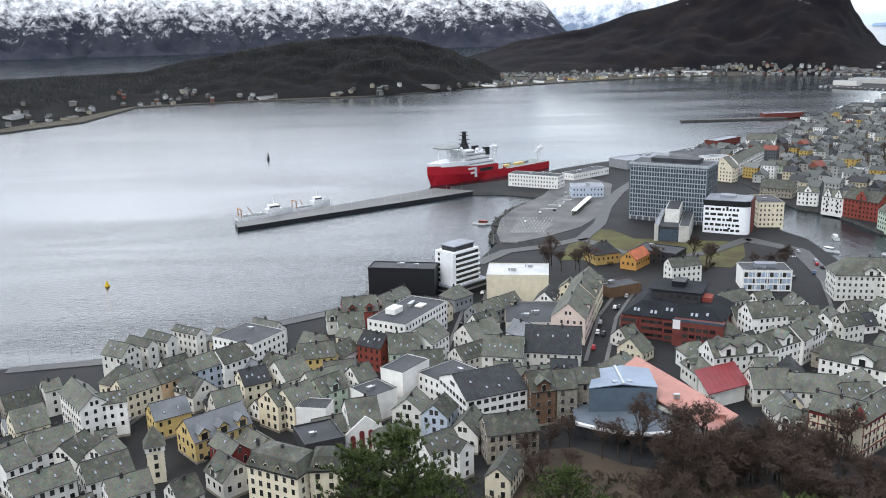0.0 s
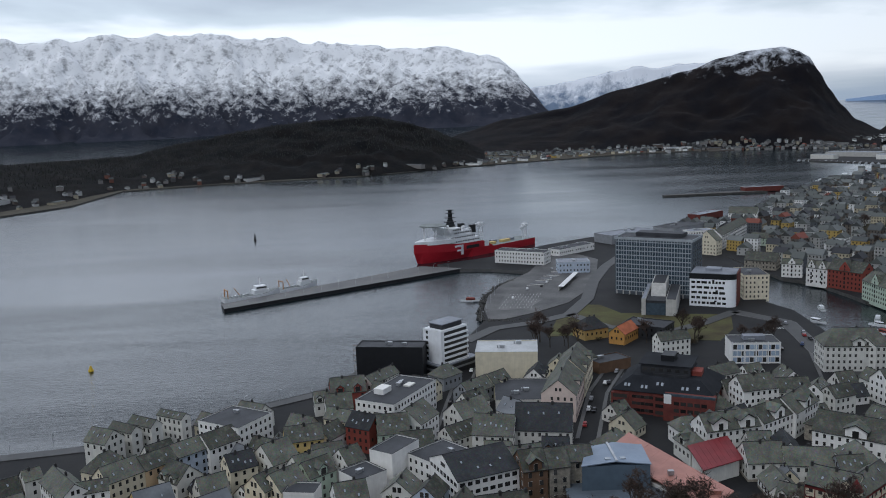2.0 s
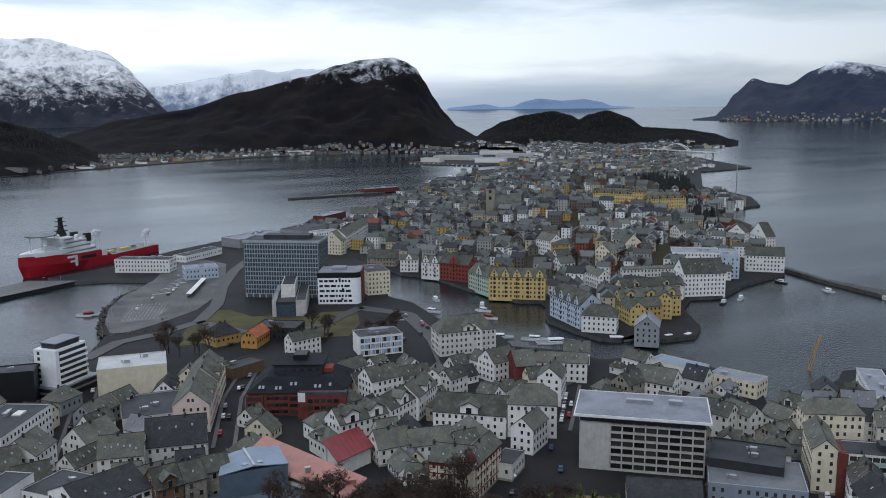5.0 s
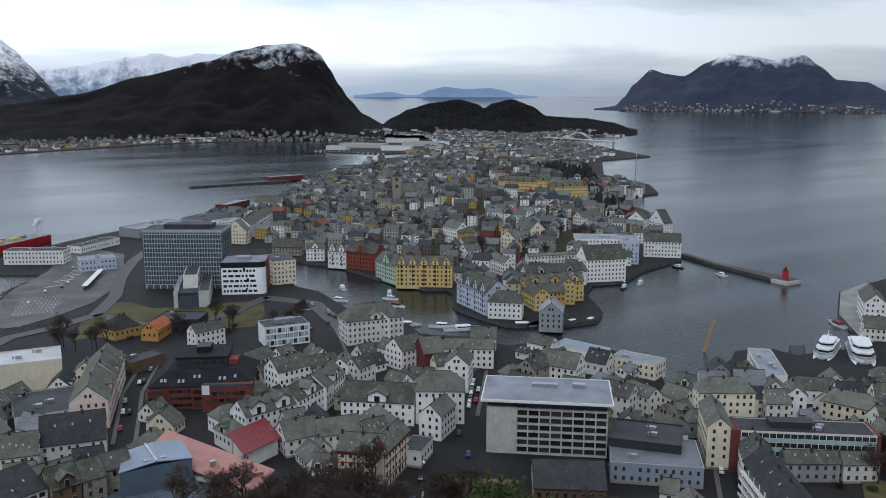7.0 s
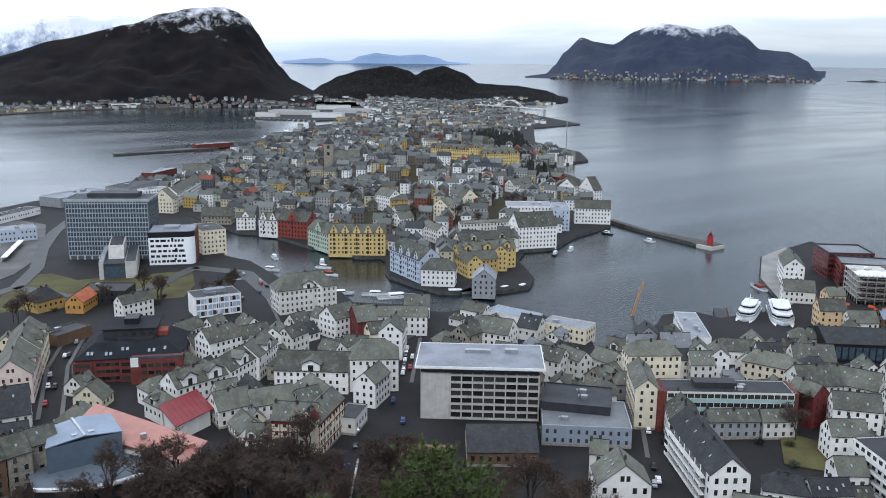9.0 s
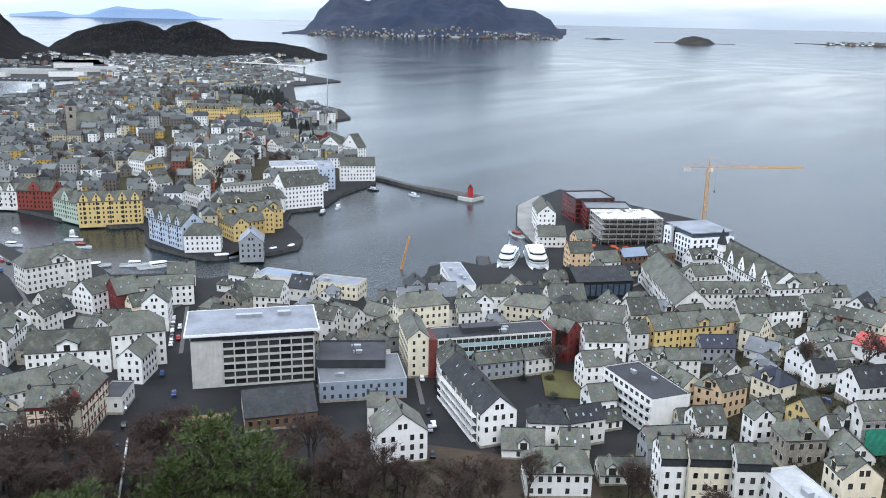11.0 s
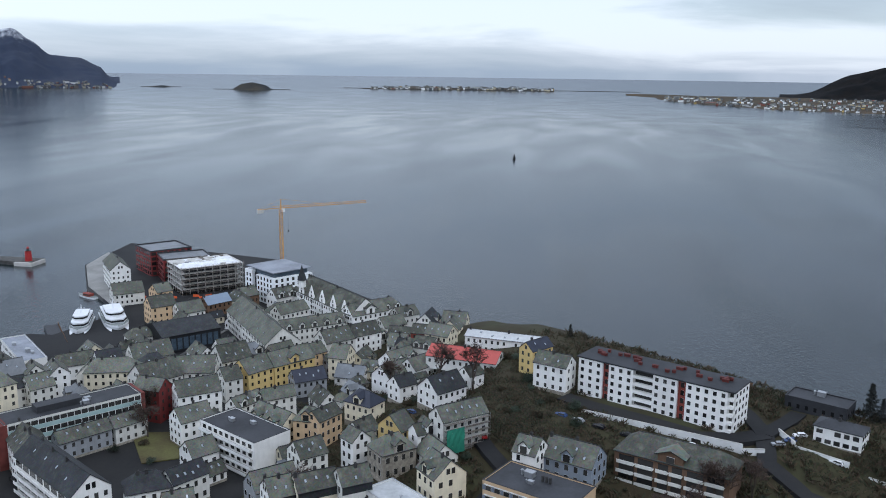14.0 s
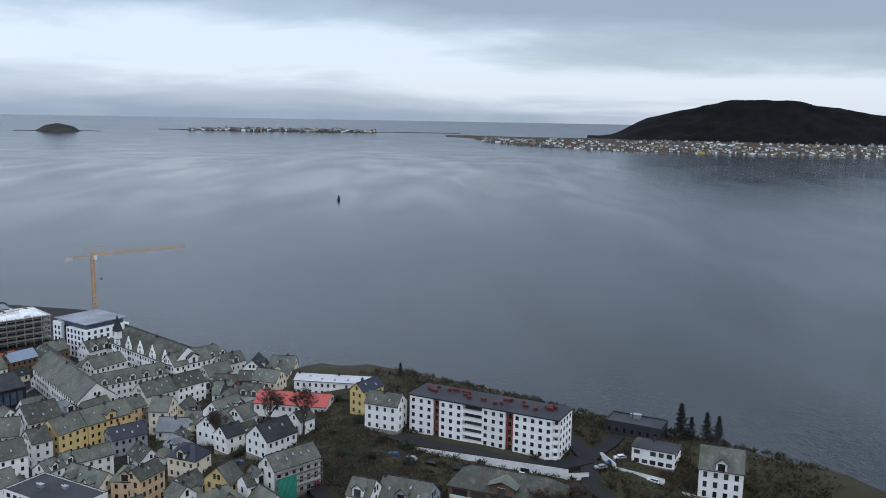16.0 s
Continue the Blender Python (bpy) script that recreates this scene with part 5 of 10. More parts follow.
house("g", 59.0, 377.2, 31.2, 15.1, -107, 3.0, 12, 6.4, "pink", "slate", chimneys=1, dormers=1)
house("g", 69.3, 408.6, 30.7, 14.5, -108, 3.0, 12, 6.2, "cream", "slate", chimneys=2, dormers=2)
house("g", 44.5, 335.1, 22.7, 19.0, 169, 3.0, 9.9, 8.1, "pale", "dslate", lights=3, chimneys=1)
house("g", 112.1, 487.8, 18.7, 9.8, -128, 3.0, 6, 4.1, "amber", "tile", chimneys=0)
house("g", 162.5, 311.7, 30.9, 15.9, 141, 3.0, 9.5, 6.0, "white", "slate", dormers=1, gable=(4.4, 3, 2.4), chimneys=2)
house("h", 184.0, 298.5, 20.3, 15.0, 148, 3.0, 14, 6.4, "white", "slate", chimneys=0)
house("g", 174.2, 284.6, 15.3, 9.6, -145, 3.0, 10, 4.1, "white", "slate", chimneys=1)
house("f", 154.0, 266.6, 14.0, 8.0, 220, 3.0, 6, 0.0, "pale", "felt", facade='band')
house("g", 128.7, 261.1, 15.5, 11.1, 138, 3.0, 13, 4.7, "cream", "slate", chimneys=2, bands=2)
house("g", 137.8, 261.1, 23.8, 9.4, -141, 3.0, 13, 4.0, "cream", "slate", chimneys=2, bands=True)
house("g", 186.4, 217.4, 24.5, 22.0, 144, 3.0, 5, 5.5, "brown", "dslate", chimneys=0)
house("f", 222.9, 212.3, 32.1, 24.7, 139, 3.0, 7, 0.0, "bluegrey", "zinc")
house("f", 228.4, 221.8, 26.1, 20.7, 131, 3.0, 10, 0.0, "dark", "felt", facade='none')
house("g", 201.1, 184.1, 5.9, 7.9, 131, 3.0, 10, 3.4, "pale", "slate", chimneys=2)
house("h", 230.9, 134.1, 13.3, 9.9, 126, 3.0, 9, 4.2, "white", "dslate", chimneys=2)
house("g", 239.4, 125.7, 12.8, 8.6, 148, 3.0, 9, 3.6, "pale", "dslate", chimneys=1)
house("h", 207.3, 116.5, 19.6, 12.4, 129, 3.0, 8, 5.3, "white", "slate", dormers=1, chimneys=1)
house("g", 222.1, 87.4, 7.6, 9.7, 129, 4.5, 15, 4.1, "white", "slate", attic=True, lights=2, chimneys=2)
house("g", 226.1, 77.5, 12.6, 8.5, 127, 5.7, 15, 3.6, "cream", "slate", attic=True, lights=3, chimneys=2)
house("g", 228.7, 66.7, 9.4, 8.6, 127, 7.1, 15, 3.7, "pale", "slate", attic=True, lights=1, chimneys=1)
house("f", 220.7, 45.7, 35.8, 10.6, 51, 7.9, 11, 0.0, "white", "wfelt")
house("g", 240.5, 42.0, 10.5, 11.3, 42, 12.6, 9, 4.8, "cream", "slate", dormers=1, chimneys=1)
house("g", 251.2, 2.4, 16.4, 11.5, 67, 18.0, 7, 4.9, "bluegrey", "slate", dormers=1, lights=4, chimneys=2)
house("g", 305.1, 53.5, 14.5, 11.5, 141, 16.7, 7, 4.9, "white", "dslate", lights=2, chimneys=1)
house("g", 319.1, 72.0, 8.6, 8.0, 139, 11.5, 7, 3.4, "white", "dslate", chimneys=1)
house("g", 343.1, 70.2, 13.8, 9.3, 147, 12.0, 6, 4.0, "white", "slate", chimneys=1)
house("g", 318.1, 44.4, 7.5, 6.9, 141, 19.1, 6, 2.9, "white", "slate", chimneys=1, lights=1)
house("h", 302.4, 83.0, 12.1, 9.4, 67, 8.5, 8, 4.0, "cream", "navy", dormers=1, chimneys=0)
house("g", 273.7, 63.7, 7.4, 10.8, 151, 13.2, 7, 4.6, "yellow", "slate", chimneys=1)
house("h", 255.1, 61.0, 12.5, 9.9, 134, 11.9, 9, 4.2, "stone", "slate", dormers=1, chimneys=1)
house("g", 260.7, 74.7, 6.8, 7.3, 52, 9.4, 11, 3.1, "white", "slate", chimneys=1)
house("g", 264.9, 51.5, 10.2, 6.2, 131, 15.4, 8, 2.6, "white", "slate", dormers=1, lights=2, chimneys=1)
house("h", 283.8, 98.4, 9.9, 8.9, 89, 5.1, 11, 3.8, "orange", "slate", dormers=1, chimneys=1)
house("g", 284.2, 93.5, 12.0, 7.2, 155, 6.1, 11, 3.1, "orange", "slate", lights=1, chimneys=1)
house("g", 256.4, 90.1, 10.0, 9.9, 136, 6.0, 10, 4.2, "pale", "slate", chimneys=0)
house("g", 192.1, 166.3, 13.0, 16.1, 53, 3.0, 10.5, 6.5, "white", "slate", chimneys=1)
house("g", 247.9, 187.3, 18.7, 10.7, 47, 3.0, 11, 4.5, "white", "slate", chimneys=2)
house("g", 267.5, 41.2, 17.8, 8.9, 133, 18.0, 11.0, 3.8, "pale", "slate", lights=5, chimneys=0)
# ---------------------------------------------------------------- large buildings of their own kind
def gabled_front(x, y, L, W, bearing, z, wall, rise, colour, roof, gables=2, gw=5.0, gh=5.0, label="", name="harbour_warehouse", group="harbour front houses"):
    """A house with gables that rise flush from its water front."""
    t = house("g", x, y, L, W, bearing, z, wall, rise, colour, roof, chimneys=1 + int(L > 25), name=name, label=label, group=group)
    h, s = wall + 0.4, W / 2
    for k in range(gables):
        cx = -L / 2 + (k + 0.5) * L / gables
        g = bmesh.new()
        v = [[g.verts.new((cx + u, q, zz)) for u, zz in ((-gw / 2, h - 0.5), (gw / 2, h - 0.5), (gw / 2, h + gh * 0.25), (0, h + gh), (-gw / 2, h + gh * 0.25))] for q in (s + 0.12, s - 0.3)]
        g.faces.new(v[0]); g.faces.new(v[1][::-1])
        for i in range(5):
            g.faces.new((v[0][i], v[0][(i + 1) % 5], v[1][(i + 1) % 5], v[1][i]))
        gp = part("front_gable", g, WALL[colour], t)
        g = bmesh.new()
        e = [[g.verts.new((cx + u, q, zz)) for u, zz in ((-gw / 2, h + gh * 0.25 - 0.25), (gw / 2, h + gh * 0.25 - 0.25), (0, h + gh - 0.25))] for q in (s - 0.28, -0.2)]
        g.faces.new(e[0]); g.faces.new(e[1][::-1])
        for i in range(3):
            g.faces.new((e[0][i], e[0][(i + 1) % 3], e[1][(i + 1) % 3], e[1][i]))
        part("gable_roof", g, ROOF[roof], t)
        for dz in (0.4, 2.6) if gh > 5 else (0.6,):
            slab(gp, "gable_window", cx - 0.55, s + 0.1, h + dz, cx + 0.55, s + 0.18, h + dz + 1.5, GLASS)
    # a dark column of loading doors up the front
    for k in range(max(1, gables)):
        cx = -L / 2 + (k + 0.5) * L / max(1, gables)
        for q in range(int(wall / 3.1)):
            slab(t, "loading_door", cx - 0.6, s + 0.02, 0.9 + q * 3.1, cx + 0.6, s + 0.1, 3.0 + q * 3.1, GLASS)
    return t


gabled_front(309.0, 522.4, 40.1, 12.8, 144, 3.0, 15.5, 5.5, "yellow", "slate", gables=5, gw=5.2, gh=5.6, label="six-storey yellow harbour warehouse with five gables along its front")
gabled_front(301.2, 600.3, 26.4, 15.6, 122, 3.0, 13, 6.6, "rust", "slate", gables=1, gw=8.0, gh=7.0, label="rust-red harbour warehouse with a broad front gable")
gabled_front(287.7, 618.1, 16.7, 11.1, 125, 3.0, 12, 4.7, "white", "slate", gables=2, gw=5.0, gh=5.5, label="white harbour house with two pointed front gables")
gabled_front(279.9, 649.1, 14.7, 7.8, 150, 3.0, 10, 3.3, "white", "slate", gables=1, gw=5.0, gh=4.5, label="white harbour house with one front gable")
gabled_front(300.8, 552.1, 30.4, 15.4, 92, 3.0, 12.5, 6.5, "green", "slate", gables=1, gw=8.0, gh=6.5, label="pale green harbour house with a tall front gable")
gabled_front(307.2, 446.8, 39.1, 16.5, 85, 3.0, 14, 7.0, "blue", "slate", gables=4, gw=4.6, gh=5.2, label="pale blue and white harbour block with four gables")
house("h", 307.1, 420.7, 20.8, 13.3, 137, 3.0, 10, 5.6, "white", "slate", chimneys=1)


BLUEGLASS = mat("blue_grey_glazing", (0.06, 0.085, 0.11), rough=0.15, var=0.35, scale=0.5, fine=2.0, bump=0, spec=0.6)
FRAME = mat("grey_facade_frame", (0.36, 0.39, 0.41), rough=0.5, var=0.2)


def town_hall():
    t = thing("town_hall", 166, 612, 2.6, radians(-32), "tall grey-blue slab office tower with a gridded facade", "building")
    L, W, h = 56.0, 26.0, 40.8
    TOWN.append((166, 612, 36))
    slab(t, "wall", -L / 2, -W / 2, -2, L / 2, W / 2, h, mat("blue_grey_spandrels", (0.085, 0.10, 0.115), rough=0.4, var=0.2))
    slab(t, "roof", -L / 2 + 0.5, -W / 2 + 0.5, h, L / 2 - 0.5, W / 2 - 0.5, h + 0.3, ROOF["felt"])
    slab(t, "penthouse", -L / 2 + 12, -2, h, L / 2 - 10, W / 2 - 3, h + 3.2, ROOF["felt"])
    b = bmesh.new()
    kerb_ring(b, L / 2 + 0.3, W / 2 + 0.3, 0.4, h - 0.8, h + 1.0)
    part("parapet", b, FRAME, t, "pale parapet")
    for side, y, length in (("front", -W / 2, L),):
        for k in range(11):
            z = 3.2 + k * 3.25
            tall = 2.35 if k < 10 else 3.6
            b = bmesh.new()
            n = 28 if k < 10 else 14
            for c in range(n):
                x0 = -L / 2 + 1.0 + c * (L - 2.0) / n
                box(b, x0 + 0.15, y - 0.12, z, x0 + (L - 2.0) / n - 0.15, y + 0.05, z + tall)
            tagged(part("curtain_glazing", b, BLUEGLASS, t), kind="stuff")
        for c in range(29):
            x = -L / 2 + 1.0 + c * (L - 2.0) / 28
            slab(t, "mullion", x - 0.16, y - 0.4, 2.6, x + 0.16, y - 0.02, h - 0.6, FRAME)
        for k in range(12):
            slab(t, "spandrel", -L / 2 + 0.8, y - 0.22, 2.55 + k * 3.25, L / 2 - 0.8, y - 0.03, 3.15 + k * 3.25, FRAME)
    for k in range(11):
        b = bmesh.new()
        z = 3.2 + k * 3.25
        for c in range(5):
            box(b, L / 2 - 0.05, -W / 2 + 2 + c * 4.6, z, L / 2 + 0.1, -W / 2 + 4.6 + c * 4.6, z + 1.8)
        tagged(part("curtain_glazing", b, BLUEGLASS, t), kind="stuff")
    for c in range(12):
        x = -L / 2 + 1.5 + c * (L - 3) / 11
        slab(t, "column", x - 0.4, -W / 2 - 0.5, -2, x + 0.4, -W / 2 + 0.1, 2.8, WALL["concrete"])
    # the low annex before it: two side wings, a raised middle with a sloping front
    a = thing("concrete_annex", 147.8, 543.2, 2.6, radians(-19.5), "pale concrete council annex with a raised sloping middle", "building")
    TOWN.append((152, 556, 16)); TOWN.append((160, 578, 16))
    cc = WALL["concrete"]
    slab(a, "side_wing", -11, 0, -2, -8.4, 48, 11, cc); slab(a, "side_wing", 4.4, 0, -2, 11, 48, 11, cc)
    slab(a, "glass_front", -8.4, 1.0, -2, 4.4, 1.3, 8, BLUEGLASS)
    slab(a, "roof", -8.4, 1.3, 8, 4.4, 48, 9.6, ROOF["felt"]); slab(a, "roof", -11, 0.3, 11, -8.6, 48, 11.2, ROOF["lfelt"]); slab(a, "roof", 4.7, 0.3, 11, 10.7, 48, 11.2, ROOF["felt"])
    b = bmesh.new()
    v = [[b.verts.new((x, y, z)) for y, z in ((14, 8), (20, 17.5), (48, 17.5), (48, 8))] for x in (-6.2, 3.2)]
    b.faces.new(v[0]); b.faces.new(v[1][::-1])
    for i in range(4):
        b.faces.new((v[0][i], v[0][(i + 1) % 4], v[1][(i + 1) % 4], v[1][i]))
    part("raised_hall", b, cc, a, "raised concrete hall with a sloping front")
    slab(a, "hall_roof", -5.4, 20.8, 17.5, 2.4, 47.2, 17.9, ROOF["felt"])


def make_office_window(b):
    casement(b, (-1.85, -0.6, 0.6, 1.85), 1.0, 0.07)


def office_block():
    t = thing("office_block", 205.6, 253.6, 2.6, radians(-39), "grey concrete office block with a white overhanging flat roof", "building")
    TOWN.append((203.5, 251.5, 28))
    L, W, h = 45.6, 24.4, 21.2
    slab(t, "wall", -L / 2, -W / 2 + 1.2, -2, L / 2, W / 2, h, WALL["dark"])
    slab(t, "gable_wall", -L / 2, -W / 2, -2, -L / 2 + 11.5, -W / 2 + 1.2, h - 2.6, WALL["concrete"], "plain concrete end bay")
    cols, rows = 8, 6
    x0, dx, dz = -L / 2 + 11.5, (L - 11.5) / 8, 2.95
    b = bmesh.new()
    for c in range(cols + 1):
        box(b, x0 + c * dx - 0.24, -W / 2, -2, x0 + c * dx + 0.24, -W / 2 + 1.2, h - 2.6)
    for r in range(rows + 1):
        for c in range(cols):
            box(b, x0 + c * dx + 0.28, -W / 2 + 0.05, 0.3 + r * dz - 0.3, x0 + (c + 1) * dx - 0.28, -W / 2 + 1.2, 0.3 + r * dz + 0.3)
    part("concrete_grid", b, WALL["concrete"], t, "pale concrete grid")
    for r in range(rows):
        for c in range(cols):
            piece("window", "office_window", make_office_window, [FRAME, GLASS], t, Matrix.Translation((x0 + (c + 0.5) * dx, -W / 2 + 0.9, 0.3 + (r + 0.5) * dz)))
    slab(t, "roof_slab", -L / 2 - 2.2, -W / 2 - 2.0, h, L / 2 + 2.2, W / 2 + 2.0, h + 0.7, TRIM, "white overhanging roof edge")
    slab(t, "roof", -L / 2 - 1.7, -W / 2 - 1.5, h + 0.7, L / 2 + 1.7, W / 2 + 1.5, h + 0.85, ROOF["lfelt"])
    b = bmesh.new()
    kerb_ring(b, L / 2 + 2.1, W / 2 + 1.9, 0.3, h + 0.7, h + 1.0)
    part("kerb", b, TRIM, t)
    slab(t, "roof_light", -6, 2.5, h + 0.85, 4, 4.5, h + 2.2, STEEL, "long grey roof light")
    slab(t, "lift_house", 10, 3, h + 0.85, 15, 5.5, h + 2.4, STEEL)


def apartment_block():
    L, W, h = 58.3, 14.5, 14.2
    t = thing("apartment_block", 301.4, -25.8, 23.4, radians(-118), "white five-storey apartment block with balconies and red roof vents", "building")
    TOWN.append((303, -26, 31))
    w = WALL["white"]
    b = bmesh.new()
    box(b, -L / 2, -W / 2 + 1.6, -4, L / 2, W / 2, h)
    part("wall", b, w, t)
    # bays that stand forward of the balconies
    bays = ((-28.75, -19.0), (-16.5, -7.0), (0.5, 9.5), (12.5, 27.0))
    for a, c in bays:
        slab(t, "front_bay", a, -W / 2, -4, c, -W / 2 + 1.6, h, w)
    b = bmesh.new()
    box(b, -L / 2 - 0.3, -W / 2 - 0.3, h, L / 2 + 0.3, W / 2 + 0.3, h + 0.5)
    part("roof", b, [ROOF["felt"]], t)
    for a, c in ((-19.0, -16.5), (9.5, 12.5)):
        slab(t, "stair_panel", a, -W / 2 + 1.0, 0, c, -W / 2 + 1.62, h - 0.3, WALL["rust"], "red stairwell panel")
        for k in range(5):
            piece("window", "window", make_window, [TRIM, GLASS], t, Matrix.Translation(((a + c) / 2, -W / 2 + 0.97, 1.4 + k * 2.8)))
    for a, c in bays:
        n = int((c - a) / 2.6)
        for k in range(5):
            for i in range(n):
                piece("window", "window", make_window, [TRIM, GLASS], t, Matrix.Translation((a + (i + 0.5) * (c - a) / n, -W / 2 - 0.03, 1.5 + k * 2.8)) @ Matrix.Diagonal((1.0, 1, 0.8, 1)))
    for a, c in ((-7.0, 0.5), (27.0, 28.75)):
        for k in range(5):
            slab(t, "balcony", a + 0.01, -W / 2 + 0.05, 0.0 + k * 2.8, c - 0.01, -W / 2 + 1.6, 1.05 + k * 2.8, w)
            slab(t, "balcony_door", a + 0.3, -W / 2 + 1.5, 1.1 + k * 2.8, c - 0.3, -W / 2 + 1.59, 2.5 + k * 2.8, GLASS)
    for k in range(5):
        for i in range(4):
            piece("window", "window", make_window, [TRIM, GLASS], t, Matrix.Translation((L / 2 + 0.03, -W / 2 + 2.6 + i * 3.2, 1.5 + k * 2.8)) @ Matrix.Rotation(math.pi / 2, 4, "Z") @ Matrix.Diagonal((1.1, 1, 0.8, 1)))
    rnd = random.Random(5)
    for k in range(22):
        x, y = rnd.uniform(-25, 25), rnd.uniform(-3, 4)
        b = bmesh.new()
        s = rnd.uniform(0.5, 1.4)
        box(b, x - s, y - 0.45, h + 0.5, x + s, y + 0.45, h + 1.25)
        box(b, x - s - 0.1, y - 0.55, h + 1.4, x + s + 0.1, y + 0.55, h + 1.55)
        part("roof_vent", b, mat("dark_red_brick_vents", (0.10, 0.022, 0.018), rough=0.7, var=0.3), t, "dark red brick roof vent")
    # terrace, parapet and road in front
    for nm, a, c, hgt in (("retaining_wall", (289, 1), (270, -50), 1.6), ("retaining_wall", (270, -50), (271, -57), 1.4), ("retaining_wall", (286, -64), (276, -67), 1.3), ("retaining_wall", (276, -67), (266, -81), 1.3), ("retaining_wall", (263, -86), (251, -102), 1.3)):
        a, c = Vector((*a, 0)), Vector((*c, 0))
        d = c - a
        mid = (a + c) / 2
        wl_ = thing(nm, mid.x, mid.y, ground_z(mid.x, mid.y), math.atan2(d.y, d.x), "low white rendered retaining wall along the road", "wall", "retaining walls")
        slab(wl_, "wall", -d.length / 2, -0.2, -4, d.length / 2, 0.2, hgt, TRIM)
        slab(wl_, "coping", -d.length / 2, -0.27, hgt, d.length / 2, 0.27, hgt + 0.12, WALL["concrete"])


def theatre():
    t = thing("theatre", 60, 285, 2.6, 0, "theatre with a slate-blue stage tower, rose roof and curved white canopy", "building")
    TOWN.append((62, 285, 24)); TOWN.append((82, 285, 26)); TOWN.append((104, 302, 14))
    sg = mat("slate_blue_cladding", (0.10, 0.135, 0.17), rough=0.5, var=0.2, streak=0.3)
    b = bmesh.new()
    prism(b, [(-10, -3.9), (13.6, -4.4), (14.5, 12.5), (-5, 12.5)], 0, 14.0)
    part("stage_tower", b, sg, t, "slate-blue stage tower")
    b = bmesh.new()
    v = [b.verts.new(p) for p in ((-10.3, -4.2, 14.0), (1.7, -4.4, 15.4), (13.9, -4.7, 14.0), (14.8, 12.8, 14.0), (4.5, 12.8, 15.4), (-5.3, 12.8, 14.0))]
    b.faces.new((v[0], v[1], v[4], v[5])); b.faces.new((v[1], v[2], v[3], v[4]))
    r = bmesh.ops.extrude_face_region(b, geom=list(b.faces))
    for q in r["geom"]:
        if isinstance(q, bmesh.types.BMVert):
            q.co.z += 0.3
    part("stage_roof", b, ROOF["sky"], t, "pale blue stage roof")
    slab(t, "roof_ridge", 1.6, -4.4, 15.5, 2.4, 12.5, 16.0, STEEL)
    for x in (-0.6, 4.6):
        slab(t, "skylight", x - 1.0, -2.2, 15.3, x + 1.0, -0.6, 15.7, SKYGLASS)
    # low curved foyer round the stage
    arc = [(-16 + 46 * k / 14, -6 - 15.5 * math.sin(math.pi * (0.12 + 0.76 * k / 14))) for k in range(15)]
    b = bmesh.new()
    prism(b, arc + [(26, 6), (-14, 6)], 0, 4.6)
    part("foyer_wall", b, WALL["dark"], t)
    b = bmesh.new()
    prism(b, [(x, y + 0.6) for x, y in arc] + [(27, 7), (-15, 7)], 4.8, 5.2)
    part("foyer_roof", b, mat("blue_grey_felt", (0.12, 0.145, 0.17), rough=0.5, var=0.3, scale=0.1, fine=0.8), t)
    b = bmesh.new()
    for p, q in zip(arc, arc[1:]):
        prism(b, [(p[0], p[1] - 1.1), (q[0], q[1] - 1.1), (q[0], q[1] + 0.7), (p[0], p[1] + 0.7)], 4.6, 5.35)
    part("canopy", b, TRIM, t, "curved white canopy")
    for k in range(1, 14):
        slab(t, "foyer_window", arc[k][0] - 1.2, arc[k][1] - 0.12, 0.6, arc[k][0] + 1.2, arc[k][1] + 0.1, 4.0, GLASS)
    # rose roof, falling towards the hill
    b = bmesh.new()
    lo = [(2.6, 17.3, 10.4), (14.5, 31.5, 11.4), (39, -15, 7.6), (27, -26, 6.6)]
    p0, p1 = [b.verts.new(p) for p in lo], [b.verts.new((p[0], p[1], p[2] + 0.35)) for p in lo]
    b.faces.new(p0[::-1]); b.faces.new(p1)
    for i in range(4):
        b.faces.new((p0[i], p0[(i + 1) % 4], p1[(i + 1) % 4], p1[i]))
    part("rose_roof", b, ROOF["rose"], t, "rose sheet roof")
    for k in range(1, 9):
        a, c = Vector(lo[0]).lerp(Vector(lo[3]), k / 9), Vector(lo[1]).lerp(Vector(lo[2]), k / 9)
        b = bmesh.new()
        tube(b, a + Vector((0, 0, 0.36)), c + Vector((0, 0, 0.36)), 0.08, n=4)
        part("roof_seam", b, ROOF["rose"], t)
    b = bmesh.new()
    prism(b, [(4, 17), (14, 30), (37, -14), (27, -24.5)], 0, 6.4)
    part("hall_wall", b, WALL["pale"], t)
    slab(t, "roof_vent", 20, -4, 9.4, 22, -2.5, 11, STEEL)
    slab(t, "roof_vent", 30, -17, 7.6, 34, -15, 9.2, ROOF["rose"])
    # red wing
    b = bmesh.new()
    lo = [(34.4, 22.3, 8.8), (52.4, 30.3, 8.8), (52.6, 13.6, 6.4), (35, 5.0, 6.4)]
    p0, p1 = [b.verts.new(p) for p in lo], [b.verts.new((p[0], p[1], p[2] + 0.3)) for p in lo]
    b.faces.new(p0[::-1]); b.faces.new(p1)
    for i in range(4):
        b.faces.new((p0[i], p0[(i + 1) % 4], p1[(i + 1) % 4], p1[i]))
    part("red_roof", b, ROOF["scarlet"], t, "dark red sheet roof")
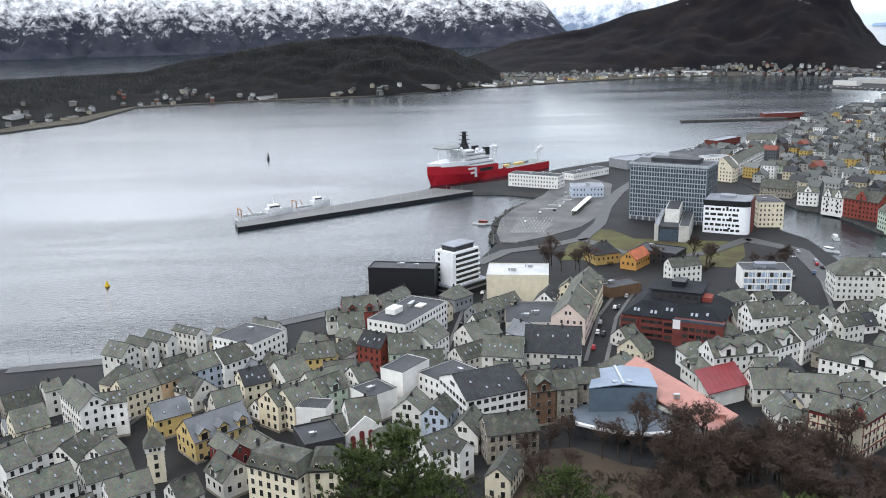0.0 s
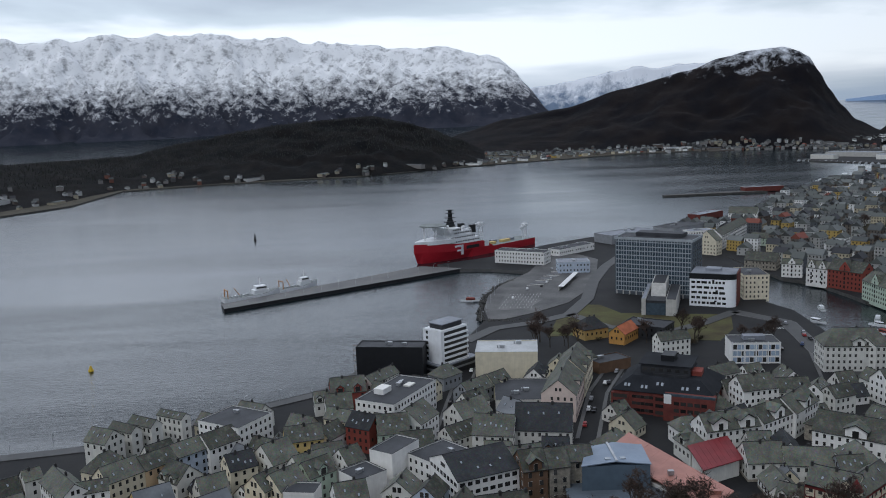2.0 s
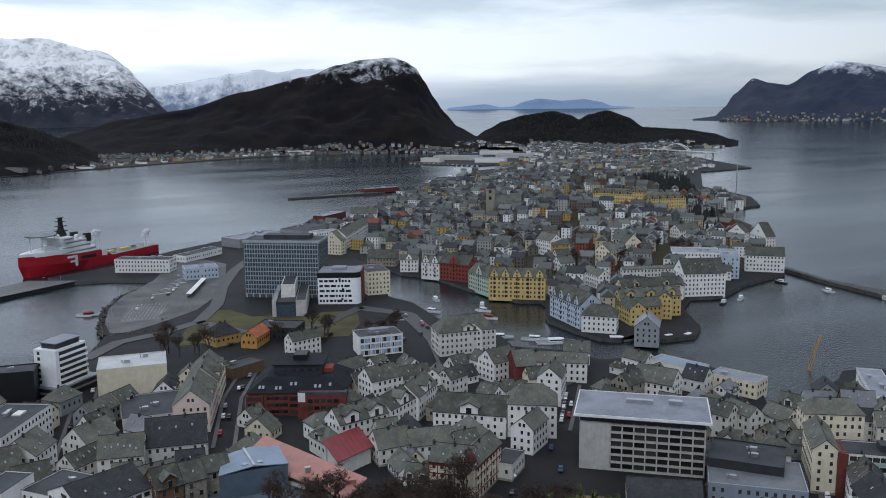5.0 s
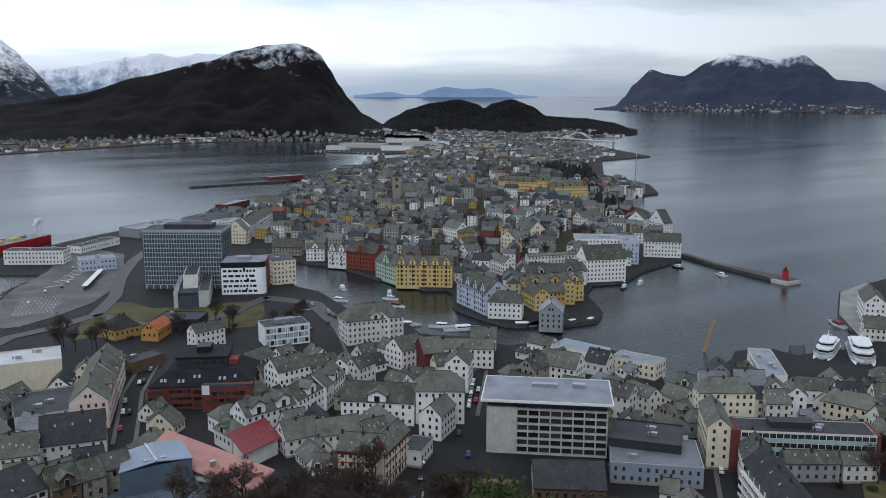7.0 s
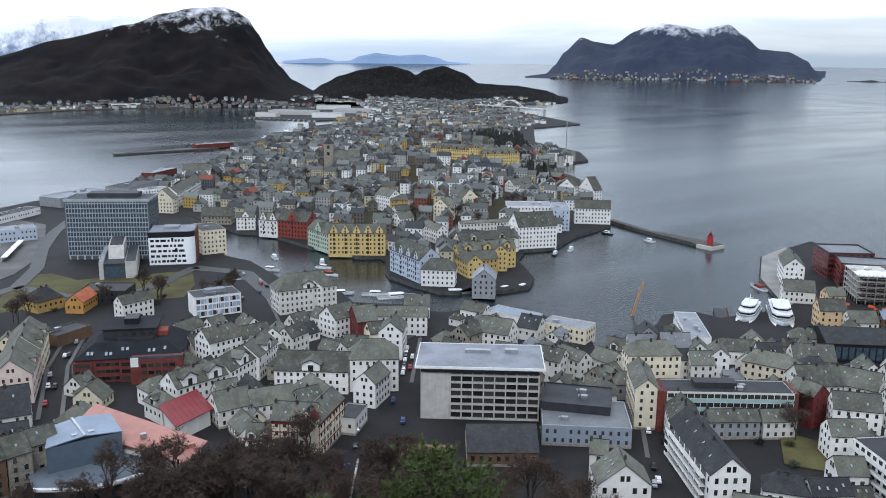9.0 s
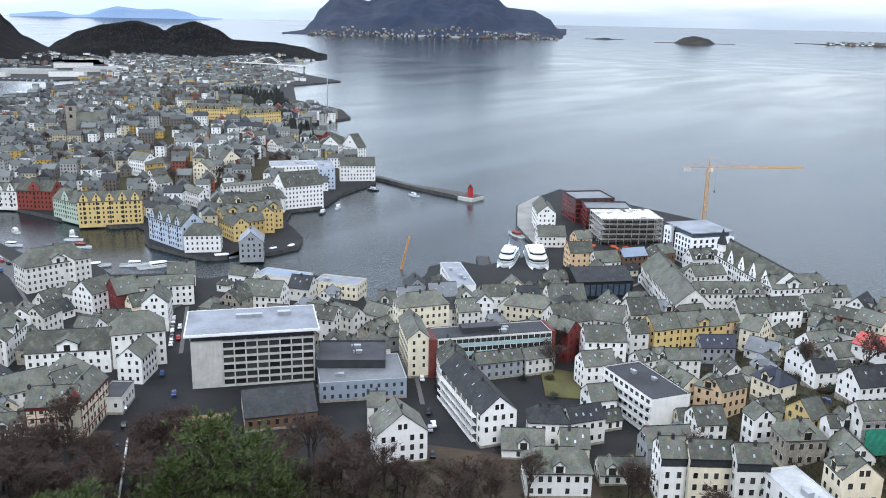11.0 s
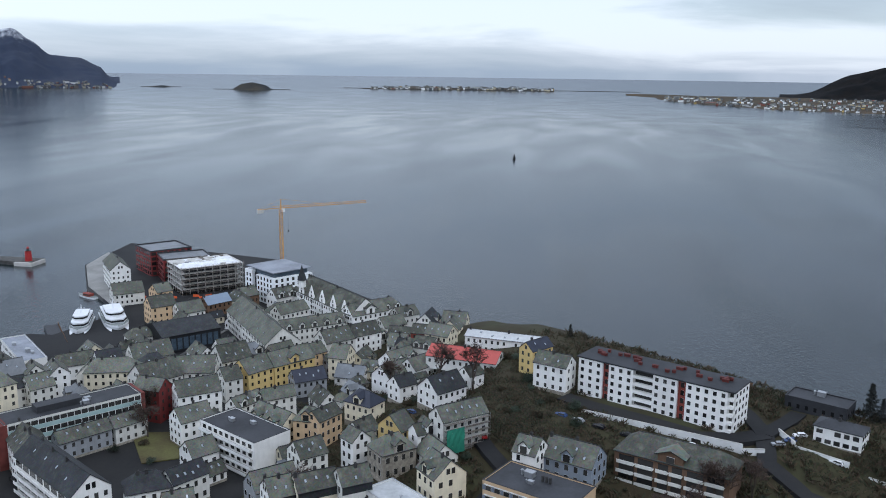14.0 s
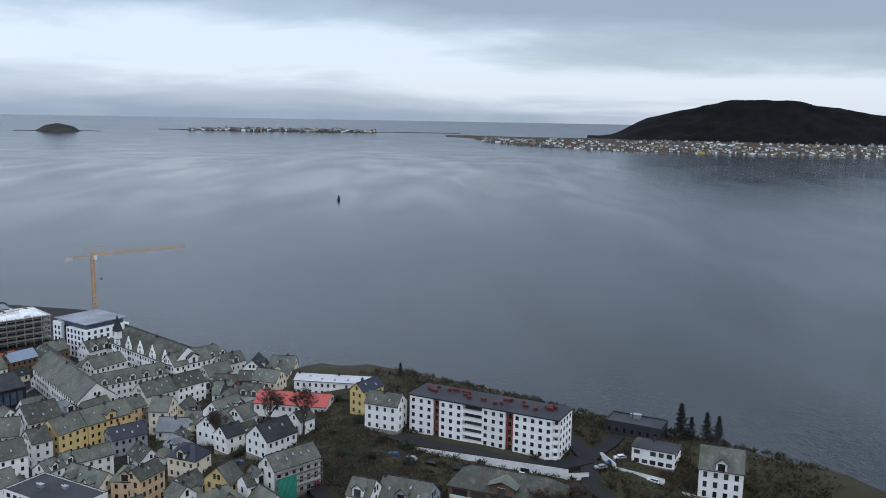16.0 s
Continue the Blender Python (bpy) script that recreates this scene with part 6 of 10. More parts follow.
    for k in range(1, 8):
        a, c = Vector(lo[0]).lerp(Vector(lo[1]), k / 8), Vector(lo[3]).lerp(Vector(lo[2]), k / 8)
        b = bmesh.new()
        tube(b, a + Vector((0, 0, 0.32)), c + Vector((0, 0, 0.32)), 0.07, n=4)
        part("roof_seam", b, ROOF["scarlet"], t)
    b = bmesh.new()
    prism(b, [(36, 21), (51, 28), (51.3, 14), (36.5, 7)], 0, 6.3)
    part("wing_wall", b, WALL["pale"], t)


def school():
    y = WALL["yellow"]
    for bx, by, L, W, h, rise, brg, lab in ((600, 800, 46, 14, 12, 5, -58, ""), (640, 762, 44, 16, 15, 6, -16, ""), (618, 778, 14, 18, 17, 6, -60, "")):
        house("h", bx, by, L, W, brg, ground_z(bx, by), h, rise, "yellow", "slate", dormers=5 if L > 40 else 2, label="large yellow school building with a grey slate hipped roof", name="school_wing", group="school wings")


def church():
    t = thing("church", 520, 945, 3, radians(-40), "grey stone church with a square tower", "church")
    TOWN.append((520, 945, 26))
    st = WALL["stone"]
    b = bmesh.new()
    box(b, -5.5, -5.5, -1, 5.5, 5.5, 32)
    part("tower", b, st, t)
    b = bmesh.new()
    v = [b.verts.new(p) for p in ((-6, -6, 32), (6, -6, 32), (6, 6, 32), (-6, 6, 32), (0, 0, 40))]
    b.faces.new(v[3::-1])
    for i in range(4):
        b.faces.new((v[i], v[(i + 1) % 4], v[4]))
    part("spire", b, ROOF["dslate"], t)
    b = bmesh.new()
    pts = [(-9, -1), (9, -1), (9, 11), (0, 24), (-9, 11)]
    e0, e1 = [b.verts.new((5.5, p, q)) for p, q in pts], [b.verts.new((38, p, q)) for p, q in pts]
    b.faces.new(e0); b.faces.new(e1[::-1])
    for i in range(5):
        b.faces.new((e0[i], e0[(i + 1) % 5], e1[(i + 1) % 5], e1[i]))
    part("nave", b, st, t)
    b = bmesh.new()
    gable_roof(b, 32.5, 18, 11, 13)
    bmesh.ops.translate(b, verts=b.verts, vec=(21.7, 0, 0))
    part("roof", b, [ROOF["slate"], DARKTRIM], t)
    for z in (18, 26):
        slab(t, "belfry_window", -1.5, -5.6, z, 1.5, -5.4, z + 4, GLASS)


def tower_house():
    t = thing("corner_tower", -92.6, 250, 2.6, radians(20), "slim white tower house with a pointed slate roof", "tower")
    TOWN.append((-92.6, 250, 5))
    b = bmesh.new()
    box(b, -2.6, -2.6, -1, 2.6, 2.6, 11)
    part("wall", b, WALL["cream"], t)
    b = bmesh.new()
    box(b, -3.0, -3.0, 11, 3.0, 3.0, 12.6)
    part("gallery", b, WALL["pale"], t)
    b = bmesh.new()
    rings = [(3.4, 12.6), (2.0, 15.2), (0.35, 18.4)]
    vs = [[b.verts.new((c * sx, c * sy, z)) for sx, sy in ((-1, -1), (1, -1), (1, 1), (-1, 1))] for c, z in rings]
    b.faces.new(vs[0][::-1])
    for k in range(2):
        for j in range(4):
            b.faces.new((vs[k][j], vs[k][(j + 1) % 4], vs[k + 1][(j + 1) % 4], vs[k + 1][j]))
    b.faces.new(vs[2])
    part("spire", b, ROOF["slate"], t)
    for k in range(4):
        for i in (-1.3, 0, 1.3):
            piece("window", "window", make_window, [TRIM, GLASS], t, Matrix.Rotation(k * math.pi / 2, 4, "Z") @ Matrix.Translation((i, -3.03, 11.8)) @ Matrix.Diagonal((0.7, 1, 0.6, 1)))
        for z in (3, 6, 9):
            piece("window", "window", make_window, [TRIM, GLASS], t, Matrix.Rotation(k * math.pi / 2, 4, "Z") @ Matrix.Translation((0, -2.63, z)))


def harbour_buildings():
    house("f", 84, 756, 47, 16, -30, 3.0, 10.5, 0, "white", "felt", facade="band", name="harbour_office", label="long white three-storey quay office with a dark roof", group="quay buildings")
    house("f", 120, 706, 26, 18, -2, 3.0, 8.5, 0, "blue", "lfelt", facade="band", name="ferry_terminal", label="pale blue glazed ferry terminal with a flat roof", group="quay buildings")
    house("f", 135, 800, 50, 14, 40, 3.0, 5.5, 0, "white", "felt", facade="band", name="quay_shed", label="low white quay shed with a dark roof", group="quay buildings")
    house("f", 200, 860, 60, 26, 30, 3.0, 8.0, 0, "grey", "lfelt", facade="none", name="quay_shed", label="grey warehouse with a pale flat roof on the quay", group="quay buildings")
    house("f", 262, 880, 60, 26, 40, 3.0, 10.0, 0, "grey", "felt", facade="none", name="quay_shed", label="dark warehouse with a flat felt roof on the quay", group="quay buildings")
    house("h", 95, 500, 16, 14, 20, 3.0, 6.0, 5.5, "ochre", "dslate", label="ochre wooden villa with a dark blue hipped roof", name="villa")
    house("f", 92, 436, 20, 12, 25, 3.0, 5.0, 0, "brown", "felt", facade="none")
    house("f", 129, 498, 26, 18, -35, 3.0, 7.0, 0, "dark", "felt", facade="band", name="library", label="low dark glazed library block with a felt roof", group="quay buildings")


def crane():
    y = mat("crane_yellow_paint", (0.55, 0.27, 0.05), rough=0.45, var=0.2)
    t = thing("tower_crane", 540, 205, 2.6, radians(-50), "tall orange-yellow tower crane over the building site", "crane")
    H = 46.0
    b = bmesh.new()
    w = 0.9
    for sx in (-w, w):
        for sy in (-w, w):
            tube(b, (sx, sy, 0), (sx, sy, H), 0.17, n=4)
    for k in range(23):
        z = k * 2
        for i, (p, q) in enumerate((((-w, -w), (w, -w)), ((w, -w), (w, w)), ((w, w), (-w, w)), ((-w, w), (-w, -w)))):
            tube(b, (*p, z), (*q, z + 2), 0.09, n=3, caps=False)
    part("mast", b, y, t)
    b = bmesh.new()
    for y0, z0 in ((-0.7, 0), (0.7, 0), (0, 1.4)):
        tube(b, (-16 if z0 == 0 else -6, y0, H + 1 + z0), (62, y0 * 0.5, H + 1 + z0), 0.16, n=4)
    for k in range(31):
        x = k * 2
        tube(b, (x, -0.7, H + 1), (x + 1, 0, H + 2.4), 0.08, n=3, caps=False)
        tube(b, (x, 0.7, H + 1), (x + 1, 0, H + 2.4), 0.08, n=3, caps=False)
        tube(b, (x + 1, 0, H + 2.4), (x + 2, -0.7, H + 1), 0.08, n=3, caps=False)
    part("jib", b, y, t)
    b = bmesh.new()
    tube(b, (0, 0, H), (0, 0, H + 7), 0.5, 0.15, n=4)
    tube(b, (0, 0, H + 7), (30, 0, H + 2.4), 0.07, n=3)
    tube(b, (0, 0, H + 7), (-15, 0, H + 1), 0.07, n=3)
    part("apex", b, y, t)
    slab(t, "counterweight", -16, -0.8, H - 1.6, -12, 0.8, H + 1, WALL["concrete"])
    slab(t, "cab", 0.8, -0.9, H - 1.8, 2.6, 0.9, H + 0.8, TRIM)
    b = bmesh.new()
    tube(b, (5, 0, H + 1), (5, 0, H - 14), 0.05, n=3)
    box(b, 4.6, -0.3, H - 15.2, 5.4, 0.3, H - 14)
    part("hook", b, DARKTRIM, t)


def lighthouse():
    t = thing("harbour_light", 545, 398, 2.8, 0, "small round red harbour light on the mole's end", "lighthouse")
    red = mat("signal_red_paint", (0.36, 0.03, 0.03), rough=0.5, var=0.25)
    b = bmesh.new()
    tube(b, (0, 0, 0), (0, 0, 7.4), 2.5, 2.1, n=16)
    part("tower", b, red, t)
    b = bmesh.new()
    tube(b, (0, 0, 7.4), (0, 0, 7.8), 2.7, n=16)
    tube(b, (0, 0, 7.8), (0, 0, 9.2), 1.0, n=12)
    part("lantern", b, GLASS, t)
    b = bmesh.new()
    tube(b, (0, 0, 9.2), (0, 0, 10.4), 1.3, 0.1, n=12)
    part("cap", b, red, t)
    p = thing("mole_head", 546, 398, -3, 0, "square concrete head of the mole", "pier")
    slab(p, "head", -8, -7, 0, 8, 7, 5.7, WALL["concrete"])


def far_bridge():
    t = thing("arch_bridge", 1500, 1745, 3, radians(-85), "distant white arched road bridge", "bridge")
    b = bmesh.new()
    box(b, -130, -4, 11, 130, 4, 13)
    part("deck", b, WALL["pale"], t)
    b = bmesh.new()
    for sy in (-4, 4):
        prev = None
        for k in range(21):
            u = -45 + 90 * k / 20
            p = (u, sy, 12 + 17 * (1 - (u / 45) ** 2))
            if prev:
                tube(b, prev, p, 0.9, n=4)
            prev = p
    part("arch", b, TRIM, t)
    for k in range(9):
        slab(t, "pier", -120 + 30 * k - 1, -3, -4, -120 + 30 * k + 1, 3, 11, WALL["concrete"])
    m = thing("shipyard_mast", 888, 907, 2, 0, "tall slim grey mast in the shipyard", "mast")
    b = bmesh.new()
    tube(b, (0, 0, 0), (0, 0, 49), 0.9, 0.6, n=6)
    part("pole", b, STEEL, m)


town_hall(); office_block(); apartment_block(); theatre(); school(); church(); tower_house(); harbour_buildings(); crane(); lighthouse(); far_bridge()
# ---------------------------------------------------------------- buildings of a shape of their own
TARP = mat("white_tarpaulin", (0.74, 0.75, 0.76), rough=0.4, var=0.2, scale=0.4, fine=2.0)
SAFETY = mat("orange_safety_plastic", (0.62, 0.11, 0.03), rough=0.5, var=0.25)
SCAFF = mat("weathered_scaffold", (0.16, 0.14, 0.12), rough=0.6, var=0.4)


def balconies(root, n, levels, x0, x1, y, out, z0, fh, front, label=""):
    """Rows of balconies on a long side: deck and parapet in one part, a dark door behind each. out: -1 or 1 across the side."""
    w = (x1 - x0) / n
    for k in range(levels):
        for i in range(n):
            a, c = x0 + i * w + 0.25, x0 + (i + 1) * w - 0.25
            z = z0 + k * fh
            b = bmesh.new()
            p = [(y, 0), (y + out * 1.7, 0), (y + out * 1.7, 1.1), (y + out * 1.55, 1.1), (y + out * 1.55, 0.18), (y, 0.18)]
            e0, e1 = [b.verts.new((a, q, z + h)) for q, h in p], [b.verts.new((c, q, z + h)) for q, h in p]
            b.faces.new(e0); b.faces.new(e1[::-1])
            for j in range(6):
                b.faces.new((e0[j], e0[(j + 1) % 6], e1[(j + 1) % 6], e1[j]))
            part("balcony", b, front, root, label)
            d = bmesh.new()
            box(d, a + 0.3, min(y, y + out * 0.08), z + 0.2, c - 0.3, max(y, y + out * 0.08), z + 2.3)
            part("balcony_door", d, GLASS, root)


def brick_complex():
    t = thing("brick_complex", 107.9, 377.7, 2.6, radians(-25.8), "red brick block with a dark sloping roof and set-back terraces", "building")
    TOWN.append((100, 364, 20)); TOWN.append((112, 385, 20))
    L, W = 44.0, 33.0
    l, s = L / 2, W / 2
    h = 10.4
    slab(t, "wall", -l, -s, -2, l, s, h, WALL["brick"])
    for x0, x1 in ((-l - 0.8, -l + 7), (-4, 6), (l - 8, l + 0.8)):
        slab(t, "brick_bay", x0, -s - 1.0, -2, x1, -s + 1, h - 1.2, WALL["brick"], "projecting brick bay")
        for k in range(3):
            slab(t, "bay_window", x0 + 0.8, -s - 1.06, 0.9 + k * 3.1, x1 - 0.8, -s - 0.9, 2.5 + k * 3.1, GLASS)
    for k in range(3):
        for i in range(5):
            piece("window", "wide_window_black", make_wide, [DARKTRIM, GLASS], t, Matrix.Translation((-12.8 + i * 1.9, -s - 0.03, 1.7 + k * 3.1)))
            piece("window", "wide_window_black", make_wide, [DARKTRIM, GLASS], t, Matrix.Translation((7.0 + i * 1.9, -s - 0.03, 1.7 + k * 3.1)) @ Matrix.Diagonal((0.9, 1, 1, 1)))
    # steep dark roof skirt, flat on top
    b = bmesh.new()
    rings = [(l + 0.5, s + 0.5, h - 0.3), (l + 0.5, s + 0.5, h), (l - 7, s - 6.5, h + 5.4)]
    vs = [[b.verts.new(p) for p in ((-a, -c, z), (a, -c, z), (a, c, z), (-a, c, z))] for a, c, z in rings]
    b.faces.new(vs[0][::-1]); b.faces.new(vs[2])
    for k in range(2):
        for j in range(4):
            b.faces.new((vs[k][j], vs[k][(j + 1) % 4], vs[k + 1][(j + 1) % 4], vs[k + 1][j]))
    part("roof", b, ROOF["black"], t, "dark sloping roof")
    tilt = math.atan2(5.4, 7.0)
    for x, f in ((-17, 0.35), (-15.4, 0.35), (-9.5, 0.3), (-3, 0.55), (-1, 0.55), (8, 0.4), (10, 0.4), (14.5, 0.5), (-7.7, 0.3)):
        piece("skylight", "skylight", make_skylight, [DARKTRIM, SKYGLASS], t, Matrix.Translation((x, -s - 0.5 + 7 * f, h + 5.4 * f + 0.05)) @ Matrix.Rotation(tilt, 4, "X") @ Matrix.Scale(1.6, 4))
    slab(t, "upper_storey", -12, -6, h + 5.3, 10, 12, h + 9.6, WALL["dark"], "set-back charcoal upper storey")
    slab(t, "upper_roof", -12.8, -6.8, h + 9.6, 10.8, 12.8, h + 10.0, ROOF["black"])
    slab(t, "terrace_wall", -6, -9, h + 5.2, 9, -8.6, h + 6.6, WALL["dark"])
    slab(t, "plant_room", -4, 0, h + 10, 2, 8, h + 12.6, WALL["black"])
    slab(t, "red_stair", 10.2, -4, h + 4, 14.5, 3, h + 7.5, WALL["rust"], "red rendered stair head")
    for i in range(6):
        piece("window", "wide_window_black", make_wide, [DARKTRIM, GLASS], t, Matrix.Translation((-10 + i * 3.6, -6.03, h + 7.4)))
    b = bmesh.new()
    box(b, -9, 14, h + 3, 8, 15.5, h + 8.4)
    part("rear_block", b, ROOF["slate"], t)
    # tall block that stands forward, with ribbons of dark windows
    slab(t, "front_block", 1.0, -s - 5.0, -2, l + 0.5, -s + 2, h + 0.8, WALL["brick"], "projecting brick block")
    for k in range(3):
        for i in range(5):
            slab(t, "ribbon_window", 5.4 + i * 2.9, -s - 5.07, 1.0 + k * 3.2, 7.7 + i * 2.9, -s - 4.9, 2.6 + k * 3.2, GLASS)
    slab(t, "stair_panel", 1.2, -s - 5.1, h - 2.6, 4.4, -s - 4.9, h + 1.6, TRIM, "white stair panel")
    slab(t, "terrace", 1.0, -s - 5.0, h + 0.8, l + 0.5, -s - 1.5, h + 1.0, ROOF["felt"])
    slab(t, "balustrade", 1.0, -s - 5.05, h + 1.0, l + 0.5, -s - 4.95, h + 1.9, BLUEGLASS)


def corner_office():
    t = thing("corner_office", 194.2, 573.0, 2.6, radians(-26), "white office block with a rounded corner and black top storey", "building")
    TOWN.append((196, 574, 20))
    l, s, h = 14.8, 12.5, 18.6
    arc = [(l - 5 + 5 * math.sin(radians(a)), -s + 5 - 5 * math.cos(radians(a))) for a in range(0, 91, 15)]
    plan = [(-l, s), (-l, -s)] + arc + [(l, s)]
    b = bmesh.new()
    prism(b, plan, -2, h)
    part("wall", b, mat("bright_white_panels", (0.88, 0.89, 0.90), rough=0.4, var=0.06), t)
    b = bmesh.new()
    prism(b, [(x * 1.01, y * 1.01) for x, y in plan], h, h + 3.6)
    part("attic_storey", b, WALL["black"], t, "black glazed top storey")
    b = bmesh.new()
    prism(b, [(x * 0.97, y * 0.97) for x, y in plan], h + 3.6, h + 3.9)
    part("roof", b, ROOF["lfelt"], t)
    slab(t, "roof_plant", -6, -3, h + 3.9, 4, 5, h + 5.6, ROOF["lfelt"])
    slab(t, "end_strip", l + 0.02, -s + 5.2, -2, l + 0.5, s, h + 3.7, WALL["brick"], "dark red cladding strip")
    rr = random.Random(2)
    for k in range(5):
        x = -l + 1.2
        while x < 6.5:
            w = rr.choice((1.4, 1.4, 2.4, 3.6))
            slab(t, "window", x, -s - 0.06, 1.6 + k * 3.5, x + w, -s + 0.05, 3.2 + k * 3.5, GLASS)
            x += w + rr.choice((0.7, 1.0))
        if k % 2 == 0:
            q = rr.uniform(-10, 3)
            slab(t, "window", q, -s - 0.07, 3.1 + k * 3.5, q + 1.5, -s + 0.05, 4.3 + k * 3.5, GLASS)


def red_block(x, y, L, W, brg, h, face):
    t = thing("brick_block", x, y, 2.6, radians(brg), "unfinished red block with large dark openings on the quay", "building", "red blocks on the building site")
    TOWN.append((x, y, math.hypot(L, W) / 2))
    red = mat("oxblood_panels", (0.20, 0.032, 0.030), rough=0.6, var=0.3, streak=0.4)
    l, s = L / 2, W / 2
    slab(t, "wall", -l, -s, -2, l, s, h, red)
    slab(t, "roof", -l + 0.6, -s + 0.6, h - 0.1, l - 0.6, s - 0.6, h + 0.1, ROOF["zinc"])
    b = bmesh.new()
    kerb_ring(b, l + 0.1, s + 0.1, 0.6, h, h + 0.9)
    part("parapet", b, WALL["dark"], t)
    rr = random.Random(round(x))
    m_ = t.matrix_basis.inverted() @ Vector((0, 0, 0))
    for sx, sy, length in ((0, -1 if m_.y < 0 else 1, L), (-1 if m_.x < 0 else 1, 0, W)):
        n = int(length / 4.0)
        for k in range(int(h / 3.3)):
            for i in range(n):
                u = -length / 2 + (i + 0.5) * length / n
                w = rr.choice((1.1, 1.4, 1.6))
                z = 0.8 + k * 3.3
                if sy:
                    slab(t, "opening", u - w, min(sy * s, sy * (s + 0.05)), z, u + w, max(sy * s, sy * (s + 0.05)), z + 2.2, GLASS)
                else:
                    slab(t, "opening", min(sx * l, sx * (l + 0.05)), u - w, z, max(sx * l, sx * (l + 0.05)), u + w, z + 2.2, GLASS)
    return t


def concrete_frame():
    t = thing("unfinished_building", 504, 243, 2.6, radians(134), "unfinished concrete building frame with open floors and scaffolding", "building site")
    TOWN.append((504, 243, 24))
    l, s, fh = 20.0, 14.5, 3.3
    cc = WALL["concrete"]
    for k in range(6):
        slab(t, "floor_slab", -l, -s, k * fh - 0.35, l, s, k * fh, cc)
    for k in range(5):
        # a charcoal box stands in for the shade inside the open floors
        slab(t, "core_wall", -l + 3.5, -s + 3.5, k * fh, l - 3.5, s - 3.5, (k + 1) * fh - 0.35, WALL["dark"])
        for i in range(9):
            for y in (-s + 0.5, s - 0.5):
                x = -l + 0.5 + i * (2 * l - 1) / 8
                slab(t, "column", x - 0.22, y - 0.22, k * fh, x + 0.22, y + 0.22, (k + 1) * fh - 0.35, cc)
        for i in range(1, 6):
            for x in (-l + 0.5, l - 0.5):
                y = -s + 0.5 + i * (2 * s - 1) / 6
                slab(t, "column", x - 0.22, y - 0.22, k * fh, x + 0.22, y + 0.22, (k + 1) * fh - 0.35, cc)
    # formwork and props on the top deck
    rr = random.Random(4)
    for k in range(26):
        x, y = rr.uniform(-l + 1, l - 4), rr.uniform(-s + 1, s - 3)
        slab(t, "formwork", x, y, 5 * fh, x + rr.uniform(1, 4), y + rr.uniform(0.6, 3), 5 * fh + rr.uniform(0.2, 1.1), rr.choice((WALL["concrete"], SCAFF, TARP, ROOF["lfelt"])))
    for side in (-1, 1):
        sc = thing("scaffold", *(t.matrix_basis @ Vector((0, side * (s + 0.9), 0))), radians(134), "steel scaffold with plank decks along the building frame", "scaffold", "scaffolds")
        b = bmesh.new()
        for i in range(17):
            x = -l + i * 2.5
            for y in (-0.6, 0.6):
                tube(b, (x, y, 0), (x, y, 5 * fh + 1.2), 0.07, n=3, caps=False)
            tube(b, (x, 0.6 * side, 0), (min(l, x + 2.5), 0.6 * side, fh), 0.05, n=3, caps=False)
        tagged(part("tube_frame", b, SCAFF, sc), kind="stuff")
        for k in range(1, 6):
            slab(sc, "deck", -l, -0.55, k * fh - 0.9, l, 0.55, k * fh - 0.8, SCAFF)
            slab(sc, "guard_rail", -l, side * 0.6 - 0.04, k * fh + 0.15, l, side * 0.6 + 0.04, k * fh + 0.3, SCAFF)
    # rumpled sheets on the roof
    rr = random.Random(8)
    for cx, cy, a, c in ((-9, 8, 9, 5), (3, 9, 7, 5), (12, 8, 8, 5), (-13, -2, 5, 4)):
        w = thing("tarpaulin", *(t.matrix_basis @ Vector((cx, cy, 5 * fh + 0.1))), radians(134), "rumpled white tarpaulin over building materials", "tarpaulin", "tarpaulins")
        b = bmesh.new()
        n = 9
        g = [[b.verts.new((-a + 2 * a * i / n, -c + 2 * c * j / n, (0.6 + rr.random() * 1.0) * (0 if i in (0, n) or j in (0, n) else 1))) for j in range(n + 1)] for i in range(n + 1)]
        for i in range(n):
            for j in range(n):
                b.faces.new((g[i][j], g[i + 1][j], g[i + 1][j + 1], g[i][j + 1]))
        part("sheet", b, TARP, w)
    # barriers and huts on the ground before it
    rr = random.Random(6)
    for k in range(26):
        x, y = 470 + rr.uniform(-14, 18), 240 + rr.uniform(-22, 26)
        if abs((t.matrix_basis.inverted() @ Vector((x, y, 2.6))).x) < l + 3 and abs((t.matrix_basis.inverted() @ Vector((x, y, 2.6))).y) < s + 3:
            continue
        w = thing("site_barrier", x, y, 2.6, rr.uniform(0, 3.1), "orange plastic barrier on the building site", "barrier", "site barriers")
        b = bmesh.new()
        v = [[b.verts.new((q, y_, z)) for y_, z in ((-0.5, 0), (0.5, 0), (0.2, 1.3), (-0.2, 1.3))] for q in (-1.8, 1.8)]
        b.faces.new(v[0]); b.faces.new(v[1][::-1])
        for i in range(4):
            b.faces.new((v[0][i], v[0][(i + 1) % 4], v[1][(i + 1) % 4], v[1][i]))
        part("body", b, SAFETY, w)


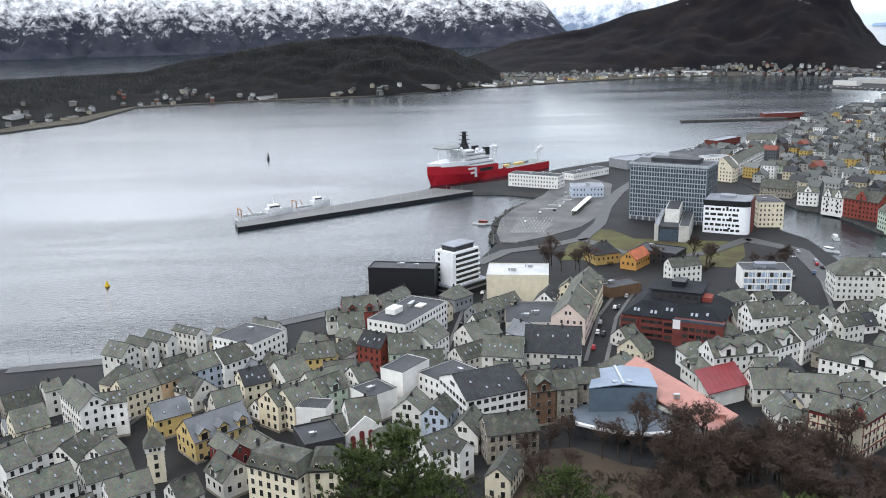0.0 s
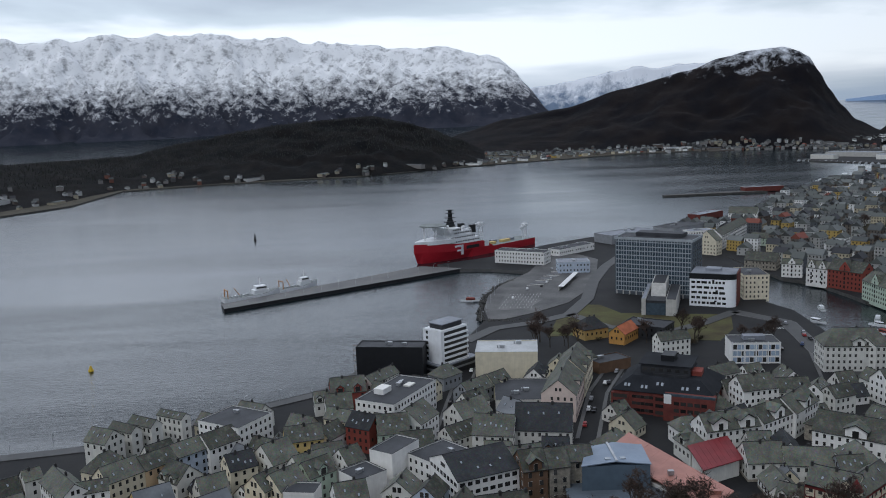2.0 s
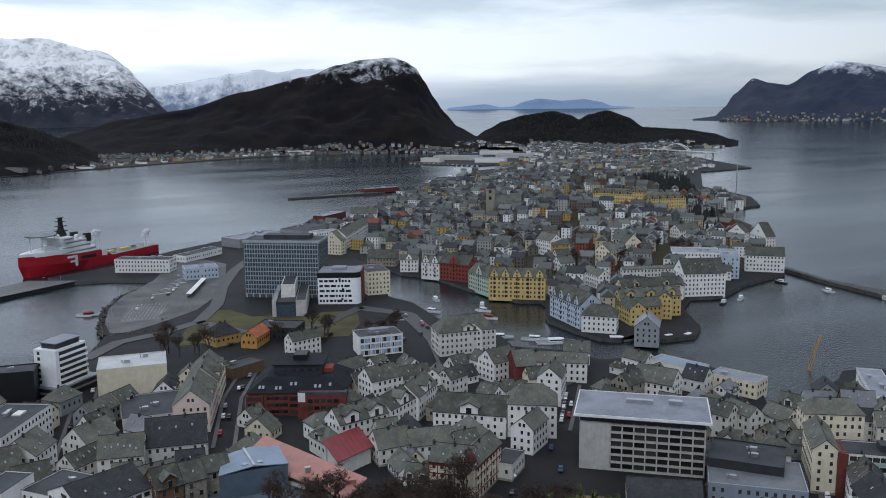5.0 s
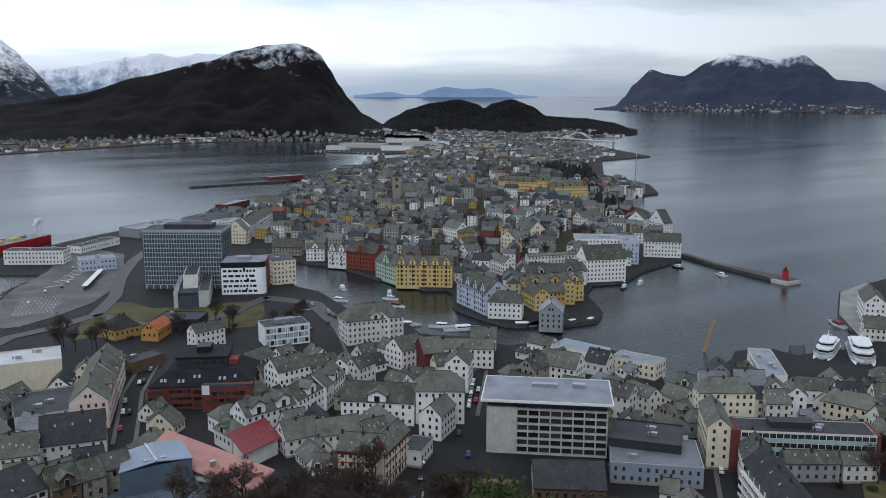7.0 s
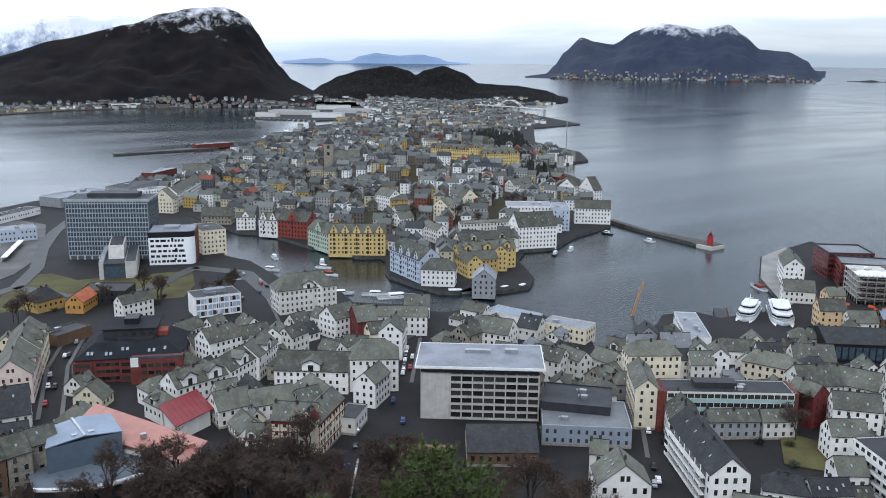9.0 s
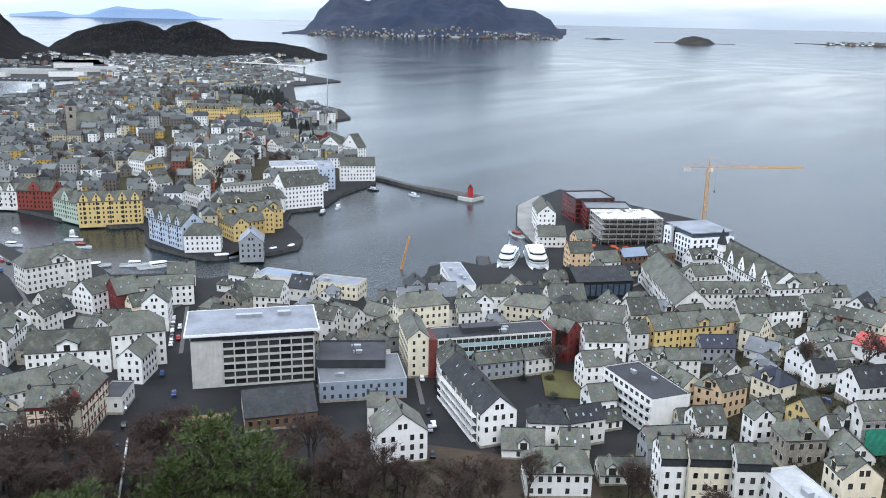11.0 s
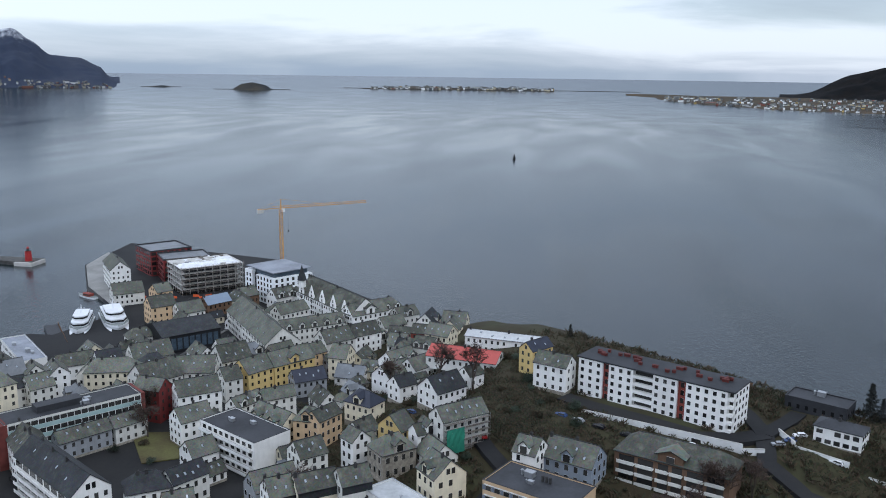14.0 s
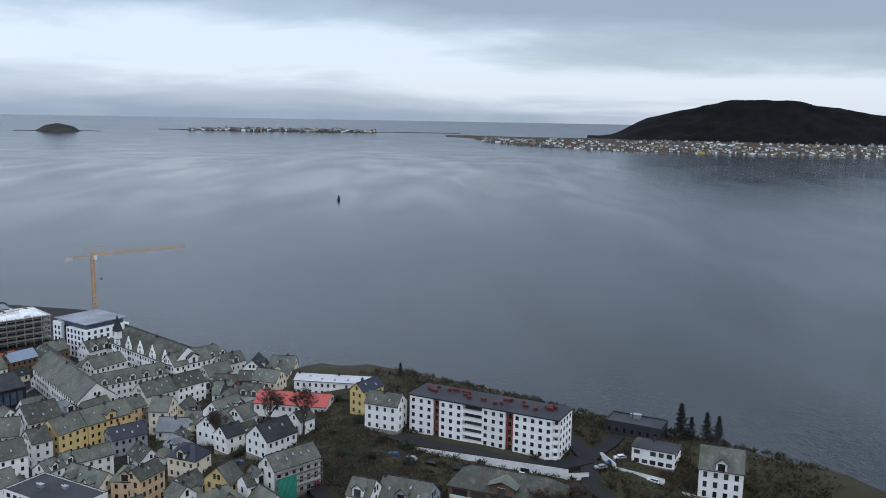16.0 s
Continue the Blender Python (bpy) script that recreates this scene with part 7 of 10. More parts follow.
def quay_apartments():
    t = thing("quay_apartments", 489, 188, 2.6, radians(-36), "new white apartment block with a glazed slot and set-back top floor", "building")
    TOWN.append((489, 188, 22))
    w = mat("clean_white_render", (0.84, 0.85, 0.85), rough=0.6, var=0.1, streak=0.3)
    l, s, h = 14.0, 15.5, 16.4
    slab(t, "wall", -l, -s, -2, l, 2.5, h, w); slab(t, "wall", -l, 7.5, -2, l, s, h + 1.5, w)
    slab(t, "glazed_slot", -l + 2, 2.5, -2, l - 1, 7.5, h, WALL["black"], "dark glazed stair slot")
    slab(t, "top_floor", -l + 2.5, -s + 2.5, h, l - 2, 7.4, h + 3.0, BLUEGLASS, "set-back glazed top floor")
    slab(t, "roof", -l + 0.6, -s + 0.6, h + 3.0, l, s - 0.5, h + 3.5, ROOF["lfelt"])
    for k in range(5):
        for i in range(7):
            x = -l + 2.4 + i * 3.9
            slab(t, "window", x - 0.8, -s - 0.05, 1.0 + k * 3.2, x + 0.8, -s + 0.05, 3.0 + k * 3.2, GLASS)
        for y in (-13, -9.6, -6.2, -2.8, 0.6, 9.5, 13):
            slab(t, "window", -l - 0.05, y - 0.75, 1.0 + k * 3.2, -l + 0.05, y + 0.75, 3.0 + k * 3.2, GLASS)


def hotel():
    gabled_front(442.6, 136.9, 61.3, 18.2, 46, 3.0, 13, 7.7, "white", "slate", gables=5, gw=6.2, gh=7.0, label="long white hotel with five tall front gables and slate roof", name="hotel", group="")
    t = thing("roof_turret", 452, 160, 20, 0, "dark pointed turret roof on the hotel", "turret")
    b = bmesh.new()
    tube(b, (0, 0, 0), (0, 0, 4), 2.2, 2.2, n=8)
    part("drum", b, WALL["white"], t)
    b = bmesh.new()
    tube(b, (0, 0, 4), (0, 0, 12.5), 2.8, 0.1, n=8)
    part("spire", b, ROOF["dslate"], t)


def brown_block():
    t = house("h", 253.5, -28.5, 35.0, 14.0, 67, 17.5, 9.4, 4.6, "brown", "slate", chimneys=0, facade="none", dormers=1, gable=(4.6, 3.0, 2.0), name="brick_flats", label="brown brick flats with pale balconies and a centre gable", group="")
    for x0, x1 in ((-16.5, -4.6), (4.6, 16.5)):
        balconies(t, 2, 3, x0, x1, 7.0, 1, 0.6, 3.0, WALL["pale"], "pale balcony front")
    balconies(t, 2, 3, -4.2, 4.2, 7.0, 1, 0.6, 3.0, WALL["pale"], "pale balcony front")


def terrace_flats():
    t = house("g", 229.2, 162.2, 41.5, 12.6, 57, 3.0, 12.0, 5.3, "white", "dslate", lights=0, chimneys=4, name="terrace_flats", label="white gabled flats with stepped balconies down one side", group="")
    balconies(t, 7, 4, -17.0, 19.5, 6.3, 1, 0.6, 2.9, WALL["white"], "white balcony")
    t = house("f", 271.9, 118.7, 31.0, 15.5, 60, 3.1, 12.6, 0.0, "white", "felt", facade="none", name="gallery_flats", label="white flat-roofed flats with long access galleries", group="")
    for k in range(4):
        for y in (1,):
            slab(t, "gallery", -14.6, 7.75, 0.5 + k * 3.2, 14.6, 9.3, 0.75 + k * 3.2, WALL["concrete"])
            slab(t, "gallery_rail", -14.6, 9.2, 0.75 + k * 3.2, 14.6, 9.3, 1.7 + k * 3.2, TRIM)
        for i in range(9):
            piece("window", "wide_window_black", make_wide, [DARKTRIM, GLASS], t, Matrix.Translation((-13 + i * 3.25, 7.78, 2.1 + k * 3.2)) @ Matrix.Rotation(math.pi, 4, "Z"))


def ribbon_office():
    t = house("f", 271.0, 186.2, 48.3, 12.9, 142, 3.0, 15.4, 0.0, "pale", "felt", facade="none", name="ribbon_office", label="long office block with blue-green ribbon windows and dark roof", group="")
    rib = mat("sea_green_spandrel", (0.34, 0.46, 0.45), rough=0.3, var=0.15)
    for k in range(4):
        z = 2.2 + k * 3.5
        slab(t, "ribbon_window", -24.0, 6.4, z + 1.0, 23.0, 6.5, z + 2.7, GLASS)
        slab(t, "spandrel", -24.0, 6.4, z - 0.6, 23.0, 6.56, z + 0.9, rib, "sea-green spandrel")
        for i in range(20):
            x = -24 + i * 2.47
            slab(t, "mullion", x - 0.09, 6.45, z + 1.0, x + 0.09, 6.62, z + 2.7, TRIM)
    slab(t, "end_wall", -25.6, -6.6, -1, -24.1, 6.7, 16.2, WALL["brick"], "dark brick end wall"); slab(t, "end_wall", 23.2, -6.6, -1, 26.5, 6.7, 16.2, WALL["brick"], "dark brick end wall")
    slab(t, "plant_room", -4, -3.5, 15.8, 12, 2, 18.2, WALL["dark"])


def black_hall():
    t = house("g", 392, 203, 30.0, 26.0, 138, 3.0, 8.6, 4.2, "black", "dslate", chimneys=0, facade="none", name="black_hall", label="large black-clad hall with a grey shallow gabled roof", group="")
    for i in range(9):
        for sg in (-1, 1):
            slab(t, "glazing_bay", -13.6 + i * 3.1, sg * 13.0 - 0.06, 1.5, -11.2 + i * 3.1, sg * 13.0 + 0.06, 7.4, BLUEGLASS)


def white_tower():
    t = thing("white_hotel_tower", 5.0, 434.0, 2.6, radians(45), "white hotel tower with ribbon windows over a dark glazed podium", "building")
    TOWN.append((8, 448, 17))
    w = mat("white_tower_panels", (0.80, 0.81, 0.82), rough=0.5, var=0.12, streak=0.3)
    slab(t, "podium", -1.5, -1.5, -2, 25, 17, 5.4, WALL["dark"]); slab(t, "podium_roof", -2.2, -2.2, 5.4, 25.7, 17.5, 6.1, ROOF["lfelt"])
    slab(t, "podium_band", -2.0, -2.0, 2.5, 25.4, 17.2, 3.4, WALL["grey"])
    slab(t, "tower", 0, 0, 6, 20, 13, 24.0, w)
    for k in range(6):
        slab(t, "ribbon_window", 2.2, -0.08, 7.0 + k * 2.85, 19.6, 0.02, 8.7 + k * 2.85, GLASS)
        slab(t, "balcony_front", 2.0, -0.9, 6.0 + k * 2.85, 20.0, -0.05, 7.0 + k * 2.85, w, "white ribbon balcony")
        slab(t, "window", -0.06, 9.5, 7.2 + k * 2.85, 0.02, 11, 8.8 + k * 2.85, GLASS)
    slab(t, "penthouse", 3, 2, 24, 18, 11, 26.6, WALL["dark"]); slab(t, "penthouse_roof", 2.2, 1.2, 26.6, 18.8, 11.8, 27.0, ROOF["lfelt"])
    sc = thing("scaffold", -23.0, 440.5, 2.6, radians(-8.3), "black netted scaffold before the dark block", "scaffold", "scaffolds")
    b = bmesh.new()
    for i in range(16):
        x = -18.5 + i * 2.47
        tube(b, (x, 0, 0), (x, 0, 17.2), 0.09, n=3, caps=False)
        tube(b, (x, 0, 0), (min(18.5, x + 2.47), 0, 17), 0.06, n=3, caps=False)
    tagged(part("tube_frame", b, SCAFF, sc), kind="stuff")
    for k in range(1, 7):
        slab(sc, "deck", -18.6, -0.6, k * 2.7 - 0.1, 18.6, 0.6, k * 2.7 + 0.08, SCAFF)


def panel_flats():
    t = house("f", 229.4, 11.8, 28.0, 15.7, 65, 11.9, 13.2, 0.0, "orange", "felt", facade="none", name="panel_flats", label="flat-roofed flats with apricot panels and rows of windows", group="")
    slate_panel = mat("blue_grey_panel", (0.16, 0.19, 0.23), rough=0.5, var=0.15)
    for k in range(4):
        z = 1.0 + k * 3.2
        slab(t, "white_band", -13.5, 7.82, z + 2.2, 13.5, 7.96, z + 2.5, TRIM)
        for i in range(9):
            x = -12.0 + i * 3.0
            piece("window", "wide_window", make_wide, [TRIM, GLASS], t, Matrix.Translation((x, 7.9, z + 1.35)) @ Matrix.Rotation(math.pi, 4, "Z"))
            slab(t, "panel", x + 1.0, 7.82, z + 0.6, x + 2.0, 7.92, z + 2.1, slate_panel, "blue-grey panel")
    for i in range(3):
        slab(t, "chimney", -3 + i * 1.2, -2, 14.0, -2.4 + i * 1.2, -1.2, 15.8, CHIM)


def yard():
    """The walled play yard before the low slate-roofed building."""
    t = thing("board_fence", 158, 224, 2.7, radians(-38), "ochre board fence round a small yard", "fence")
    wood = mat("new_pine_boards", (0.36, 0.22, 0.09), rough=0.8, var=0.35, fine=4)
    for i in range(15):
        slab(t, "board", -9 + i * 1.2, -0.06, 0, -7.86 + i * 1.2, 0.06, 2.6, wood)
    for i in range(8):
        slab(t, "board", -9, 0.2 + i * 1.2, 0, -8.88, 1.34 + i * 1.2, 2.6, wood)
    g = bmesh.new()
    prism(g, [(150, 232), (166, 220), (176, 232), (160, 244)], 2.6, 2.78)
    tagged(finish("pavement_yard", g, mat("sandy_yard", (0.22, 0.15, 0.075), rough=0.9, var=0.4, scale=0.2, fine=1.5)), "sandy ground of the small fenced yard", "ground", kind="structure")
    w = thing("garden_wall", 128, 222, 2.7, radians(54), "low pale garden wall along the street", "wall")
    slab(w, "wall", -22, -0.2, -0.5, 22, 0.2, 1.3, WALL["pale"]); slab(w, "coping", -22, -0.28, 1.3, 22, 0.28, 1.42, WALL["concrete"])


def house_scaffold():
    t = thing("scaffold", *(Matrix.Translation((267.5, 41.2, 17.6)) @ Matrix.Rotation(radians(133), 4, "Z") @ Vector((0, 5.3, 0))), radians(133), "house scaffold with planks and a hanging green net", "scaffold", "scaffolds")
    b = bmesh.new()
    for i in range(8):
        x = -8.8 + i * 2.5
        for y in (-0.5, 0.6):
            tube(b, (x, y, -1), (x, y, 11.8), 0.05, n=3, caps=False)
    tagged(part("tube_frame", b, STEEL, t), kind="stuff")
    for k in range(1, 6):
        slab(t, "deck", -8.9, -0.5, k * 2.1 - 0.05, 8.8, 0.55, k * 2.1 + 0.05, SCAFF)
    b = bmesh.new()
    n = 12
    g = [[b.verts.new((1.5 + 7.0 * i / n, 0.72 + 0.12 * math.sin(i * 1.7 + j), 0.5 + 8.5 * j / n)) for j in range(n + 1)] for i in range(n + 1)]
    for i in range(n):
        for j in range(n):
            b.faces.new((g[i][j], g[i + 1][j], g[i + 1][j + 1], g[i][j + 1]))
    part("net", b, mat("green_scaffold_net", (0.03, 0.20, 0.13), rough=0.8, var=0.3, fine=3), t, "green scaffold net")


def villas():
    v = house("h", 281.5, -82.0, 14.5, 9.0, 63, 23.0, 6.4, 1.6, "white", "felt", chimneys=1, facade="band", name="villa", label="white modernist villa with a low dark hipped roof", group="hillside villas")
    slab(v, "side_wing", -7.2, -7.2, -1.5, -1.5, -4.5, 4.6, WALL["white"]); slab(v, "wing_roof", -7.5, -7.5, 4.6, -1.2, -4.5, 4.9, ROOF["felt"])
    v = house("f", 309, -82, 21.0, 11.0, 61, 22.5, 5.6, 0, "dark", "felt", facade="band", name="villa", label="long black-clad villa with a flat dark roof", group="hillside villas")
    slab(v, "terrace", -10, 5.6, -1.0, 4, 8.6, 0.6, WALL["concrete"])
    house("g", 330, -55, 13, 9, 60, 20.5, 4.2, 1.6, "brown", "felt", chimneys=1, facade="none", name="villa", label="low brown bungalow with a shallow felt roof", group="hillside villas")


def glass_office():
    t = house("f", 170.0, 441.3, 24.7, 16.2, 173, 3.0, 10.5, 0.0, "white", "felt", facade="none", name="glass_office", label="low white-framed office with pale blue glazed front", group="")
    pane = mat("pale_blue_glazing", (0.34, 0.42, 0.52), rough=0.15, var=0.3, scale=0.4, fine=2.0, bump=0, spec=0.6)
    l, s = 12.37, 8.09
    for k in range(3):
        n = 11
        for i in range(n):
            x0 = -l + 0.6 + i * (2 * l - 1.2) / n
            slab(t, "pane", x0 + 0.12, s - 0.02, 0.8 + k * 3.4, x0 + (2 * l - 1.2) / n - 0.12, s + 0.06, 3.3 + k * 3.4, pane if (i + k) % 3 else GLASS)
    for i in range(5):
        x0 = -l + 0.3 + i * (2 * l - 0.6) / 4
        slab(t, "post", x0 - 0.28, s + 0.02, -0.5, x0 + 0.28, s + 0.5, 11.6, TRIM)
    slab(t, "plant_room", -6, -3, 11.0, 5, 2, 13.2, ROOF["lfelt"])


def arched_hall():
    """Tall red arched windows on the front of the small white hall."""
    t = thing("hall_front", -27.2, 265.4, 2.6, radians(197), "white hall front with tall red arched windows", "building")
    b = bmesh.new()
    v = [[b.verts.new((x, y, z)) for x, z in ((-7, 0), (7, 0), (7, 7.5), (0, 13.2), (-7, 7.5))] for y in (0, 0.6)]
    b.faces.new(v[0]); b.faces.new(v[1][::-1])
    for i in range(5):
        b.faces.new((v[0][i], v[0][(i + 1) % 5], v[1][(i + 1) % 5], v[1][i]))
    part("wall", b, WALL["white"], t)
    for k, hh in enumerate((5.6, 7.0, 7.0, 5.6)):
        cx = -4.6 + k * 3.07
        pts = [(cx - 0.85, 1.2), (cx + 0.85, 1.2)] + [(cx + 0.85 * math.cos(a * math.pi / 8), 1.2 + hh - 0.85 + 0.85 * math.sin(a * math.pi / 8)) for a in range(9)]
        b = bmesh.new()
        f, g = [b.verts.new((p, 0.75, q)) for p, q in pts], [b.verts.new((p, 0.55, q)) for p, q in pts]
        b.faces.new(f); b.faces.new(g[::-1])
        for i in range(len(pts)):
            b.faces.new((f[i], f[(i + 1) % len(pts)], g[(i + 1) % len(pts)], g[i]))
        part("arched_window", b, WALL["red"], t, "dark red arched window")


glass_office(); arched_hall(); brick_complex(); corner_office(); concrete_frame(); quay_apartments(); hotel(); brown_block(); terrace_flats(); panel_flats(); yard(); white_tower(); ribbon_office(); black_hall(); house_scaffold(); villas()
for q in ((541.3, 291.1, 28.2, 28.6, 49, 16.5, 0), (525.6, 268.2, 23.4, 31.0, 38, 14.8, 0), (511, 262, 13.0, 14.0, 50, 13.4, 0)):
    red_block(*q)
# ---------------------------------------------------------------- ships, boats, marks on the water
SHIPRED = mat("ship_red_paint", (0.36, 0.014, 0.024), rough=0.35, var=0.2, scale=0.1, fine=1.0, streak=0.3)
SHIPWHITE = mat("ship_white_paint", (0.72, 0.73, 0.74), rough=0.35, var=0.15, scale=0.2, fine=1.0, streak=0.3)
DECK = mat("grey_green_deck", (0.20, 0.22, 0.21), rough=0.7, var=0.35, scale=0.2, fine=1.0)
HULLDARK = mat("black_hull_paint", (0.015, 0.016, 0.018), rough=0.4, var=0.3)


def hull(b, L, B, sheer, zb=-2.0, bow=0.35, mi=0, deck=1, stern=0.85, n=22, flare=0.72):
    """A hull of sections from stern to bow. sheer(u): deck height, u from 0 at the stern to 1 at the bow."""
    rows = []
    for i in range(n + 1):
        u = i / n
        x = -L / 2 + L * u
        half = B / 2 * (stern + (1 - stern) * min(1, u / 0.25)) if u < 0.25 else B / 2
        if u > 1 - bow:
            k = (u - 1 + bow) / bow
            half = B / 2 * (1 - k ** 2.2) + 0.05
        z = sheer(u)
        low = half * (flare if u > 0.6 else 0.95)
        xs = x - (0.0 if u < 0.95 else L * 0.03 * (u - 0.95) / 0.05)
        rows.append([b.verts.new(p) for p in ((xs, -low, zb), (x, -half, zb + (z - zb) * 0.6), (x, -half, z), (x, half, z), (x, half, zb + (z - zb) * 0.6), (xs, low, zb))])
    for i in range(n):
        for j in range(5):
            b.faces.new((rows[i][j], rows[i + 1][j], rows[i + 1][j + 1], rows[i][j + 1])).material_index = deck if j == 2 else mi
    b.faces.new(rows[0][::-1]).material_index = mi
    b.faces.new(rows[n]).material_index = mi


def work_ship():
    d = Vector((-117, -100, 0)).normalized()
    t = thing("offshore_ship", 45, 832, 0, math.atan2(d.y, d.x), "large red and white offshore ship with a helicopter deck", "ship")
    L, B = 152.0, 26.0

    def sheer(u):
        return 7.0 if u < 0.42 else 7.0 + 7.0 * ease(0.42, 0.48, u) + 4.0 * ease(0.6, 1.0, u)
    b = bmesh.new()
    hull(b, L, B, sheer, bow=0.30)
    part("hull", b, [SHIPRED, DECK], t, "bright red hull")
    b = bmesh.new()
    box(b, 3, -11.5, 14.0, 44, 11.5, 18.5); box(b, 8, -11, 18.5, 42, 11, 22.5); box(b, 12, -10, 22.5, 38, 10, 26.0)
    part("superstructure", b, SHIPWHITE, t, "white stacked decks")
    b = bmesh.new()
    n = 12
    half = [(36 + 38 * i / n, 12.6 * (1 - (i / n) ** 2.0) + 0.6) for i in range(n + 1)]
    prism(b, [(x, -y) for x, y in half] + [(x, y) for x, y in half[::-1]], 16.5, 20.2)
    part("forecastle", b, SHIPWHITE, t, "white whaleback bow")
    b = bmesh.new()
    box(b, 28, -13, 26.0, 42, 13, 29.6)
    part("bridge", b, SHIPWHITE, t)
    for z, x0, x1, y in ((27.4, 28.5, 41.5, 13.05), (19.8, 9, 41, 11.05), (15.8, 4, 43, 11.55), (23.8, 13, 37, 10.05)):
        for k in range(int((x1 - x0) / 2.2)):
            slab(t, "window", x0 + k * 2.2, y - 0.05, z, x0 + k * 2.2 + 1.3, y + 0.05, z + 1.1, GLASS)
    b = bmesh.new()
    ring = [(52 + 13 * math.cos(k * math.tau / 8 + 0.39), 13 * math.sin(k * math.tau / 8 + 0.39)) for k in range(8)]
    prism(b, ring, 32.6, 33.6)
    part("helicopter_deck", b, [DECK], t, "octagonal grey helicopter deck")
    for x, y in ((44, -7), (44, 7), (56, -8), (56, 8), (62, 0)):
        b = bmesh.new()
        tube(b, (x, y, 18), (x, y * 1.1, 32.7), 0.45, n=6)
        part("deck_strut", b, SHIPWHITE, t)
    b = bmesh.new()
    v = [[b.verts.new((30 + sx * r, sy * r, z)) for sx, sy in ((-1, -1), (1, -1), (1, 1), (-1, 1))] for r, z in ((3.4, 29.6), (1.6, 37.0), (1.1, 46.0))]
    b.faces.new(v[0][::-1]); b.faces.new(v[2])
    for k in range(2):
        for j in range(4):
            b.faces.new((v[k][j], v[k][(j + 1) % 4], v[k + 1][(j + 1) % 4], v[k + 1][j]))
    part("mast", b, HULLDARK, t, "dark radar mast")
    for z, r in ((34, 4.6), (38, 4.0), (42, 3.4), (45, 2.6)):
        slab(t, "mast_platform", 30 - r, -r * 0.8, z, 30 + r, r * 0.8, z + 0.7, HULLDARK)
    for x, y, z, r in ((20, 7, 28.4, 2.0), (40, 7, 31.4, 1.5), (24, -6, 28.6, 1.7), (40, -8, 31.4, 1.4)):
        b = bmesh.new()
        bmesh.ops.create_uvsphere(b, u_segments=12, v_segments=8, radius=r)
        bmesh.ops.translate(b, verts=b.verts, vec=(x, y, z))
        part("radar_dome", b, SHIPWHITE, t)
    slab(t, "funnel", 6, -9.5, 22.5, 12, -6.0, 30, HULLDARK); slab(t, "funnel", 6, 6.0, 22.5, 12, 9.5, 30, HULLDARK)
    for cx, hgt, reach in ((-2, 24, 22), (-64, 16, 6)):
        b = bmesh.new()
        for sx, sy in ((-1.6, -1.6), (1.6, -1.6), (1.6, 1.6), (-1.6, 1.6)):
            tube(b, (cx + sx, 8 + sy, 7), (cx + sx * 0.7, 8 + sy * 0.7, hgt + 8), 0.32, n=4)
        for k in range(7):
            z = 7 + k * (hgt + 1) / 7
            for (p, q), (r, s) in zip(((-1.5, -1.5), (1.5, -1.5), (1.5, 1.5), (-1.5, 1.5)), ((1.5, -1.5), (1.5, 1.5), (-1.5, 1.5), (-1.5, -1.5))):
                tube(b, (cx + p, 8 + q, z), (cx + r, 8 + s, z + (hgt + 1) / 7), 0.2, n=3, caps=False)
        box(b, cx - 2.6, 5.4, hgt + 4, cx + 2.6, 10.6, hgt + 6.2)
        tagged(part("crane_tower", b, SHIPWHITE, t, "white lattice crane tower"), kind="stuff")
        b = bmesh.new()
        for dz in (0, 2.2):
            tube(b, (cx, 7, hgt + 5 + dz), (cx + reach, 7, hgt + 1 + dz * 0.4), 0.35, n=4); tube(b, (cx, 9, hgt + 5 + dz), (cx + reach, 9, hgt + 1 + dz * 0.4), 0.35, n=4)
        for k in range(8):
            tube(b, (cx + reach * k / 8, 7, hgt + 5 - k * 0.5), (cx + reach * (k + 1) / 8, 9, hgt + 6.4 - k * 0.62), 0.2, n=3, caps=False)
        tagged(part("crane_boom", b, SHIPWHITE, t, "white lattice boom"), kind="stuff")
    for k, (x, w, y) in enumerate(((-20, 5, 4), (-30, 4, -4), (-40, 6, 3), (-52, 3, 0))):
        slab(t, "deck_gear", x - w, y - 2, 7, x + w, y + 2, 9.2, ROOF["lfelt"] if k % 2 else WALL["yellow"])
    b = bmesh.new()
    for x0, x1, z0, z1 in ((26, 29, 4, 13.4), (26, 37, 11.6, 13.4), (26, 34, 7.6, 9.2)):
        box(b, x0, 12.98, z0, x1, 13.14, z1)
    part("hull_mark", b, SHIPWHITE, t, "white angular mark")
    slab(t, "side_door", 5, 12.95, 8.5, 22, 13.06, 11.5, HULLDARK)
    slab(t, "rescue_bay", -8, 12.9, 8, -2, 13.08, 13, SHIPWHITE)


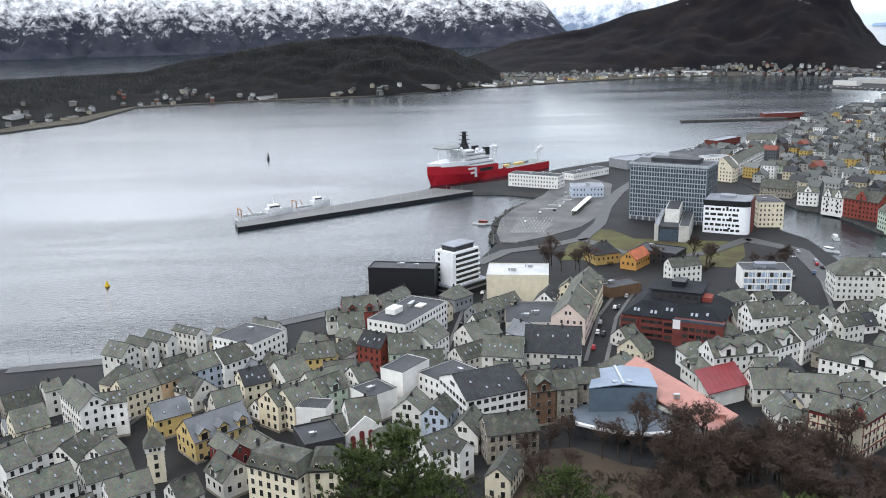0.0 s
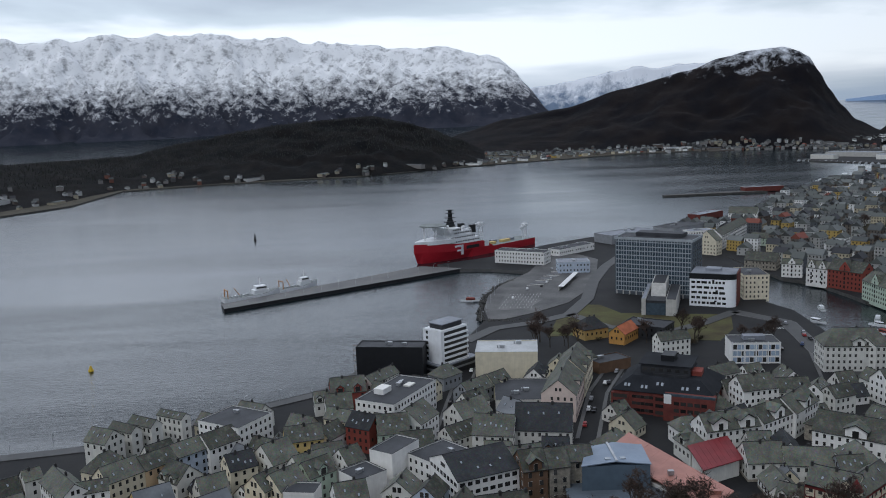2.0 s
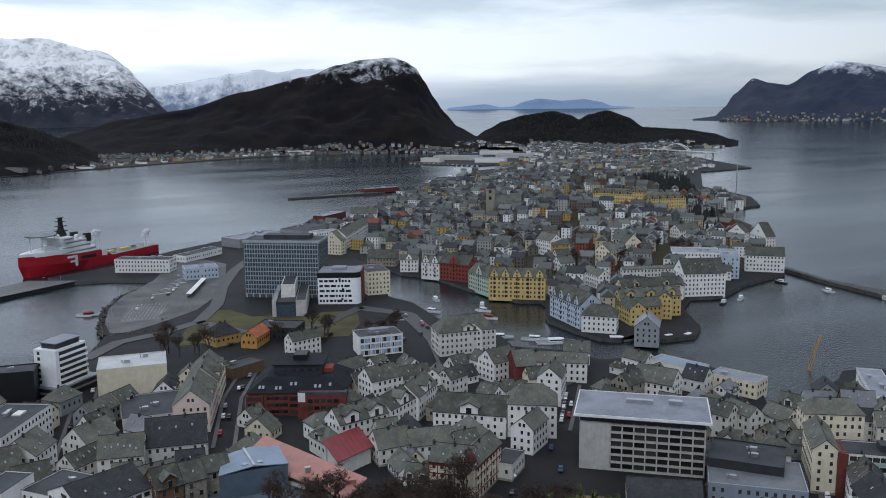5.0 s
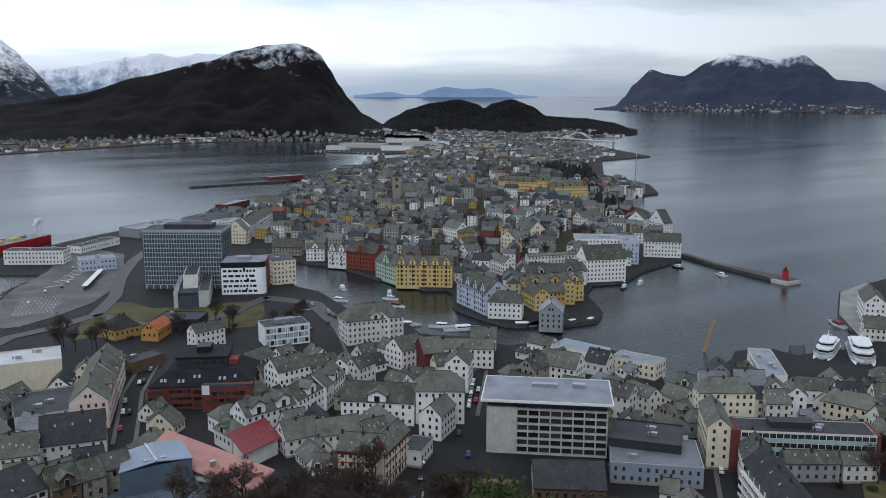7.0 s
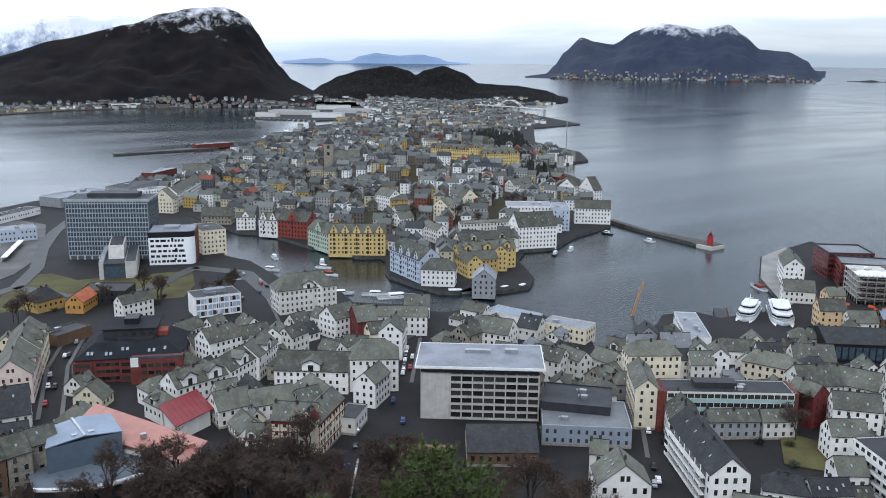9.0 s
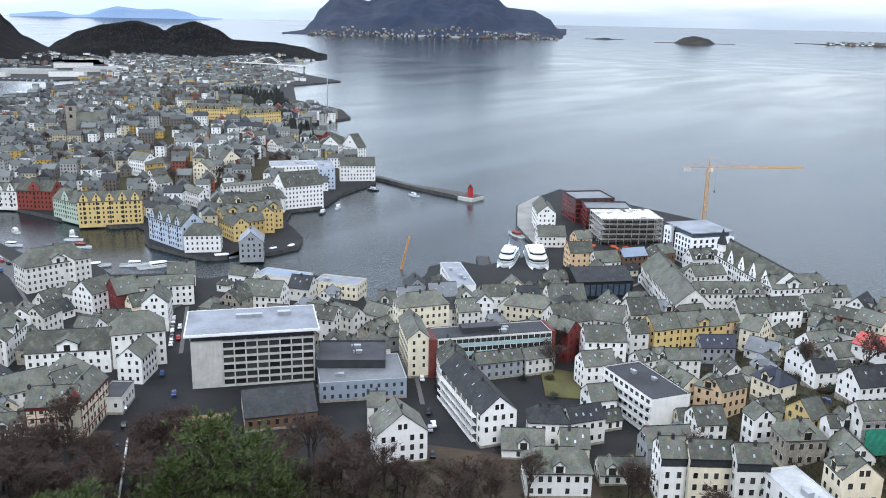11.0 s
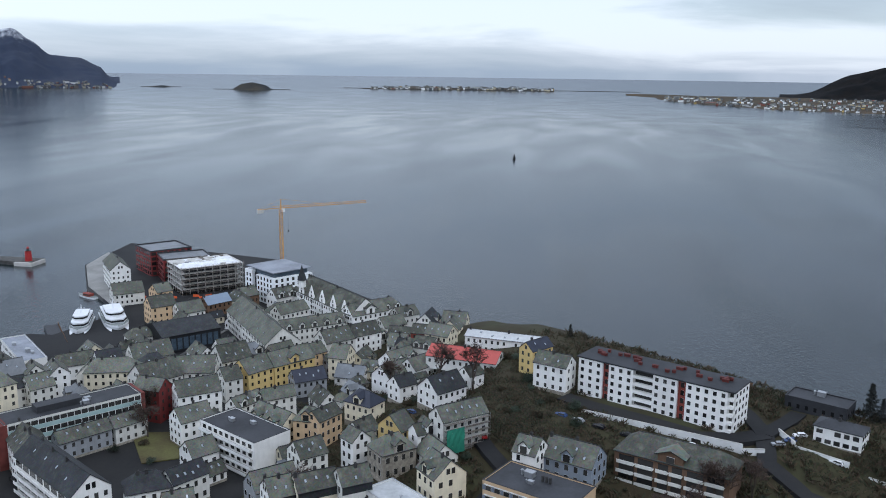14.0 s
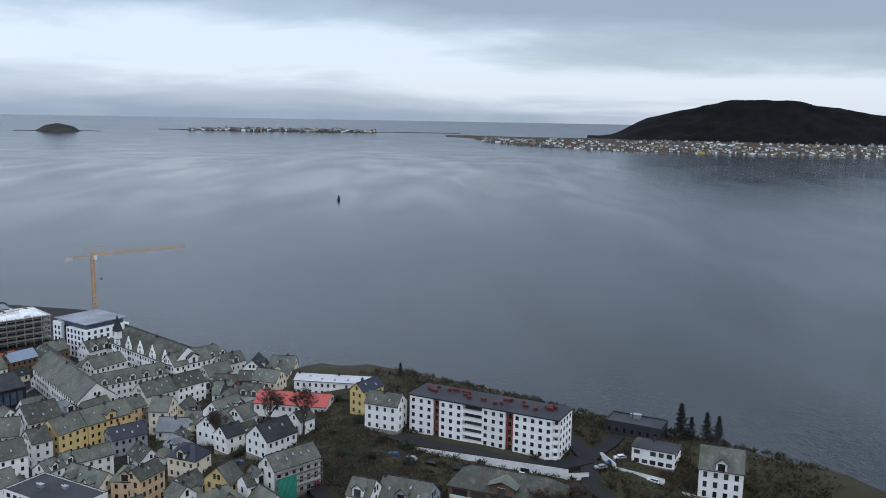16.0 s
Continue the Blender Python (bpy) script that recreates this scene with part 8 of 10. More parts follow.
def trawler(x, y, turn, L, hullm, label):
    t = thing("trawler", x, y, 0, turn, label, "boat", "trawlers at the quay")
    B = L * 0.24
    b = bmesh.new()
    hull(b, L, B, lambda u: 3.2 + 2.6 * ease(0.55, 1, u), bow=0.4)
    part("hull", b, [hullm, DECK], t)
    b = bmesh.new()
    box(b, L * 0.02, -B * 0.36, 3.2, L * 0.28, B * 0.36, 6.6); box(b, L * 0.06, -B * 0.32, 6.6, L * 0.24, B * 0.32, 9.4)
    part("wheelhouse", b, SHIPWHITE, t)
    slab(t, "wheelhouse_window", L * 0.062, -B * 0.33, 7.8, L * 0.243, B * 0.33, 8.8, GLASS)
    b = bmesh.new()
    tube(b, (L * 0.15, 0, 9.4), (L * 0.15, 0, 15), 0.25, n=6); tube(b, (L * 0.15, -2, 12), (L * 0.15, 2, 12), 0.12, n=4)
    part("mast", b, SHIPWHITE, t)
    b = bmesh.new()
    for sy in (-B * 0.38, B * 0.38):
        tube(b, (-L * 0.44, sy, 3.2), (-L * 0.44, sy, 9.5), 0.4, n=6)
    tube(b, (-L * 0.44, -B * 0.38, 9.2), (-L * 0.44, B * 0.38, 9.2), 0.4, n=6)
    tube(b, (-L * 0.2, 0, 3.2), (-L * 0.3, 0, 10), 0.3, n=6)
    part("gantry", b, mat("rusty_orange_paint", (0.42, 0.20, 0.07), rough=0.6, var=0.4), t, "rusty orange stern gantry")
    b = bmesh.new()
    for k in range(5):
        tube(b, (-L * 0.35 + k * L * 0.07, -B * 0.2, 3.6), (-L * 0.35 + k * L * 0.07, B * 0.2, 3.6), 0.7, n=8)
    part("net_drum", b, STEEL, t)


def fast_ferry(x, y, turn, L, label):
    t = thing("fast_ferry", x, y, 0, turn, label, "ferry", "fast ferries at the pier")
    B = L * 0.3
    b = bmesh.new()
    for sy in (-B * 0.34, B * 0.34):
        bb = bmesh.new()
        hull(bb, L, B * 0.32, lambda u: 2.8, bow=0.4, zb=-1)
        bmesh.ops.translate(bb, verts=bb.verts, vec=(0, sy, 0))
        part("float", bb, [HULLDARK, SHIPWHITE], t)
    hull(b, L * 0.96, B, lambda u: 4.6 + 0.5 * u, zb=2.2, bow=0.3)
    part("hull", b, [SHIPWHITE, DECK], t)
    b = bmesh.new()
    prism(b, [(-L * 0.42, -B * 0.42), (L * 0.22, -B * 0.42), (L * 0.33, -B * 0.25), (L * 0.33, B * 0.25), (L * 0.22, B * 0.42), (-L * 0.42, B * 0.42)], 4.6, 7.2)
    prism(b, [(-L * 0.25, -B * 0.36), (L * 0.12, -B * 0.36), (L * 0.2, -B * 0.2), (L * 0.2, B * 0.2), (L * 0.12, B * 0.36), (-L * 0.25, B * 0.36)], 7.2, 9.6)
    part("saloon", b, SHIPWHITE, t)
    b = bmesh.new()
    prism(b, [(-L * 0.41, -B * 0.43), (L * 0.22, -B * 0.43), (L * 0.335, -B * 0.25), (L * 0.335, B * 0.25), (L * 0.22, B * 0.43), (-L * 0.41, B * 0.43)], 5.5, 6.5)
    prism(b, [(-L * 0.1, -B * 0.37), (L * 0.12, -B * 0.37), (L * 0.205, -B * 0.2), (L * 0.205, B * 0.2), (L * 0.12, B * 0.37), (-L * 0.1, B * 0.37)], 8.1, 9.0)
    part("window_band", b, GLASS, t, "dark window band")
    b = bmesh.new()
    tube(b, (-L * 0.02, 0, 9.6), (-L * 0.06, 0, 14), 0.3, 0.12, n=6); tube(b, (-L * 0.04, -2, 12), (-L * 0.04, 2, 12), 0.12, n=4)
    part("mast", b, SHIPWHITE, t)


def small_boat(x, y, turn, L, cabin="white", label="small white motor boat moored in the harbour"):
    t = thing("motor_boat", x, y, 0, turn, label, "boat", "small boats in the harbour")
    B = L * 0.3
    b = bmesh.new()
    hull(b, L, B, lambda u: 1.1 + 0.5 * ease(0.4, 1, u), zb=-0.4, bow=0.45, n=12)
    part("hull", b, [SHIPWHITE if cabin != "dark" else HULLDARK, DECK], t)
    b = bmesh.new()
    prism(b, [(-L * 0.2, -B * 0.36), (L * 0.12, -B * 0.36), (L * 0.2, -B * 0.2), (L * 0.2, B * 0.2), (L * 0.12, B * 0.36), (-L * 0.2, B * 0.36)], 1.1, 2.7)
    part("cabin", b, SHIPWHITE if cabin != "orange" else WALL["rust"], t)
    b = bmesh.new()
    prism(b, [(-L * 0.18, -B * 0.37), (L * 0.12, -B * 0.37), (L * 0.206, -B * 0.2), (L * 0.206, B * 0.2), (L * 0.12, B * 0.37), (-L * 0.18, B * 0.37)], 1.8, 2.4)
    part("cabin_window", b, GLASS, t)
    b = bmesh.new()
    tube(b, (-L * 0.05, 0, 2.7), (-L * 0.05, 0, 4.6), 0.06, n=5)
    part("mast", b, STEEL, t)


work_ship()
trawler(-138, 662, radians(30), 46, SHIPWHITE, "white stern trawler with a rusty gantry at the quay end")
trawler(-106, 690, radians(40), 36, SHIPWHITE, "smaller white fishing boat tied to the quay")
fast_ferry(409, 270, radians(25 + 180), 34, "white catamaran ferry at the dark pontoon")
fast_ferry(421, 258, radians(38 + 180), 42, "larger white catamaran ferry at the quay")
small_boat(472, 306, radians(70), 17, "orange", "white pilot boat with an orange wheelhouse by the quay")
for bx, by, a, L, c in ((307, 404, -30, 15, "white"), (326, 394, 10, 10, "white"), (337, 393, 0, 9, "white"), (349, 390, 20, 10, "white"), (273, 417, -20, 17, "white"), (265, 428, -40, 12, "white"), (248, 442, -30, 14, "white"),
                        (279, 520, 60, 9, "white"), (266, 487, -70, 12, "orange"), (258, 552, 80, 9, "white"), (310, 612, 70, 9, "white"), (297, 600, 70, 8, "dark"), (272, 505, -60, 9, "white"), (240, 520, -60, 11, "white"),
                        (432, 448, 30, 8, "dark"), (452, 452, 30, 8, "white"), (520, 480, 100, 8, "dark"), (525, 440, 90, 8, "white")):
    small_boat(bx, by, radians(a), L * 1.35, c)
# boats along the far mole and in the basins of the inner harbour
for k in range(15):
    small_boat(815 + 6.2 * k, 1872 - 12.0 * k, radians(215 + 5 * (k % 3)), 13 + 3 * (k % 2), label="small white boat at the far mole")
for bx, by, a, L, c in ((735, 1500, 60, 40, "white"), (790, 1545, 40, 46, "orange"), (840, 1600, 55, 34, "white"), (655, 1415, 40, 30, "white"), (1010, 2440, 150, 40, "white")):
    small_boat(bx, by, radians(a), L, c, "white fishing boat at the inner harbour's quay")
small_boat(30, 620, radians(-20), 16, "orange", "low red and black workboat in the basin")


def mark(name, x, y, h, r, m, label):
    t = thing(name, x, y, 0, 0, label, "buoy")
    b = bmesh.new()
    tube(b, (0, 0, -1), (0, 0, h * 0.25), r, r, n=12); tube(b, (0, 0, h * 0.25), (0, 0, h * 0.85), r * 0.75, r * 0.35, n=12)
    part("float", b, m, t)
    b = bmesh.new()
    tube(b, (0, 0, h * 0.85), (0, 0, h), r * 0.3, r * 0.3, n=8)
    part("lantern", b, m, t)


YELLOWP = mat("buoy_yellow_paint", (0.62, 0.42, 0.03), rough=0.5, var=0.2)
mark("yellow_buoy", -194.4, 480.2, 3.2, 1.5, YELLOWP, "yellow mooring buoy on the open water")
mark("beacon", -196.5, 982, 7.7, 1.5, HULLDARK, "dark iron beacon standing in the fjord")
mark("beacon", 1418, 134, 8.4, 2.6, HULLDARK, "dark iron beacon far out in the fjord")
t = thing("crane_boom", 360.2, 310.6, 0, 0, "slanting orange lattice boom rising from a sunken barge", "crane boom")
b = bmesh.new()
for k in range(3):
    a = k * math.tau / 3
    tube(b, (0.7 * math.cos(a), 0.7 * math.sin(a), -1), (4.2 + 0.3 * math.cos(a), -2.5 + 0.3 * math.sin(a), 19), 0.16, n=4)
for k in range(14):
    f, g = k / 14, (k + 1) / 14
    for j in range(3):
        a, c = j * math.tau / 3, (j + 1) * math.tau / 3
        tube(b, (4.2 * f + 0.6 * math.cos(a), -2.5 * f + 0.6 * math.sin(a), -1 + 20 * f), (4.2 * g + 0.6 * math.cos(c), -2.5 * g + 0.6 * math.sin(c), -1 + 20 * g), 0.09, n=3, caps=False)
part("lattice", b, mat("boom_orange_paint", (0.60, 0.28, 0.04), rough=0.5, var=0.2), t)
# pontoon beside the ferries
t = thing("pontoon", 394, 276, 0, radians(40), "dark floating pontoon with timber fenders", "pontoon")
slab(t, "deck", -20, -3.5, -1, 20, 3.5, 1.6, WALL["dark"])
for k in range(16):
    slab(t, "fender", -20 + k * 2.6, -3.8, -1, -19.4 + k * 2.6, -3.5, 3.0, WALL["brown"])
# ---------------------------------------------------------------- the rest of the old town, house by house along its streets
def inside(poly, x, y):
    hit = False
    for (x0, y0), (x1, y1) in zip(poly, poly[1:] + poly[:1]):
        if (y0 > y) != (y1 > y) and x < (x1 - x0) * (y - y0) / (y1 - y0) + x0:
            hit = not hit
    return hit


def off_segment(x, y, a, b):
    ax, ay, bx, by = *a, *b
    t = max(0, min(1, ((x - ax) * (bx - ax) + (y - ay) * (by - ay)) / ((bx - ax) ** 2 + (by - ay) ** 2)))
    return math.hypot(x - ax - t * (bx - ax), y - ay - t * (by - ay))


STREETS = [((103, 453), (79, 398)), ((79, 398), (63, 340)), ((63, 340), (39, 261)), ((233, 342), (195, 294)), ((195, 294), (162, 249)), ((260, 212), (229, 181)), ((229, 181), (185, 142)),
           ((-74, 355), (-116, 305)), ((-116, 305), (-125, 273)), ((3, 344), (12, 403)), ((12, 403), (25, 483)), ((198, 543), (219, 513)), ((219, 513), (209, 448)), ((209, 448), (195, 404)),
           ((304, 67), (275, 37)), ((275, 37), (253, 25)), ((420, 195), (344, 202)), ((300, 700), (480, 880)), ((330, 560), (520, 760)), ((400, 500), (560, 640)), ((480, 880), (700, 1150))]
OPEN = [(372, 258, 22), (386, 240, 16), (-160, 322, 22), (-140, 312, 10), (-60, 375, 14), (-20, 415, 14), (42, 436, 24), (60, 455, 20), (95, 500, 20), (112, 488, 18), (252, 148, 15), (262, 168, 13), (250, 160, 10), (402, 262, 24), (437, 262, 24), (415, 232, 12), (175, 212, 48), (-95, 258, 16), (225, 190, 14), (60, 262, 34), (100, 275, 20), (150, 255, 22), (277, 155, 24), (118, 472, 30), (215, 500, 42), (300, 22, 34), (345, 20, 30), (290, -10, 30), (98, 600, 70), (140, 700, 60), (60, 620, 50), (150, 780, 60), (190, 560, 40), (262, 470, 25), (420, 245, 30), (460, 300, 25), (330, 420, 30), (560, 460, 20), (690, 705, 45), (740, 820, 40), (880, 1040, 90)]
ZONE = [(-185, 318), (-60, 390), (-20, 430), (15, 450), (60, 440), (130, 425), (180, 400), (230, 396), (258, 375), (295, 340), (298, 300), (280, 268), (350, 268), (382, 258), (440, 215), (510, 185), (460, 110), (420, 60),
        (385, 10), (330, -30), (262, -90), (210, -60), (222, 30), (205, 120), (150, 180), (100, 218), (40, 240), (-60, 240), (-150, 215), (-190, 280)]
ISLE = [(245, 890), (275, 760), (285, 660), (300, 600), (300, 545), (330, 505), (318, 460), (330, 400), (350, 400), (395, 460), (480, 500), (540, 515), (610, 600), (720, 775), (850, 850), (960, 1080), (1000, 1200), (900, 1400), (760, 1420), (600, 1280), (480, 1150), (365, 960)]
PICK = ["white"] * 34 + ["pale"] * 36 + ["cream"] * 14 + ["stone"] * 7 + ["grey"] * 6 + ["brown"] * 2
rnd = random.Random(11)
PLACED = list(TOWN)
BEARINGS = [(o.location.x, o.location.y, math.degrees(o.rotation_euler.z if o.rotation_mode == "XYZ" else 0)) for o in scene.objects if o.get("group") == "houses of the old town"]


def fill(zone, step, size, limit, small=False):
    xs, ys = [p[0] for p in zone], [p[1] for p in zone]
    spots = [(x * step, y * step) for x in range(int(min(xs) / step), int(max(xs) / step) + 1) for y in range(int(min(ys) / step), int(max(ys) / step) + 1)]
    rnd.shuffle(spots)
    n = 0
    for x, y in spots:
        x, y = x + rnd.uniform(-3, 3), y + rnd.uniform(-3, 3)
        r = math.hypot(x, y)
        az = math.degrees(math.atan2(x, y))
        if n >= limit or az > 81 or r < (270 if 3 < az < 58 else 240) or not inside(zone, x, y):
            continue
        if any(math.hypot(x - a, y - b) < q for a, b, q in OPEN) or any(off_segment(x, y, a, b) < 7.5 for a, b in STREETS):
            continue
        L, W = rnd.uniform(*size), rnd.uniform(8.5, 11.5) if not small else rnd.uniform(5, 6.5)
        me = math.hypot(L, W) / 2
        if any(abs(x - a) < 40 and math.hypot(x - a, y - b) < 0.64 * (me + q) for a, b, q in PLACED):
            continue
        PLACED.append((x, y, me))
        near = min(BEARINGS, key=lambda q: (q[0] - x) ** 2 + (q[1] - y) ** 2)
        floors = 1 if small else rnd.choice((1, 2, 2))
        house(rnd.choice("gggggh"), x, y, L, W, near[2] + rnd.choice((0, 0, 90)), ground_z(x, y), 0.6 + 2.9 * floors, W / 2 * rnd.uniform(0.8, 1.05), rnd.choice(PICK), rnd.choice(("slate",) * 8 + ("dslate", "zinc")),
              dormers=rnd.choice((0, 0, 0, 1, 2)), lights=rnd.choice((0, 1, 2, 2, 3)), name="cottage" if small else "terraced_house")
        n += 1
    return n


fill(ZONE, 5, (9, 15), 175)
fill(ZONE, 4, (5.5, 7.5), 60, small=True)


# ---------------------------------------------------------------- far settlements: too many and too small to count
def island_paint(name, stops, rough=0.8):
    m = bpy.data.materials.new(name)
    m.use_nodes = True
    nt = m.node_tree
    g = nt.nodes.new("ShaderNodeNewGeometry")
    r = nt.nodes.new("ShaderNodeValToRGB")
    r.color_ramp.interpolation = "CONSTANT"
    e = r.color_ramp.elements
    for i, (p, c) in enumerate(stops):
        q = e[i] if i < 2 else e.new(p)
        q.position, q.color = p, (*c, 1)
    nt.links.new(g.outputs["Random Per Island"], r.inputs[0])
    nt.links.new(r.outputs[0], nt.nodes["Principled BSDF"].inputs["Base Color"])
    nt.nodes["Principled BSDF"].inputs["Roughness"].default_value = rough
    return m


FARWALL = island_paint("far_house_paint", [(0, (0.80, 0.80, 0.78)), (0.32, (0.38, 0.38, 0.36)), (0.52, (0.50, 0.44, 0.31)), (0.62, (0.14, 0.12, 0.10)), (0.86, (0.45, 0.31, 0.09)), (0.91, (0.20, 0.06, 0.04)), (0.95, (0.10, 0.11, 0.12))])
FARROOF = island_paint("far_roof_slate", [(0, (0.065, 0.07, 0.068)), (0.35, (0.10, 0.108, 0.10)), (0.7, (0.145, 0.155, 0.148)), (0.84, (0.035, 0.036, 0.04)), (0.985, (0.20, 0.06, 0.04))])


def far_house(V, F, M, x, y, z, L, W, h, rise, a, shed=False):
    c, s = math.cos(a), math.sin(a)

    def put(p):
        V.append((x + p[0] * c - p[1] * s, y + p[0] * s + p[1] * c, z + p[2]))
    k = len(V)
    l, w = L / 2, W / 2
    for p in ((-l, -w, -3), (l, -w, -3), (l, w, -3), (-l, w, -3), (-l, -w, h), (l, -w, h), (l, w, h), (-l, w, h)):
        put(p)
    F += [(k, k + 1, k + 5, k + 4), (k + 1, k + 2, k + 6, k + 5), (k + 2, k + 3, k + 7, k + 6), (k + 3, k, k + 4, k + 7), (k + 4, k + 5, k + 6, k + 7)]
    M += [0] * 5
    k = len(V)
    o = 0.4
    for p in ((-l - o, -w - o, h - 0.1), (l + o, -w - o, h - 0.1), (l + o, w + o, h - 0.1), (-l - o, w + o, h - 0.1), (-l - o, 0, h + rise), (l + o, 0, h + rise)):
        put(p)
    F += [(k, k + 1, k + 5, k + 4), (k + 2, k + 3, k + 4, k + 5), (k + 1, k + 2, k + 5), (k + 3, k, k + 4), (k + 3, k + 2, k + 1, k)]
    M += [1] * 5


def street_house(V, F, M, x, y, z, L, W, h, rise, a):
    """A far house with its rows of windows and a chimney."""
    far_house(V, F, M, x, y, z, L, W, h, rise, a)
    c, s = math.cos(a), math.sin(a)

    def add(x0, y0, z0, x1, y1, z1, mi):
        k = len(V)
        for p in ((x0, y0, z0), (x1, y0, z0), (x1, y1, z0), (x0, y1, z0), (x0, y0, z1), (x1, y0, z1), (x1, y1, z1), (x0, y1, z1)):
            V.append((x + p[0] * c - p[1] * s, y + p[0] * s + p[1] * c, z + p[2]))
        F.extend([(k, k + 1, k + 5, k + 4), (k + 1, k + 2, k + 6, k + 5), (k + 2, k + 3, k + 7, k + 6), (k + 3, k, k + 4, k + 7), (k + 4, k + 5, k + 6, k + 7)])
        M.extend([mi] * 5)
    for q in range(int(h / 2.9)):
        zz = 1.0 + q * 2.9
        for sy in (-1, 1):
            n = int(L / 2.6)
            for k in range(n):
                u = -L / 2 + (k + 0.5) * L / n
                add(u - 0.5, sy * W / 2 - 0.05, zz, u + 0.5, sy * W / 2 + 0.05, zz + 1.5, 2)
        for sx in (-1, 1):
            for u in (-W * 0.25, W * 0.25):
                add(sx * L / 2 - 0.05, u - 0.5, zz, sx * L / 2 + 0.05, u + 0.5, zz + 1.5, 2)
    add(-0.5 + L * 0.15, -0.4, h, 0.4 + L * 0.15, 0.4, h + rise + 1.1, 3)


def island_town(name, zone, step, limit, label):
    V, F, M = [], [], []
    xs, ys = [p[0] for p in zone], [p[1] for p in zone]
    spots = [(x * step, y * step) for x in range(int(min(xs) / step), int(max(xs) / step) + 1) for y in range(int(min(ys) / step), int(max(ys) / step) + 1)]
    rnd.shuffle(spots)
    n = 0
    for x, y in spots:
        x, y = x + rnd.uniform(-3, 3), y + rnd.uniform(-3, 3)
        if n >= limit or not inside(zone, x, y) or any(math.hypot(x - a, y - b) < q for a, b, q in OPEN) or any(off_segment(x, y, a, b) < 6.5 for a, b in STREETS):
            continue
        L, W = rnd.uniform(9, 15), rnd.uniform(8, 10)
        me = math.hypot(L, W) / 2
        if any(abs(x - a) < 40 and math.hypot(x - a, y - b) < 0.72 * (me + q) for a, b, q in PLACED):
            continue
        PLACED.append((x, y, me))
        turn = radians(rnd.choice((45, 48, 135, 138, 130, 50, 42)) + rnd.uniform(-7, 7))
        street_house(V, F, M, x, y, ground_z(x, y), L, W, 0.6 + 2.9 * rnd.choice((2, 3, 3, 3, 4)), W / 2 * rnd.uniform(0.75, 1.05), turn)
        n += 1
    me = bpy.data.meshes.new(name)
    me.from_pydata(V, [], F)
    me.polygons.foreach_set("material_index", M)
    for m in (FARWALL, FARROOF, GLASS, CHIM):
        me.materials.append(m)
    tagged(new(name, me), label, "houses", kind="stuff")
    return n


def settlement(name, places, label, size=(8, 13)):
    V, F, M = [], [], []
    for x, y, z in places:
        big = rnd.random() < 0.06
        L = rnd.uniform(22, 45) if big else rnd.uniform(*size)
        W = rnd.uniform(12, 18) if big else rnd.uniform(7, 9)
        far_house(V, F, M, x, y, z, L, W, rnd.uniform(4, 7.5), 1.2 if big else rnd.uniform(2.5, 4), rnd.uniform(0, math.pi))
    me = bpy.data.meshes.new(name)
    me.from_pydata(V, [], F)
    me.polygons.foreach_set("material_index", M)
    me.materials.append(FARWALL); me.materials.append(FARROOF)
    return tagged(new(name, me), label, "houses", kind="stuff")


OPEN.append((577, 1190, 24))
island_town("island_old_town", ISLE, 6, 900, "close-packed pale old houses with grey slate roofs")
FARISLE = INLET[::-1] + [(1500, 2650), (1900, 2650), (2150, 2280), (1560, 1900), (1330, 1400), (1195, 1330), (1010, 1180), (900, 1250)]
MOLE = [(780, 1890), (1040, 2100), (1260, 2150), (1140, 1800), (984, 1690), (890, 1700)]
pts = []
while len(pts) < 1900:
    x, y = rnd.uniform(600, 2200), rnd.uniform(1150, 2650)
    if inside(FARISLE, x, y):
        if inside(MOLE, x, y) or not inside(FARISLE, x - 14, y - 14) or not inside(FARISLE, x + 14, y + 14) or not inside(FARISLE, x - 14, y + 14):
            continue
        pts.append((x, y, 2.4 + 12 * ease(0, 250, min(abs(x - 0.55 * y - 450), 250)) * rnd.random()))
settlement("far_island_town", pts, "dense far town of pale houses on the island")


def along(name, a0, a1, s0, s1, n, power=1.5):
    return [tuple(on_massif(name, a, s0 + (s1 - s0) * rnd.random() ** power)) for a in [rnd.uniform(a0, a1) for _ in range(n)]]


FARBRIGHT = FARWALL
FARWALL = island_paint("hamlet_paint", [(0, (0.42, 0.42, 0.41)), (0.22, (0.20, 0.19, 0.18)), (0.45, (0.10, 0.08, 0.07)), (0.62, (0.30, 0.27, 0.20)), (0.78, (0.06, 0.06, 0.06)), (0.9, (0.15, 0.06, 0.04))])
settlement("dark_mountain_village", along("mountain_dark", 2, 27.5, 0.0, 0.10, 330), "scattered white houses along the mountain's foot", (6, 10))
settlement("shore_village", [(x, y, z) for x, y, z in along("hill_wooded", -30, 3, 0.02, 0.14, 40)] + along("hill_wooded", -30, -15, 0.05, 0.4, 30), "scattered houses along the wooded shore", (6, 9))
settlement("mountain_island_village", along("mountain_island", 43.2, 59.2, 0.0, 0.16, 260), "thin line of houses under the island mountain", (6, 9))
FARWALL = FARBRIGHT
settlement("low_island_village", along("island_low", 75, 87, 0.3, 1.0, 150, 1.0), "row of small houses along the low island")
settlement("settled_shore_village", along("island_settled", 94, 130, 0.03, 0.75, 1000, 1.6), "dense suburb of pale houses on the far shore", (6, 10))
settlement("twin_hill_village", along("hill_twin", 28.5, 43.5, 0.0, 0.12, 120), "houses at the foot of the twin hills")
far_flat = []
